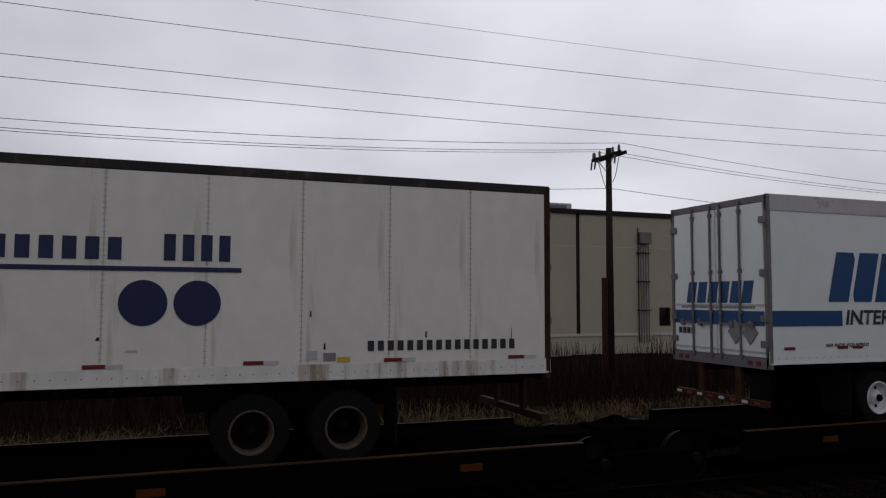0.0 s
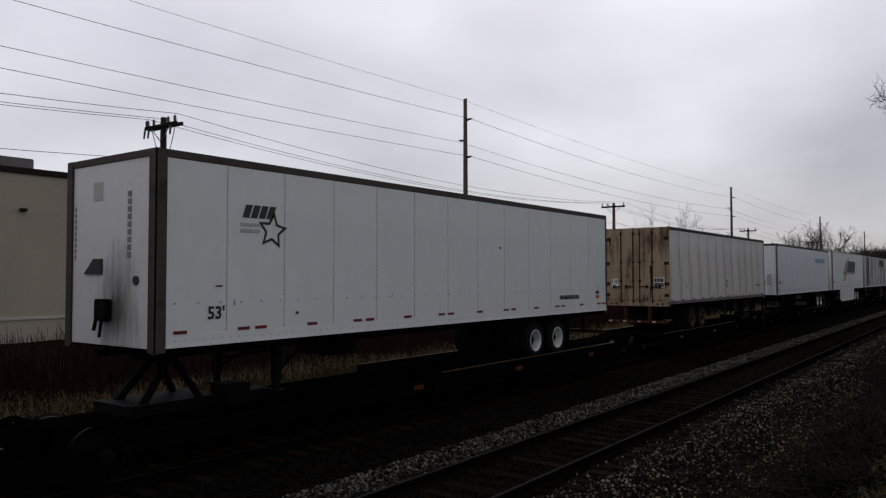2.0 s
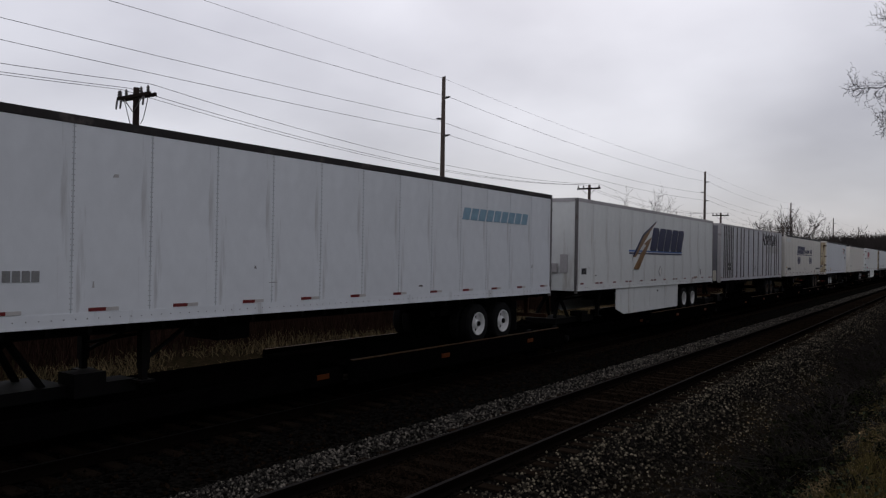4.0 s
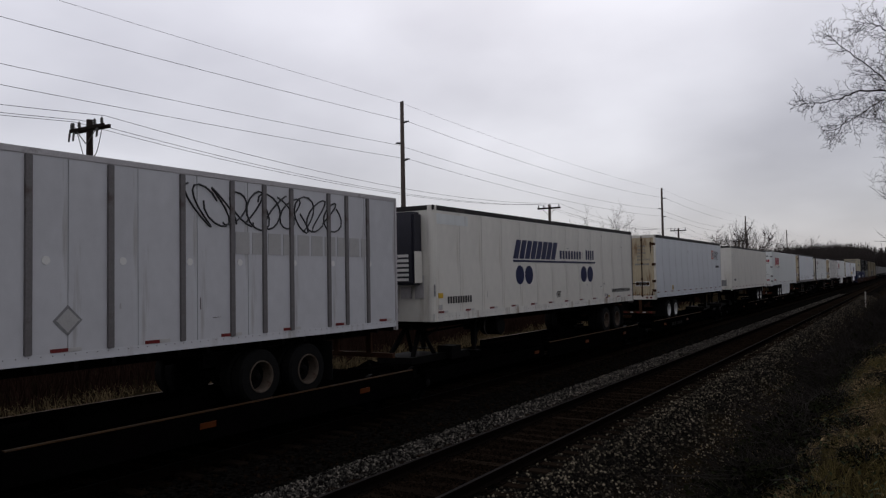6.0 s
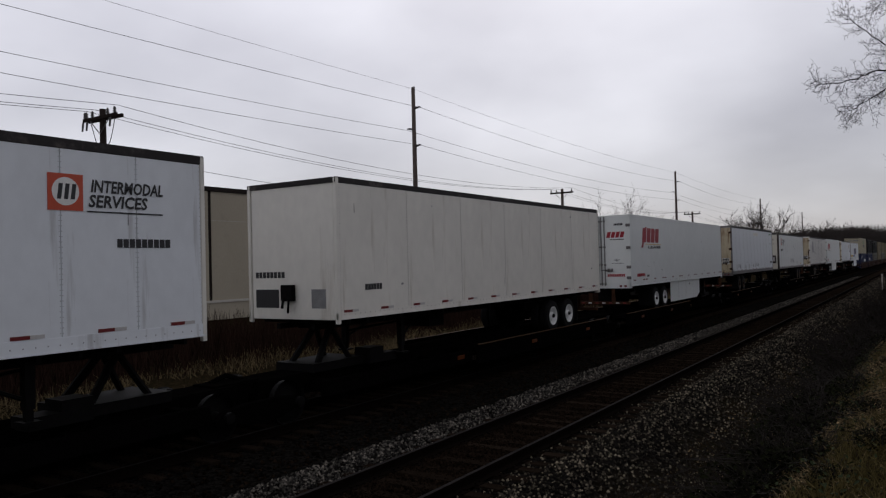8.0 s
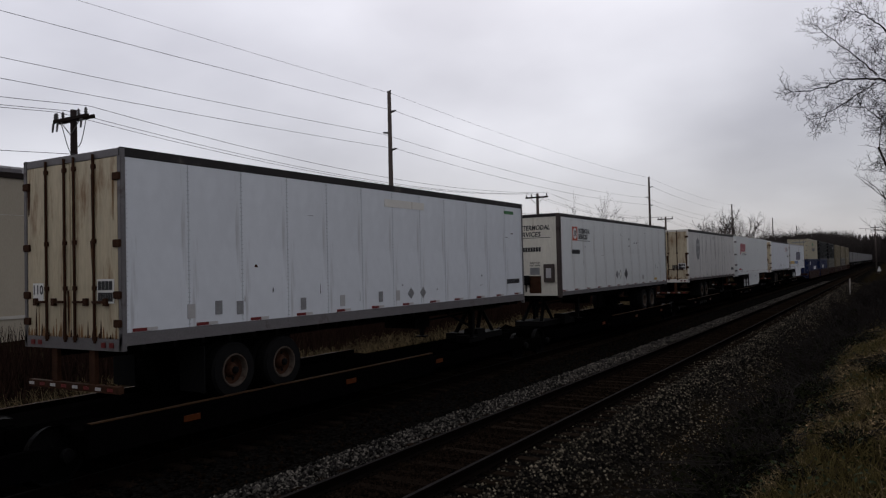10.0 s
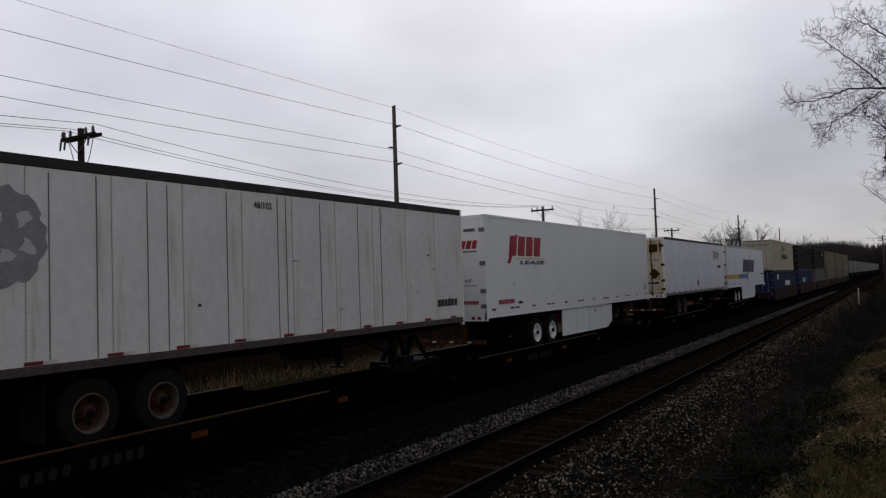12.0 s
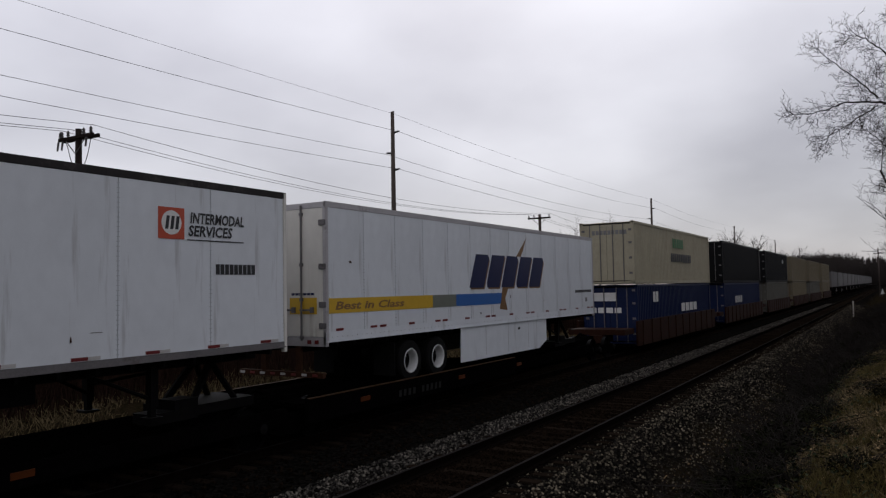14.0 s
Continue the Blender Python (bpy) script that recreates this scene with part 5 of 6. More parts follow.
AB = trailer(140.75, 16.0, "cream-white trailer with navy discs, underlined navy lettering", paint_cream, "L", rounded=True, lower=.2, axle=1.95, rims=DARK_RIM, low=paint_weathered)
alliance_side(AB)
reefer(AB, .03, -1)
patch("patched_sheet", .15, 1.75, 4.45, 4.72, paint_white, AB)
patch("access_panel", -0.0, .1, 2.6, 2.9, ink_grey, AB)

TA = trailer(160.29, 14.63, "bluish white rental trailer with red square emblem", paint_blue_white, "R", doors=door_stained, posts=paint_cream, npan=12, lower=.22, crown=.15, axle=2.4, roof=4.97, rims=SHADE_RIM)
tip_side(TA, 11.95)
bars(13.0, 13.95, 3.43, 3.56, 9, ink_black, TA)
patch("sticker", 2.85, 3.1, 2.28, 2.5, ink_yellow, TA)
patch("sticker", 2.91, 3.04, 2.33, 2.45, ink_black, TA).location.x = .003
rental_doors(TA)
for k, words in enumerate(("TRAILER", "RENTAL", "LEASING", "SALES", "FINANCING")):
    end_text(words, .42, 4.38 - k * .16, .085, ink_grey, TA, .006)
end_bars(.3, 1.0, 3.52, 3.6, 12, ink_grey, TA, .010)

E1 = trailer(178.25, 14.63, "plain weathered white trailer with small front hatches", paint_cream, "L", npan=6, lower=.14, posts=paint_cream, boxes=False)
bars(.9, 1.5, 2.55, 2.68, 6, ink_black, E1)
end_panel(E1, -1.1, -.4, 2.2, 2.6, ink_black, .032, "hatch")
end_panel(E1, .55, .95, 2.2, 2.6, ink_grey, .032, "hatch")
end_bars(-1.1, -.2, 2.85, 2.98, 8, ink_black, E1, .032)

X1T = trailer(196.42, 16.15, "white trailer with dark red block emblem", paint_clean, "R", top=paint_clean, posts=paint_clean, skirt=(5.7, 11.0), npan=1, rivets=False, crown=.1, axle=3.58, rods=(.06, .2))


def xtra_side(t):
    block_word(1.55, 4.05, 3.78, 4.40, 4, ink_red, t, .12)
    part("slash", Build().slab([(1.42, 3.55), (1.62, 3.55), (2.2, 4.44), (2.05, 4.44)], X0, X1 + .006), ink_red, t)
    patch("underline", 2.0, 4.2, 3.69, 3.715, ink_yellow, t)
    side_text("LEASE", 2.3, 3.52, .12, ink_black, t, width=1.9, shear=.15)
    bars(.78, 1.84, 2.33, 2.46, 12, ink_red, t, gap=.3)
    patch("sticker", 2.1, 2.4, 2.3, 2.38, ink_black, t)
    end_bars(.28, 1.05, 3.98, 4.22, 4, ink_red, t, .010, slant=.06)
    end_bars(.45, 1.05, 3.88, 3.92, 5, ink_black, t, .010)
    end_text('101"', .62, 3.0, .1, ink_black, t, .006)
    end_bars(.5, 1.0, 2.9, 2.93, 9, ink_grey, t, .010)
    end_bars(.3, 1.05, 2.36, 2.47, 10, ink_red, t, .010)
    end_bars(.62, 1.0, 4.48, 4.57, 6, ink_black, t, .010)


xtra_side(X1T)

F1 = trailer(215.55, 14.63, "bluish white trailer with rust-streaked rear doors", paint_blue_white, "R", doors=door_stained, posts=steel_grey, rims=RUST_RIM, npan=12, lower=.2, crown=.15, axle=2.36, low=steel_grey, roof=5.04)
old_doors(F1)
bars(13.4, 14.3, 2.52, 2.66, 9, ink_black, F1)
for u, z, m in ((1.25, 2.42, ink_pale), (1.85, 2.45, ink_grey), (2.35, 2.42, ink_grey), (4.05, 2.4, ink_grey), (5.3, 2.4, ink_pale), (6.7, 2.42, ink_grey), (7.4, 2.42, ink_pale)):
    patch("sticker", u, u + .16, z - .12, z + .12, m, F1)
patch("patched_sheet", 7.0, 8.72, 4.52, 4.7, paint_cream, F1)
patch("green_scuff", 13.3, 13.95, 4.66, 4.76, ink_green, F1)
for u in (8.05, 8.6):
    diamond(u, 2.45, .14, ink_grey, F1)

TB = trailer(233.26, 14.63, "white rental trailer with red square emblem and diamond placards", paint_white, "L", npan=12, lower=.14, rims=DARK_RIM, axle=2.63, low=steel_grey, posts=post_brown, boxes=False)
tip_side(TB, 1.28, 4.48)
bars(1.2, 2.05, 3.46, 3.62, 9, ink_black, TB)
for u, m in ((6.45, ink_grey), (6.9, sticker_white), (7.71, ink_black)):
    diamond(u, 2.6, .19 if u < 7 else .26, m, TB)
for u, z in ((8.2, 4.1), (9.0, 3.95), (9.4, 3.95), (8.2, 3.8)):
    patch("scuff", u, u + .09, z, z + .07, ink_black, TB)
patch("sticker", 10.2, 10.5, 2.3, 2.5, ink_pale, TB)
patch("sticker", 12.3, 12.7, 2.22, 2.32, ink_yellow, TB)
new_front(TB, front_cream)
corner_cover(TB, .15, post_brown, 4.925)
end_panel(TB, -1.0, -.5, 4.02, 4.52, ink_orange_red, .026, "emblem_square")
part("emblem_disc", Build().plate([(-.75 + .2 * math.cos(k * math.pi / 12), 4.28 + .2 * math.sin(k * math.pi / 12)) for k in range(24)], .01, .023), sticker_white, TB)
end_bars(-.9, -.62, 4.18, 4.38, 3, ink_black, TB, .012, slant=.04)
end_bars(-1.0, -.55, 3.92, 3.97, 8, ink_orange_red, TB, .026)
end_text("INTERMODAL", -.34, 4.34, .18, ink_black, TB, .024, width=1.28, shear=.15)
end_text("SERVICES", -.40, 4.1, .18, ink_black, TB, .024, width=.98, shear=.15)
end_panel(TB, -.42, .94, 4.05, 4.07, ink_black, .026, "underline")
end_bars(-.36, .58, 3.56, 3.72, 9, ink_black, TB, .026)
part("placard_holder", Build().plate([(-.98, 3.0), (-.74, 2.76), (-.50, 3.0), (-.74, 3.26)], .01, .027), stain_tan, TB)
end_text("CAUTION", .12, 3.12, .07, ink_black, TB, .024, width=.4)
end_text("13'6\" HIGH", .12, 3.02, .07, ink_black, TB, .024, width=.4)
end_panel(TB, .12, .5, 2.72, 2.98, ink_grey, .026, "sign_plate")
for k in range(5):
    end_bars(-1.02, -.55, 2.3 + k * .11, 2.34 + k * .11, 6, ink_grey, TB, .026)
end_panel(TB, .08, .55, 2.05, 2.68, rust, .026, "hatch")
fr = part("control_cabinet", Build().box(.68, 1.08, -.06, .03, 2.45, 3.1), post_brown, TB, "brown metal control cabinet", bevel=.012)
part("gauge_panel", Build().box(.78, .98, -.075, -.06, 2.6, 2.95), aluminium, fr, bevel=.008)

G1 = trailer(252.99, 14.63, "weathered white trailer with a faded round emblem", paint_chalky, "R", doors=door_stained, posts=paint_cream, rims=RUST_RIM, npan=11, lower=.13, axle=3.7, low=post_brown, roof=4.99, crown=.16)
ring = [(2.5 + (.5 + .05 * math.sin(k * 2.3)) * math.cos(k * math.pi / 16), 3.85 + (.66 + .06 * math.sin(k * 1.7)) * math.sin(k * math.pi / 16)) for k in range(32)]
part("faded_emblem", Build().slab(ring, X0, X1), ink_grey, G1, "peeling grey round emblem")
for k, (u, z) in enumerate(((2.3, 4.05), (2.68, 4.1), (2.45, 3.6), (2.75, 3.72))):
    part("peeled_patch", Build().slab([(u + (.1 + .05 * math.sin(i * 2.1 + k)) * math.cos(i * .7), z + (.13 + .05 * math.sin(i * 1.3 + k)) * math.sin(i * .7)) for i in range(9)], X0, X1 + .004), ink_pale, G1)
for u in (3.05, 3.78, 4.66, 5.04, 6.3, 7.57, 7.8, 8.8, 10.06, 10.9):
    part("seam_strip", Build().slab([(u - .007, 2.05), (u + .007, 2.05), (u + .007, 4.78), (u - .007, 4.78)], X0, X1 + .002), steel_grey, G1, "dark riveted side seam")
side_text("48/102", 6.95, 4.53, .13, ink_black, G1)
bars(13.3, 14.3, 2.42, 2.6, 6, ink_black, G1)
old_doors(G1)
for s in (.45,):
    end_bars(.35, .9, 2.62, 2.9, 6, ink_black, G1, .002)

X2T = trailer(268.92, 16.15, "white trailer with large dark red block emblem", paint_clean, "R", top=paint_clean, posts=paint_clean, skirt=(5.65, 10.9), npan=1, rivets=False, crown=.1, axle=3.58, roof=4.97, rods=(.06, .2))
xtra_side(X2T)
side_text("53'", 15.4, 2.4, .24, ink_black, X2T)

TC = trailer(288.04, 14.63, "bluish white rental trailer with rust-streaked rear doors", paint_blue_white, "R", doors=door_stained, posts=paint_cream, rims=DARK_RIM, npan=8, lower=.12, axle=2.9, low=steel_grey, roof=4.97)
tip_side(TC, 11.65, 4.46)
bars(12.85, 13.8, 3.36, 3.54, 9, ink_black, TC)
diamond(7.22, 2.5, .25, ink_black, TC)
rental_doors(TC)
end_panel(TC, .55, .98, 4.2, 4.6, rust, .008, "sign_plate")
part("placard_holder", Build().plate([(.5, 3.1), (.78, 2.82), (1.06, 3.1), (.78, 3.38)], -.012, .012), rust, TC)
end_bars(.25, 1.05, 3.75, 3.85, 12, ink_grey, TC, .010)

W3 = trailer(303.83, 16.15, "white trailer with navy block emblem and yellow-blue stripe", paint_blue_white, "R", doors=paint_cream, top=aluminium, posts=aluminium, skirt=(5.68, 11.5), lower=.22, crown=.13, axle=3.27, rims=SHADE_RIM)
swift_word(W3, 6.15, 11.49, 3.05, 4.0)
patch("stripe", .1, 4.2, 2.56, 2.88, ink_yellow, W3)
patch("stripe", 4.2, 5.4, 2.56, 2.88, ink_olive, W3)
patch("stripe", 5.4, 8.2, 2.56, 2.88, ink_sky, W3)
side_text("Best in Class", .3, 2.63, .18, ink_bronze, W3, width=2.6, shear=.2)
b = Build().slab([(8.0, 2.4), (8.5, 2.35), (8.35, 2.7), (8.6, 3.05), (8.2, 3.05)], X0, X1 + .003).slab([(9.2, 4.0), (9.95, 4.6), (9.7, 4.2), (9.5, 4.0)], X0, X1 + .003)
part("swoosh", b, ink_bronze, W3)
bars(14.2, 15.9, 2.8, 2.9, 14, ink_black, W3, gap=.3)
patch("sticker", 15.2, 15.4, 2.45, 2.6, ink_grey, W3)
end_bars(.35, 1.0, 2.95, 3.0, 6, ink_navy, W3, .010)
end_panel(W3, .3, 1.05, 2.55, 2.9, ink_yellow, .010, "stripe")

for k, tk in enumerate((R4, TA, F1, TC, G1)):
    rust_stains(tk, 60 + k)
for tk, u in ((M1, 9.3), (AB, 3.9), (R4, 9.5)):
    fuel_tank(tk, u)
for k, (tk, ln) in enumerate(((A0, 16.15), (M1, 16.15), (W2, 16.15), (S3, 16.15), (R4, 14.63), (B5, 16.15), (W8, 16.15), (C9, 16.15), (AB, 16.0), (TA, 14.63), (E1, 14.63), (X1T, 16.15), (F1, 14.63), (TB, 14.63), (G1, 14.63), (X2T, 16.15), (TC, 14.63), (W3, 16.15))):
    wear(tk, ln, 40 + k, 12 if k in (0, 4, 8, 12, 13, 14) else 6)

# spine cars
runs = [(A0, -10.65, 16.15, "L"), (M1, 9.71, 16.15, "R"), (W2, 29.24, 16.15, "L"), (S3, 48.07, 16.15, "L"), (R4, 69.86, 14.63, "R"), (B5, 87.51, 16.15, "L"), (W8, 105.47, 16.15, "L"),
        (C9, 123.01, 16.15, "L"), (AB, 140.75, 16.0, "L"), (TA, 160.29, 14.63, "R"), (E1, 178.25, 14.63, "L"), (X1T, 196.42, 16.15, "R"), (F1, 215.55, 14.63, "R"), (TB, 233.26, 14.63, "L"),
        (G1, 252.99, 14.63, "R"), (X2T, 268.92, 16.15, "R"), (TC, 288.04, 14.63, "R"), (W3, 303.83, 16.15, "R")]
ends = [(r[1], r[1] + r[2]) for r in runs]
for i, (tr, y0, L, nz) in enumerate(runs):
    a = (ends[i - 1][1] + y0) / 2 - y0 if i else -1.2
    c = (ends[i + 1][0] + y0 + L) / 2 - y0 if i + 1 < len(runs) else L + 2.2
    flat_car(y0, a, c, nz, L, tr in (TA, G1, X2T, W3))


# double-stack cars behind the trailers
def container(y0, z0, L, paint, label, h=2.9):
    c = thing("container", label, "shipping container", "containers on the train", at=(FAR_TRACK, y0, 0))
    moving.append((c, y0))
    b = Build()
    n = int(L / .28)
    pts = []
    for k in range(n):
        u = .15 + (L - .3) * k / n
        d = (L - .3) / n
        pts += [(u, 1.27), (u + d * .35, 1.27), (u + d * .5, 1.235), (u + d * .85, 1.235)]
    for s in (1, -1):
        vs, fs = [], []
        for u, x in pts:
            vs += [(s * x, u, z0 + .12), (s * x, u, z0 + h - .1)]
        fs = [((2 * k, 2 * k + 2, 2 * k + 3, 2 * k + 1) if s > 0 else (2 * k + 1, 2 * k + 3, 2 * k + 2, 2 * k)) for k in range(len(pts) - 1)]
        part("side_wall", Build().add(vs, fs), paint, c)
        part("top_beam", Build().box(s * 1.2, s * 1.295, 0, L, z0 + h - .12, z0 + h), paint, c, bevel=.01)
        part("bottom_beam", Build().box(s * 1.2, s * 1.295, 0, L, z0, z0 + .15), paint, c, bevel=.01)
        for u in (0, L - .16):
            part("corner_post", Build().box(s * 1.14, s * 1.298, u, u + .16, z0, z0 + h), paint, c, bevel=.01)
        d = part("door", Build().box(s * .01, s * 1.14, .03, .08, z0 + .16, z0 + h - .13), paint, c)
        for x in (.3, .8):
            part("lock_rod", Build().tube((s * x, .01, z0 + .1), (s * x, .01, z0 + h - .1), .025), steel_grey, d)
        for z in (.5, 1.2, 1.9, 2.5):
            part("hinge", Build().box(s * 1.05, s * 1.2, -.01, .03, z0 + z - .05, z0 + z + .05), steel_grey, d)
    part("roof", Build().box(-1.2, 1.2, .05, L - .05, z0 + h - .06, z0 + h - .032), paint, c)
    part("floor", Build().box(-1.2, 1.2, .05, L - .05, z0 + .032, z0 + .12), paint, c)
    part("front_wall", Build().box(-1.14, 1.14, L - .1, L - .05, z0 + .1, z0 + h - .1), paint, c)
    return c


def well_car(y0, L, paint):
    w = thing("well_car", "faded rusty double-stack well car", "railway car", "cars of the train", at=(FAR_TRACK, y0, 0))
    moving.append((w, y0))
    for s in (1, -1):
        part("side_sill", Build().box(s * 1.36, s * 1.46, -.4, L + .4, .28, 1.42), paint, w, bevel=.02)
        pm = once(("well post", s), lambda: Build().box(s * 1.46, s * 1.5, -.05, .05, .3, 1.4).mesh("side_post"))
        for u in np.arange(.4, L, 1.5):
            part("side_post", pm, paint, w).location = (0, u, 0)
    part("well_floor", Build().box(-1.36, 1.36, 0, L, .22, .3), car_paint, w)
    for u, o in ((-.4, -1), (L + .4, 1)):
        part("end_platform", Build().box(-1.3, 1.3, u, u + o * 1.4, .85, 1.1).box(-.3, .3, u, u + o * 1.6, .5, .85), paint, w, bevel=.02)
    u = L + 2.0
    tr = part("truck", Build().box(-.32, .32, u - .25, u + .25, .45, .8), car_paint, w)
    for s in (1, -1):
        part("side_frame", Build().slab([(u - 1.15, .42), (u - .4, .62), (u + .4, .62), (u + 1.15, .42), (u + .35, .22), (u - .35, .22)], s * .98 - .07, s * .98 + .07), car_paint, tr)
        for v in (u - .88, u + .88):
            part("rail_wheel", Build().lathe([(s * .79, .455), (s * .63, .42), (s * .66, .12), (s * .8, .001)], v, .42, 18), black_steel, tr)


stacks = [(325.5, box_beige, box_blue, "beige double-stacked container with green and dark lettering"), (346.0, box_black, box_blue, "black container stacked on a blue one"),
          (366.0, box_black, box_grey, "black container stacked on a grey one"), (386.6, box_tan, box_tan, "dull tan container stacked above another in a well car"),
          (407.0, box_tan, box_grey, "dull tan container stacked above another in a well car"), (428.0, box_tan, box_tan, "dull tan container stacked above another in a well car")]
for i, (y0, up, lo, lab) in enumerate(stacks):
    cu = container(y0, 3.10, 16.15, up, lab)
    cl = container(y0 + .3, .30, 15.6, lo, "blue lower container in a well car" if lo is box_blue else "lower container sitting in a well car", 2.76)
    well_car(y0 + .1, 16.0, well_orange)
    if i == 0:
        bars(7.0, 9.4, 5.0, 5.5, 5, ink_green, cu, gap=.25)
        bars(6.6, 11.2, 4.25, 4.7, 11, ink_black, cu, gap=.3)
        bars(2.6, 3.6, 2.2, 2.7, 2, sticker_white, cl)
        bars(8.2, 12.0, 1.55, 2.0, 4, sticker_white, cl)
        end_panel(cl, -.9, .3, 2.3, 2.7, sticker_white, .033, "emblem")
        end_bars(-1.0, .6, 1.75, 2.0, 4, sticker_white, cl, .033)
        end_bars(-.7, 1.0, 5.4, 5.6, 9, ink_grey, cu, .033)
    elif i == 1:
        end_bars(-1.1, -.2, 3.5, 5.6, 1, ink_pale, cu, .033)
        bars(4.0, 7.0, 1.6, 2.1, 4, ink_pale, cl)
    elif i == 2:
        bars(12, 13, 5.0, 5.4, 2, ink_pale, cu)

# plain trailers towards the tail of the train, their far-off dimness put into the paint
tail = trailer(449.5, 16.15, "plain white box trailer near the tail of the train, distance dimming painted in", paint_dim, "L", far=True, reflectors=0, npan=7, rivets=False)
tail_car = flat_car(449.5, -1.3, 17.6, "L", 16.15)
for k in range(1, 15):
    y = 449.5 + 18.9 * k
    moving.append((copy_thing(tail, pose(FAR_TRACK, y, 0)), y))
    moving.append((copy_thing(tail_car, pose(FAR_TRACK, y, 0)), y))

# ---- plants ----


def strands(spec, n=3):
    """Many thin tapered stems as one mesh: rows of (base, tip, bend, r0, r1)."""
    vs, fs = [], []
    for base, tip, bend, r0, r1 in spec:
        base, tip = Vector(base), Vector(tip)
        mid = (base + tip) / 2 + Vector(bend)
        d = (tip - base).normalized()
        a = d.orthogonal().normalized()
        b = d.cross(a)
        k = len(vs)
        for c, r in ((base, r0), (mid, (r0 + r1) / 2), (tip, r1)):
            for i in range(n):
                t = 2 * math.pi * i / n
                vs.append(c + r * (math.cos(t) * a + math.sin(t) * b))
        for j in range(2):
            for i in range(n):
                fs.append((k + j * n + i, k + j * n + (i + 1) % n, k + (j + 1) * n + (i + 1) % n, k + (j + 1) * n + i))
    return Build().add(vs, fs)


def grow(b, p, d, length, r, level, rng, depth, spread=0.55, droop=0.0, kids=(3, 5), fine=.006):
    """A limb in a few crooked segments with side limbs, down to twigs."""
    segs = 4 if level < 3 else 3
    pts = [(Vector(p), r)]
    d = Vector(d).normalized()
    for k in range(segs):
        d = (d + Vector((rng.uniform(-1, 1), rng.uniform(-1, 1), rng.uniform(-.6, .8))) * (0.16 if level < 2 else 0.30) + Vector((0, 0, 0.05 - droop))).normalized()
        q = pts[-1][0] + d * length / segs
        rr = r * (1 - 0.62 * (k + 1) / segs)
        b[min(level, len(b) - 1)].tube(pts[-1][0], q, pts[-1][1], rr, 6 if level < 2 else (4 if level < 3 else 3), caps=False)
        pts.append((q, rr))
    if level >= depth:
        return
    m = rng.randint(*kids) + (1 if level == 0 else 0)
    for i in range(m):
        f = 0.25 + 0.75 * (i + rng.random()) / m
        x = f * segs
        j = min(int(x), segs - 1)
        c = pts[j][0].lerp(pts[j + 1][0], x - j)
        out = Vector((rng.uniform(-1, 1), rng.uniform(-1, 1), rng.uniform(-.5, .7)))
        dd = (d * (1 - spread) + out.normalized() * spread * 1.25)
        grow(b, c, dd, length * rng.uniform(0.36, 0.60), max(pts[j][1] * rng.uniform(.45, .65), fine), level + 1, rng, depth, spread, droop, kids, fine)


def bare_tree(seed, height, depth=4, spread=0.5, kids=(3, 5), trunk_r=None, fine=.006):
    rng = random.Random(seed)
    b = [Build(), Build()]
    r = trunk_r or height * 0.018
    grow(b, (0, 0, -0.3), (rng.uniform(-.08, .08), rng.uniform(-.08, .08), 1), height * 0.62, r, 0, rng, depth, spread, -0.03, kids, fine)
    top = 0
    for _ in range(3):
        a = rng.uniform(0, 6.28)
        grow(b, (0, 0, height * rng.uniform(.18, .3)), (math.cos(a) * .5, math.sin(a) * .5, 1), height * 0.55, r * .6, 1, rng, depth, spread, -0.02, kids, fine)
    return b


def tree(name, bs, bark_mat, label, at, group, scale=1.0, turn=0.0):
    t = thing(name, label, "tree", group, at=at)
    part("trunk", bs[0], bark_mat, t)
    part("crown", bs[1], bark_mat, t, "leafless crown of fine twigs")
    t.scale = (scale,) * 3
    t.rotation_euler = (0, 0, turn)
    return t


def place(x, y):
    return (x, y, ground_z(x, y))


# the big tree whose limbs hang over the line on the camera's side
def twigs(b, p, d, length, r, level, rng):
    """A crooked side shoot that forks into ever shorter ones, tips curling up."""
    pts, d = [(Vector(p), r)], Vector(d).normalized()
    for k in range(4):
        d = (d + Vector((rng.uniform(-1, 1), rng.uniform(-1, 1), rng.uniform(-.8, .9))) * .28).normalized()
        q, rr = pts[-1][0] + d * length / 4, max(r * (1 - .18 * (k + 1)), .0048)
        b.tube(pts[-1][0], q, pts[-1][1], rr, 4 if level < 2 else 3, caps=False)
        pts.append((q, rr))
    if level < 3:
        m = (6, 5, 4)[level]
        side = d.cross(Vector((0, 1, 0))).normalized()
        for i in range(m):
            q, rr = pts[min(1 + i * 4 // m, 4)]
            out = side * (1 if i % 2 else -1) * rng.uniform(.5, 1) + Vector((rng.gauss(0, .2), rng.gauss(0, .6), rng.gauss(0, .2)))
            twigs(b, q, d * .75 + out * .75, length * rng.uniform(.34, .55), max(rr * .62, .0052), level + 1, rng)


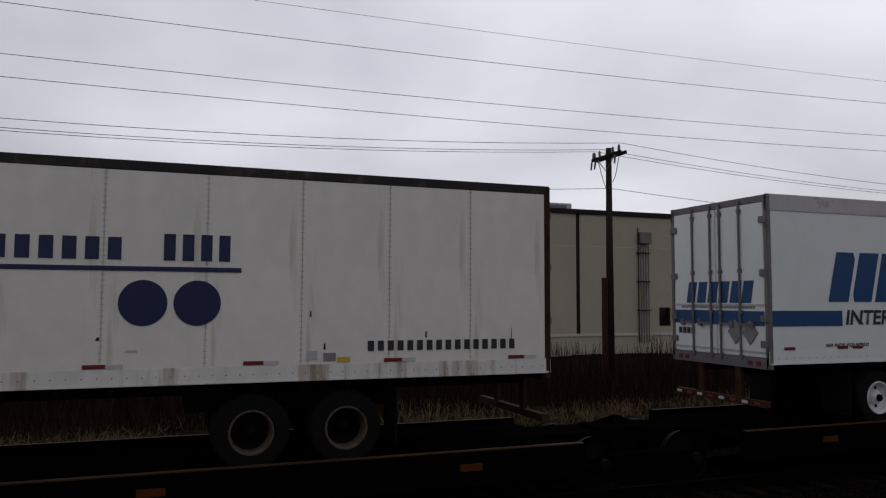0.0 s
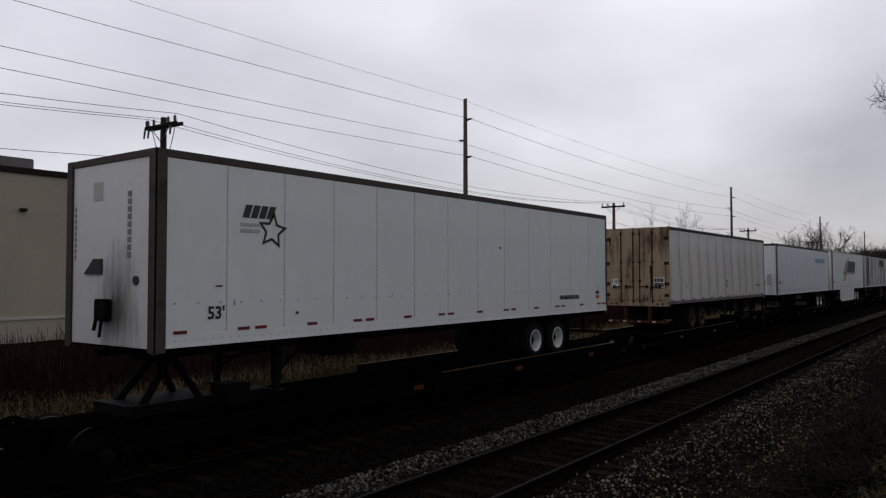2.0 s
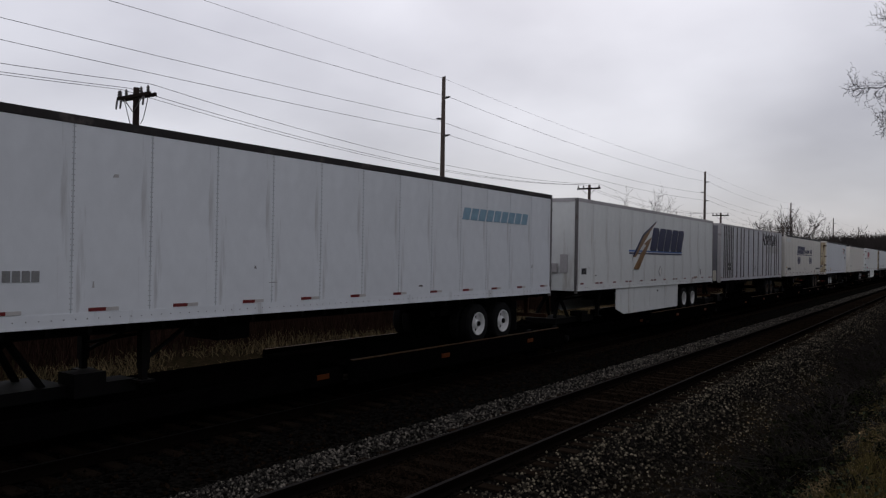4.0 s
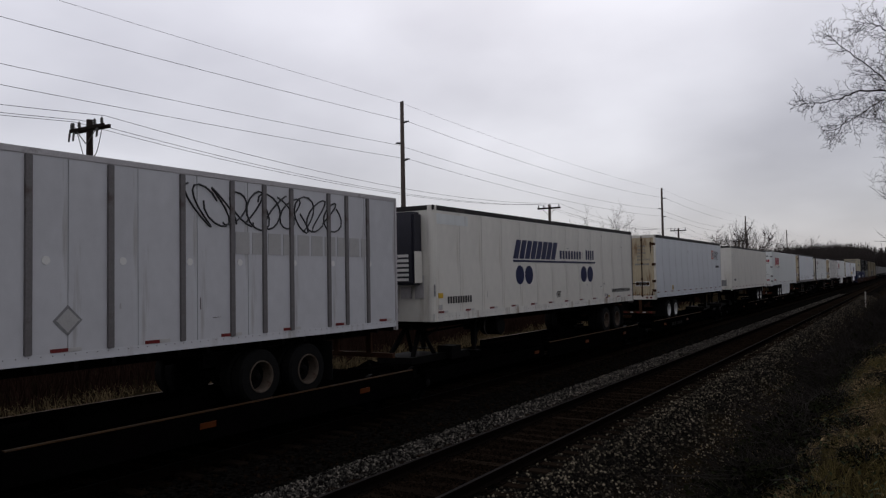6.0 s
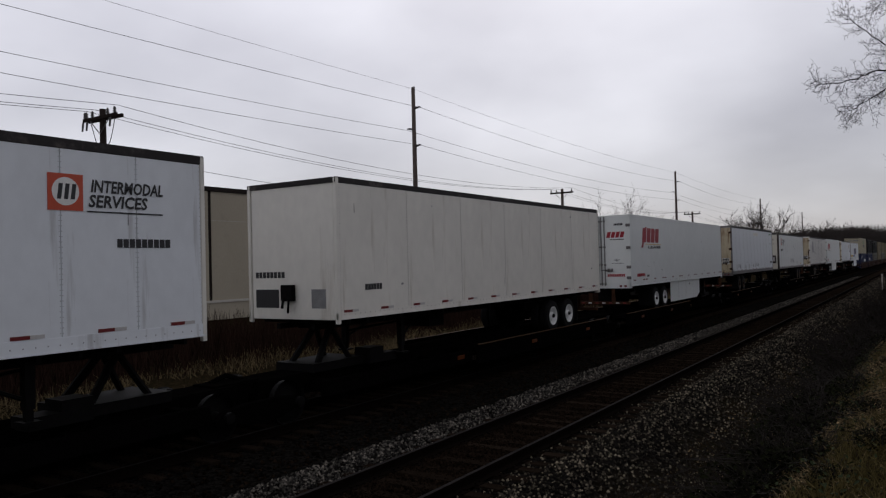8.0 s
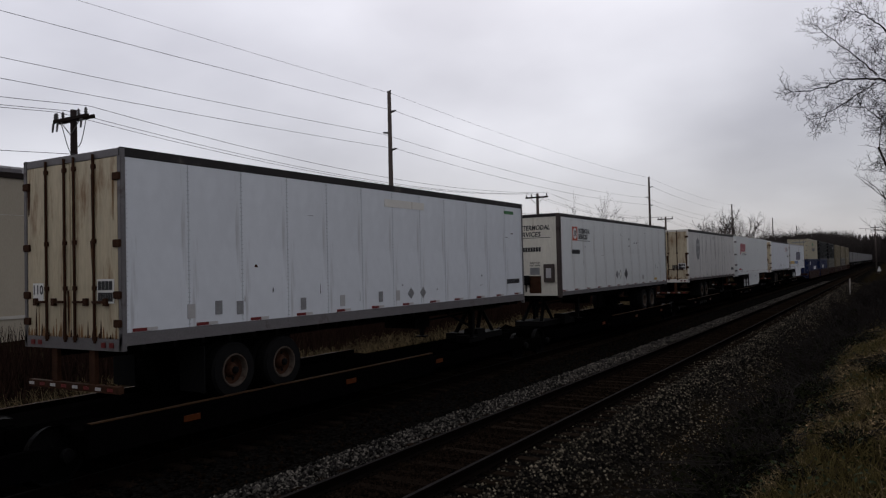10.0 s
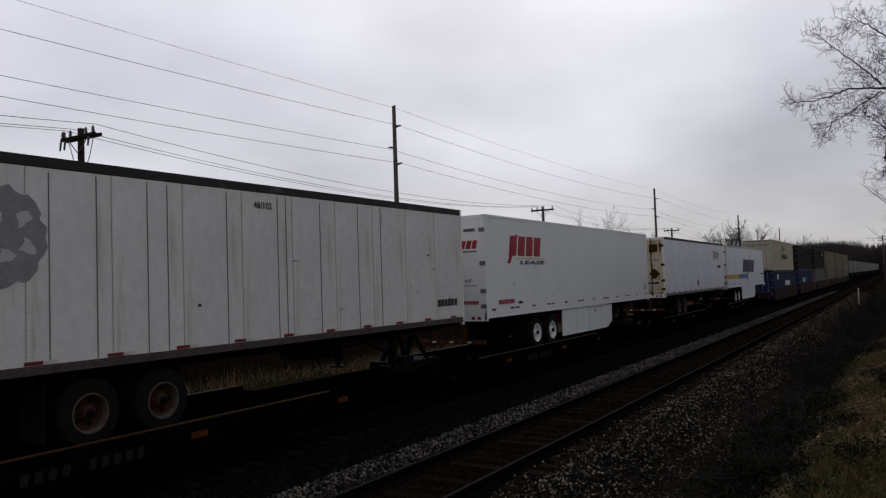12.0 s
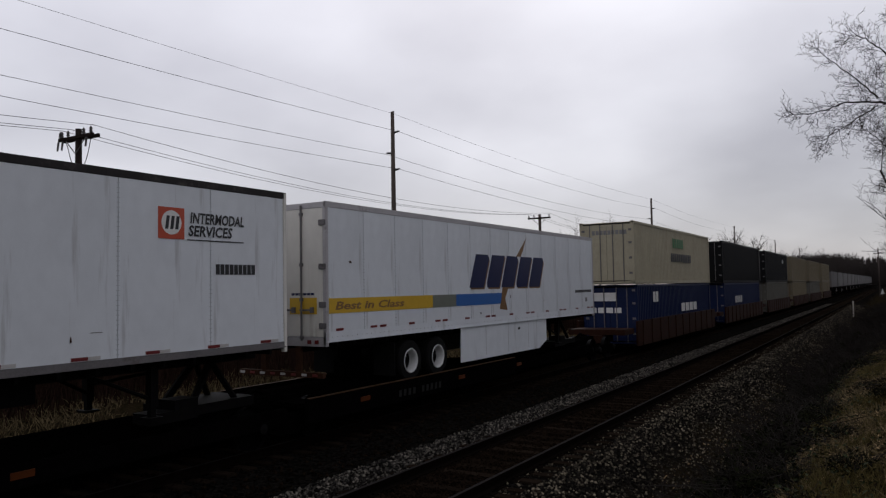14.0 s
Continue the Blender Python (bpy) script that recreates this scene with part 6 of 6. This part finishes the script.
def long_limb(b, crown, pts, r0, r1, rng, reach=1.25, start=.15):
    """A smooth limb through a few (x, y, z), with side shoots along it."""
    pts = [Vector(p) for p in pts]
    n = 6 * (len(pts) - 1)
    path = []
    for i in range(n + 1):
        f = i / 6
        k = min(int(f), len(pts) - 2)
        f -= k
        a, p, q, c = pts[max(k - 1, 0)], pts[k], pts[k + 1], pts[min(k + 2, len(pts) - 1)]
        path.append(.5 * (2 * p + (q - a) * f + (2 * a - 5 * p + 4 * q - c) * f * f + (3 * p - a - 3 * q + c) * f ** 3) + Vector((rng.gauss(0, .02), rng.gauss(0, .05), rng.gauss(0, .02))))
    for i in range(n):
        b.tube(path[i], path[i + 1], r0 + (r1 - r0) * i / n, r0 + (r1 - r0) * (i + 1) / n, 7, caps=False)
    for i in range(int(n * start), n + 1):
        d = (path[min(i + 1, n)] - path[max(i - 1, 0)]).normalized()
        up = d.cross(Vector((0, 1, 0))).normalized()
        for sgn in ((1, -1) if i % 3 == 0 else ((1,) if i % 3 == 1 else (-1,))):
            out = up * sgn * rng.uniform(.6, 1.0) + Vector((0, rng.gauss(0, .7), -.1))
            twigs(crown, path[i], d * .75 + out * .75, reach * rng.uniform(.4, 1.15) * (1 - .35 * i / n), .011, 1, rng)
    twigs(crown, path[n], path[n] - path[n - 1], .5, r1, 1, rng)


def overhanging_tree():
    rng = random.Random(11)
    z0 = ground_z(6.0, 31)
    t = thing("tree", "large leafless tree with long limbs reaching over the track", "tree", "trackside trees", at=(6.0, 31, z0))
    trunk, crown = Build(), Build()
    long_limb(trunk, crown, [(0, 0, -.4), (.1, 0, 3), (-.1, .1, 6.5), (.3, 0, 11), (.2, .2, 15)], .34, .06, rng, 2.2, .4)
    part("trunk", trunk, bark, t)
    limbs = [([(5.9, 6.2), (4.0, 7.6), (2.3, 8.4), (1.2, 8.6), (.2, 9.1), (-.5, 9.5), (-1.6, 9.6), (-2.6, 9.4), (-3.5, 9.4)], .13, 1.15, .3), ([(-.5, 9.5), (-.9, 10.0), (-1.8, 10.9), (-2.5, 11.6)], .045, 1.0, .1),
             ([(5.9, 7.0), (4.0, 7.7), (2.3, 8.7), (1.4, 9.6), (.5, 10.3), (-.1, 11.1), (-.8, 11.8), (-1.3, 12.0)], .12, 1.2, .3), ([(6, 9.0), (4.4, 10.4), (2.5, 11.3), (1.6, 11.8), (.2, 12.3)], .10, 1.3, .3),
             ([(-.5, 9.4), (-1.4, 8.9), (-2.2, 8.5), (-2.6, 8.2)], .035, .9, .1), ([(5.9, 4.6), (3.4, 5.4), (1.6, 6.1), (.8, 6.7), (.1, 7.4), (-.4, 8.0), (-1.1, 8.7)], .09, 1.1, .4),
             ([(.2, 9.1), (0, 8.4), (-.3, 7.9)], .03, .9, .1), ([(5.8, 3.6), (3.4, 4.3), (1.7, 5.2), (.6, 6.6), (0, 7.1), (-.3, 6.4)], .07, 1.0, .4), ([(6, 10.5), (4.5, 12.6), (3.2, 13.8), (1.8, 14.3)], .08, 1.4, .3),
             ([(.5, 10.3), (.3, 9.6), (-.5, 10.3)], .03, .9, .1)]
    for pts, r, reach, start in limbs:
        y = rng.uniform(-.5, .5)
        b = Build()
        long_limb(b, crown, [(x - 6.0 + max(.22 - .06 * x, 0), y * (6 - x) / 6, z - z0) for x, z in pts], r * .62, .010, rng, reach, start)
        part("limb", b, bark, t)
    part("crown", crown, bark, t, "fine bare twigs")


overhanging_tree()
kinds = [bare_tree(s, 12.0, 4, .52, (4, 6), None, .011) for s in (1, 2, 3)]
kind_mesh = [(k[0].mesh("trunk"), k[1].mesh("crown")) for k in kinds]
first = [tree("tree", kind_mesh[i], bark, "dark leafless trackside tree in a dense row", place(*p), "trackside trees", sc, tn)
         for i, (p, sc, tn) in enumerate((((3.0, 36.5), .85, 1.0), ((1.6, 42), .75, 2.2), ((2.6, 49), .9, .4)))]
rng = random.Random(4)
for k in range(30):
    y = 38 + k * 5.5 + rng.uniform(-1.5, 1.5)
    x = 2.0 + rng.uniform(-.7, 4.5)
    t = copy_thing(first[k % 3], Matrix.Translation(place(x, y)) @ Matrix.Rotation(rng.uniform(0, 6.28), 4, "Z"))
    s = rng.uniform(.65, 1.05)
    t.scale = (s, s, s)

# dense undergrowth at the foot of that row
spec = []
for k in range(12000):
    y = 27 + 60 * rng.random() ** 1.4
    x = 1.7 + abs(rng.gauss(0, 2.2)) + rng.uniform(-.9, .4)
    z = ground_z(x, y)
    h = rng.uniform(1.0, 6.5) * (0.55 + .45 * rng.random())
    spec.append(((x, y, z - .05), (x + rng.uniform(-.9, .7), y + rng.uniform(-.7, .7), z + h), (rng.uniform(-.25, .25), rng.uniform(-.2, .2), .1), .022, .007))
single("undergrowth", strands(spec), bark, "dense dark leafless undergrowth below the trackside trees", "undergrowth", kind="stuff")

# bare trees behind the train
fk = [bare_tree(s, 12.0, 4, .45, (4, 5), .17, .026) for s in (21, 22, 23)]
fm = [(k[0].mesh("trunk"), k[1].mesh("crown")) for k in fk]
spots = [(21.6, 88, 9.5), (20.4, 92, 9.2), (19.4, 95, 11.8), (18.4, 96, 9.0), (16.6, 100, 9.6), (15.9, 103, 8.8), (22.8, 86, 8.6), (10.9, 165, 13.6), (9.3, 168, 14.2), (10.1, 172, 13.0), (11.4, 170, 12.0), (8.7, 175, 13.2)]
nk = [bare_tree(s, 12.0, 4, .45, (3, 5), .13, .012) for s in (41, 42, 43)]
nm = [(k[0].mesh("trunk"), k[1].mesh("crown")) for k in nk]
far_first, near_first = [], []
for i, (az, d, h) in enumerate(spots):
    x, y = -d * math.sin(radians(az)), d * math.cos(radians(az))
    if i < 3:
        near_first.append(tree("tree", nm[i], bark_far, "slender grey-brown leafless tree behind the train", place(x, y), "trees behind the train", h / 12, i * 1.3))
    elif i < 7 or i > 9:
        t = copy_thing(near_first[i % 3], Matrix.Translation(place(x, y)) @ Matrix.Rotation(i * 1.7, 4, "Z"))
        t.scale = (h / 12,) * 3
    elif i < 10:
        far_first.append(tree("tree", fm[i - 7], bark_far, "distant grey-brown leafless tree", place(x, y), "trees behind the train", h / 12, i * 1.3))
    else:
        t = copy_thing(far_first[i % 3], Matrix.Translation(place(x, y)) @ Matrix.Rotation(i * 1.7, 4, "Z"))
        t.scale = (h / 12,) * 3
for k in range(105):
    y = 190 + k * 5.2 + rng.uniform(-3, 3)
    x = -22 - rng.uniform(0, 10)
    t = copy_thing(far_first[k % 3], Matrix.Translation(place(x, y)) @ Matrix.Rotation(rng.uniform(0, 6.28), 4, "Z"))
    s = rng.uniform(.8, 1.0) + k / 105 * .75
    t.scale = (s, s, s)

# woods that close the view far down the line
spec = []
for k in range(13000):
    if k % 3:
        y = 185 + 520 * rng.random() ** 1.3
        x = -21 - rng.uniform(0, 26)
    else:
        y = rng.uniform(640, 760)
        x = rng.uniform(-70, 60)
    z = ground_z(x, y)
    h = rng.uniform(4.5, 8.5 + min(max((y - 190) / 26, 0), 14))
    spec.append(((x, y, z - .2), (x + rng.gauss(0, .9), y + rng.gauss(0, .9), z + h), (rng.gauss(0, .4), 0, 0), rng.uniform(.08, .22) * (1 if k % 3 else 2.2), .06 * (1 if k % 3 else 4)))
single("far_woods", strands(spec), bark_far, "distant leafless grey-brown woods along the line", "woods", kind="stuff")

# brown brush and straw between the train and the warehouse
spec = []
for k in range(17000):
    y = rng.uniform(-22, 95)
    x = rng.uniform(-29, -21.0)
    z = ground_z(x, y)
    clump = 0.75 + .35 * noise.noise((x * .35, y * .25, 9.0))
    h = rng.uniform(.9, 2.35) * clump
    spec.append(((x, y, z - .05), (x + rng.gauss(0, .28), y + rng.gauss(0, .28), z + h), (rng.uniform(-.1, .1), rng.uniform(-.1, .1), 0), .020, .005))
single("brush_thicket", strands(spec), brush_brown, "reddish-brown leafless brush thicket beside the line", "brush", kind="stuff")
spec = []
for k in range(26000):
    y = rng.uniform(-12, 90)
    x = rng.uniform(-21.8, -15.0)
    z = ground_z(x, y)
    patchy = noise.noise((x * .5, y * .22, 4.0))
    if patchy < -.15:
        continue
    h = rng.uniform(.12, .6) * (1 + patchy) * (.85 if x < -18.5 else .6)
    spec.append(((x, y, z - .02), (x + rng.gauss(0, .2), y + rng.gauss(0, .2), z + h * .8), (0, 0, .05), .008, .003))
single("dry_grass", strands(spec), straw, "pale dry grass along the far side of the tracks", "grass", kind="stuff")

# grass, leaves and weeds on the camera's bank
spec_g, spec_s = [], []
for k in range(105000):
    y = -6 + 48 * rng.random() ** 1.4
    x = rng.uniform(-3.2, 4.5) if k % 3 == 0 else rng.uniform(-2.9, .8)
    z = ground_z(x, y)
    pn = noise.noise((x * .8, y * .5, 2.0)) + .55 * noise.noise((x * 2.3, y * 1.9, 5.0))
    if pn < -.32:
        continue
    h = rng.uniform(.02, .10) * max(1.0 + 1.6 * pn, .2)
    row = ((x, y, z - .01), (x + rng.gauss(0, .06), y + rng.gauss(0, .06), z + h), (0, 0, .015), .006, .002)
    (spec_g if pn + .22 * rng.uniform(-1, 1) + .12 * (x - .6) > 0 else spec_s).append(row)
single("bank_grass", strands(spec_g), grass_green, "short dull green grass on the bank", "grass", kind="stuff")
single("bank_straw", strands(spec_s), straw, "short dead grass stalks on the bank", "grass", kind="stuff")


def leaf_mesh(n, size, zone):
    vs, fs = [], []
    for k in range(n):
        x, y, lift = zone()
        z = ground_z(x, y) + lift
        a, s = rng.uniform(0, 6.28), size * rng.uniform(.6, 1.5)
        tilt = Euler((rng.uniform(-.8, .8), rng.uniform(-.8, .8), a)).to_matrix()
        j = len(vs)
        for px, py, pz in ((-1, 0, 0), (-.2, -.55, .12), (1, 0, 0), (-.2, .55, .12)):
            vs.append(Vector((x, y, z)) + tilt @ Vector((px * s, py * s, pz * s)))
        fs += [(j, j + 1, j + 2), (j, j + 2, j + 3)]
    return Build().add(vs, fs)


single("fallen_leaves", leaf_mesh(15000, .020, lambda: (rng.uniform(-3.8, 4), -5 + 42 * rng.random() ** 1.5, .03)), leaf_litter, "scattered fallen brown leaves on the bank", "leaves", kind="stuff")
single("low_weeds", leaf_mesh(5000, .022, lambda: (-2.0 + rng.gauss(0, .9) + .4, 6 + 26 * rng.random() ** 1.4, rng.uniform(.02, .3))), weed_green, "low dark green weeds on the slope", "weeds", kind="stuff")


def bramble(seed):
    """A low mound of arching stems and small dark leaves."""
    r = random.Random(seed)
    b = strands([((r.gauss(0, .1), r.gauss(0, .1), -.05), (r.gauss(0, .42), r.gauss(0, .42), r.uniform(.12, .5)), (0, 0, .14), .007, .003) for _ in range(60)])
    b.m = [1] * len(b.f)
    for k in range(650):
        a, q = r.uniform(0, 6.28), math.sqrt(r.random()) * (.55 + .12 * math.sin(3 * r.random() + seed))
        h = r.uniform(0, .42) * (1 - q / .75) + .02
        m = Euler((r.uniform(-.9, .9), r.uniform(-.9, .9), a)).to_matrix()
        sz = r.uniform(.018, .04)
        b.add([Vector((q * math.cos(a * 1.7 + k), q * math.sin(a * 1.7 + k), h)) + m @ Vector(v) * sz for v in ((-1, 0, 0), (-.1, -.6, .15), (1, 0, 0), (-.1, .6, .15))], [(0, 1, 2), (0, 2, 3)], 0)
    return b.mesh("bramble")


bm_kinds = [bramble(k) for k in (51, 52, 53)]
for k in range(64):
    y = 6 + 30 * (k / 64) ** 1.25 + rng.uniform(-.8, .8)
    x = -1.75 + rng.gauss(0, .5) if k % 4 else rng.uniform(-1.2, 1.2)
    q = single("bramble", bm_kinds[k % 3], (bramble_leaf, bark), "low dark bramble clump on the grassy bank", "bramble", "brambles on the bank", at=place(x, y))
    q.rotation_euler = (0, 0, rng.uniform(0, 6.28))
    q.scale = (rng.uniform(.5, 1.15) * (1 if k % 4 else .6) * (1 + y / 50),) * 3


def bank_shrub(seed):
    r = random.Random(seed)
    b = [Build()]
    for k in range(9):
        a = r.uniform(0, 6.28)
        grow(b, (r.gauss(0, .12), r.gauss(0, .12), -.05), (math.cos(a) * .7, math.sin(a) * .7, 1), r.uniform(.6, 1.25), .011, 2, r, 4, .5, 0, (2, 4))
    return b[0]


sm = [bank_shrub(s).mesh("shrub") for s in (31, 32, 33)]
for k in range(72):
    f = k / 72
    y = 8 + 52 * f + rng.uniform(-1, 1)
    x = -2.2 + rng.gauss(0, .5) + (rng.uniform(0, 3.0) if y > 19 else 0) * min((y - 19) / 12 + .3, 1)
    s = single("shrub", sm[k % 3], bark, "small dark leafless shrub on the ballast slope", "shrub", "shrubs on the bank", at=place(x, y))
    s.rotation_euler = (0, 0, rng.uniform(0, 6.28))
    s.scale = (rng.uniform(.6, 1.1) * (1 if y < 20 else 1.35),) * 3
spec = []
for k in range(7000):
    y = 26 + 87 * rng.random() ** 1.5
    x = rng.uniform(-3.3, 2.5)
    z = ground_z(x, y)
    spec.append(((x, y, z - .02), (x + rng.gauss(0, .2), y + rng.gauss(0, .2), z + rng.uniform(.15, .8)), (0, 0, .04), .010, .003))
single("dead_weeds", strands(spec), bark, "dead brown weeds on the bank beyond the grass", "weeds", kind="stuff")

# small markers beside the line
p = thing("marker_post", "short pale marker post beside the line", "post", at=place(-3.7, 86))
part("post", Build().box(-.06, .06, -.06, .06, -.3, 1.5), trim_pale, p, bevel=.01)
part("cap", Build().box(-.08, .08, -.08, .08, 1.5, 1.56), trim_pale, p)
p = thing("marker_sign", "small white triangular sign on a post beside the track", "sign", at=place(-2.6, 205))
part("post", Build().tube((0, 0, -.3), (0, 0, 1.6), .04), steel_grey, p)
part("sign_plate", Build().plate([(-.4, .6), (.4, .6), (0, 1.9)], -.06, -.04), sticker_white, p)

# ---- ballast and ties ----


def stones(n, zone, lo, hi):
    vs = np.empty((n, 6, 3))
    base = np.array([(1, 0, 0), (-1, 0, 0), (0, 1, 0), (0, -1, 0), (0, 0, 1), (0, 0, -1)], float)
    tri = np.array([(0, 2, 4), (2, 1, 4), (1, 3, 4), (3, 0, 4), (2, 0, 5), (1, 2, 5), (3, 1, 5), (0, 3, 5)])
    g = np.random.default_rng(7)
    for k in range(n):
        x, y = zone()
        a, c = g.uniform(0, 6.28, 2)
        ca, sa, cc, sc = math.cos(a), math.sin(a), math.cos(c), math.sin(c)
        m = np.array([[ca, -sa, 0], [sa, ca, 0], [0, 0, 1]]) @ np.array([[1, 0, 0], [0, cc, -sc], [0, sc, cc]])
        s = g.uniform(lo, hi) * g.uniform(.6, 1.25, (6, 3))
        vs[k] = (base * s) @ m.T + (x, y, ground_z(x, y) + g.uniform(0, .02))
    faces = (np.arange(n)[:, None, None] * 6 + tri[None]).reshape(-1, 3)
    b = Build()
    b.v, b.f, b.m = vs.reshape(-1, 3).tolist(), faces.tolist(), [0] * len(faces)
    return b


def ballast_zone():
    while True:
        x = rng.uniform(-9.6, -2.9)
        if x > -3.9 and rng.random() > (-2.9 - x):
            continue
        y = -4 + 125 * rng.random() ** 2.3
        if -7.25 < x or x < -8.6:
            continue
        return x, y


def shoulder_zone():
    x = -5.16 + 3.25 * rng.random() ** 1.15 if rng.random() > .06 else rng.uniform(-5.62, -5.16)
    return x, -4 + 120 * rng.random() ** 2.3


single("ballast_between_rails", stones(34000, lambda: (rng.uniform(-7.15, -5.7), 3.5 + 46 * rng.random() ** 1.6), .02, .045), fouled_shaded_stone, "brown dirt-fouled ballast between the rails", "ballast", kind="stuff")
single("ballast_shoulder", stones(72000, shoulder_zone, .013, .035), shoulder_stone, "brownish weedy crushed stone on the ballast shoulder", "ballast", kind="stuff")
single("ballast", stones(52000, ballast_zone, .014, .036), stone, "loose grey crushed-stone ballast round the tracks", "ballast", kind="stuff")
# darker stones here carry the shade under the train in their colour
single("ballast_far_side", stones(7000, lambda: (rng.uniform(-15.2, -8.75), rng.uniform(0, 45)), .025, .055), fouled_shaded_stone, "crushed-stone ballast below the train, its shade in the colour", "ballast", kind="stuff")

tie = Build().box(-1.3, 1.3, -.115, .115, -.34, -.172).mesh("tie", bevel=.012)
plate = Build().box(-.17, .17, -.09, .09, -.174, -.160)
for x, y in ((-.1, -.06), (.1, .06), (-.1, .06), (.1, -.06)):
    plate.box(x - .015, x + .015, y - .015, y + .015, -.165, -.135)
plate = plate.mesh("tie_plate")
for tr, count in ((tracks[0], 220), (tracks[1], 60)):
    for k in range(count):
        q = part("tie", tie, tie_wood, tr)
        q.location = (rng.gauss(0, .025), -6 + k * .5 + rng.gauss(0, .02), rng.gauss(0, .006))
        q.rotation_euler = (0, 0, rng.gauss(0, .012))
        if tr is tracks[0] and k < 90:
            for s in (-.753, .753):
                t = part("tie_plate", plate, rail_steel, q)
                t.location = (s, 0, 0)
for tr, y0 in ((tracks[0], 104), (tracks[1], 24)):
    b = Build()
    for k in range(420):
        b.box(-1.3, 1.3, y0 + k * .5 - .115, y0 + k * .5 + .115, -.34, -.172)
    tagged(part("distant_ties", b, tie_wood, tr), kind="stuff")


# ---- what moves ----
def motions():
    for ob, y in moving:
        walk(ob, [(t, pose(FAR_TRACK, y - SPEED * t - GAIN * t * t, 0)) for t in range(15)])


motions()
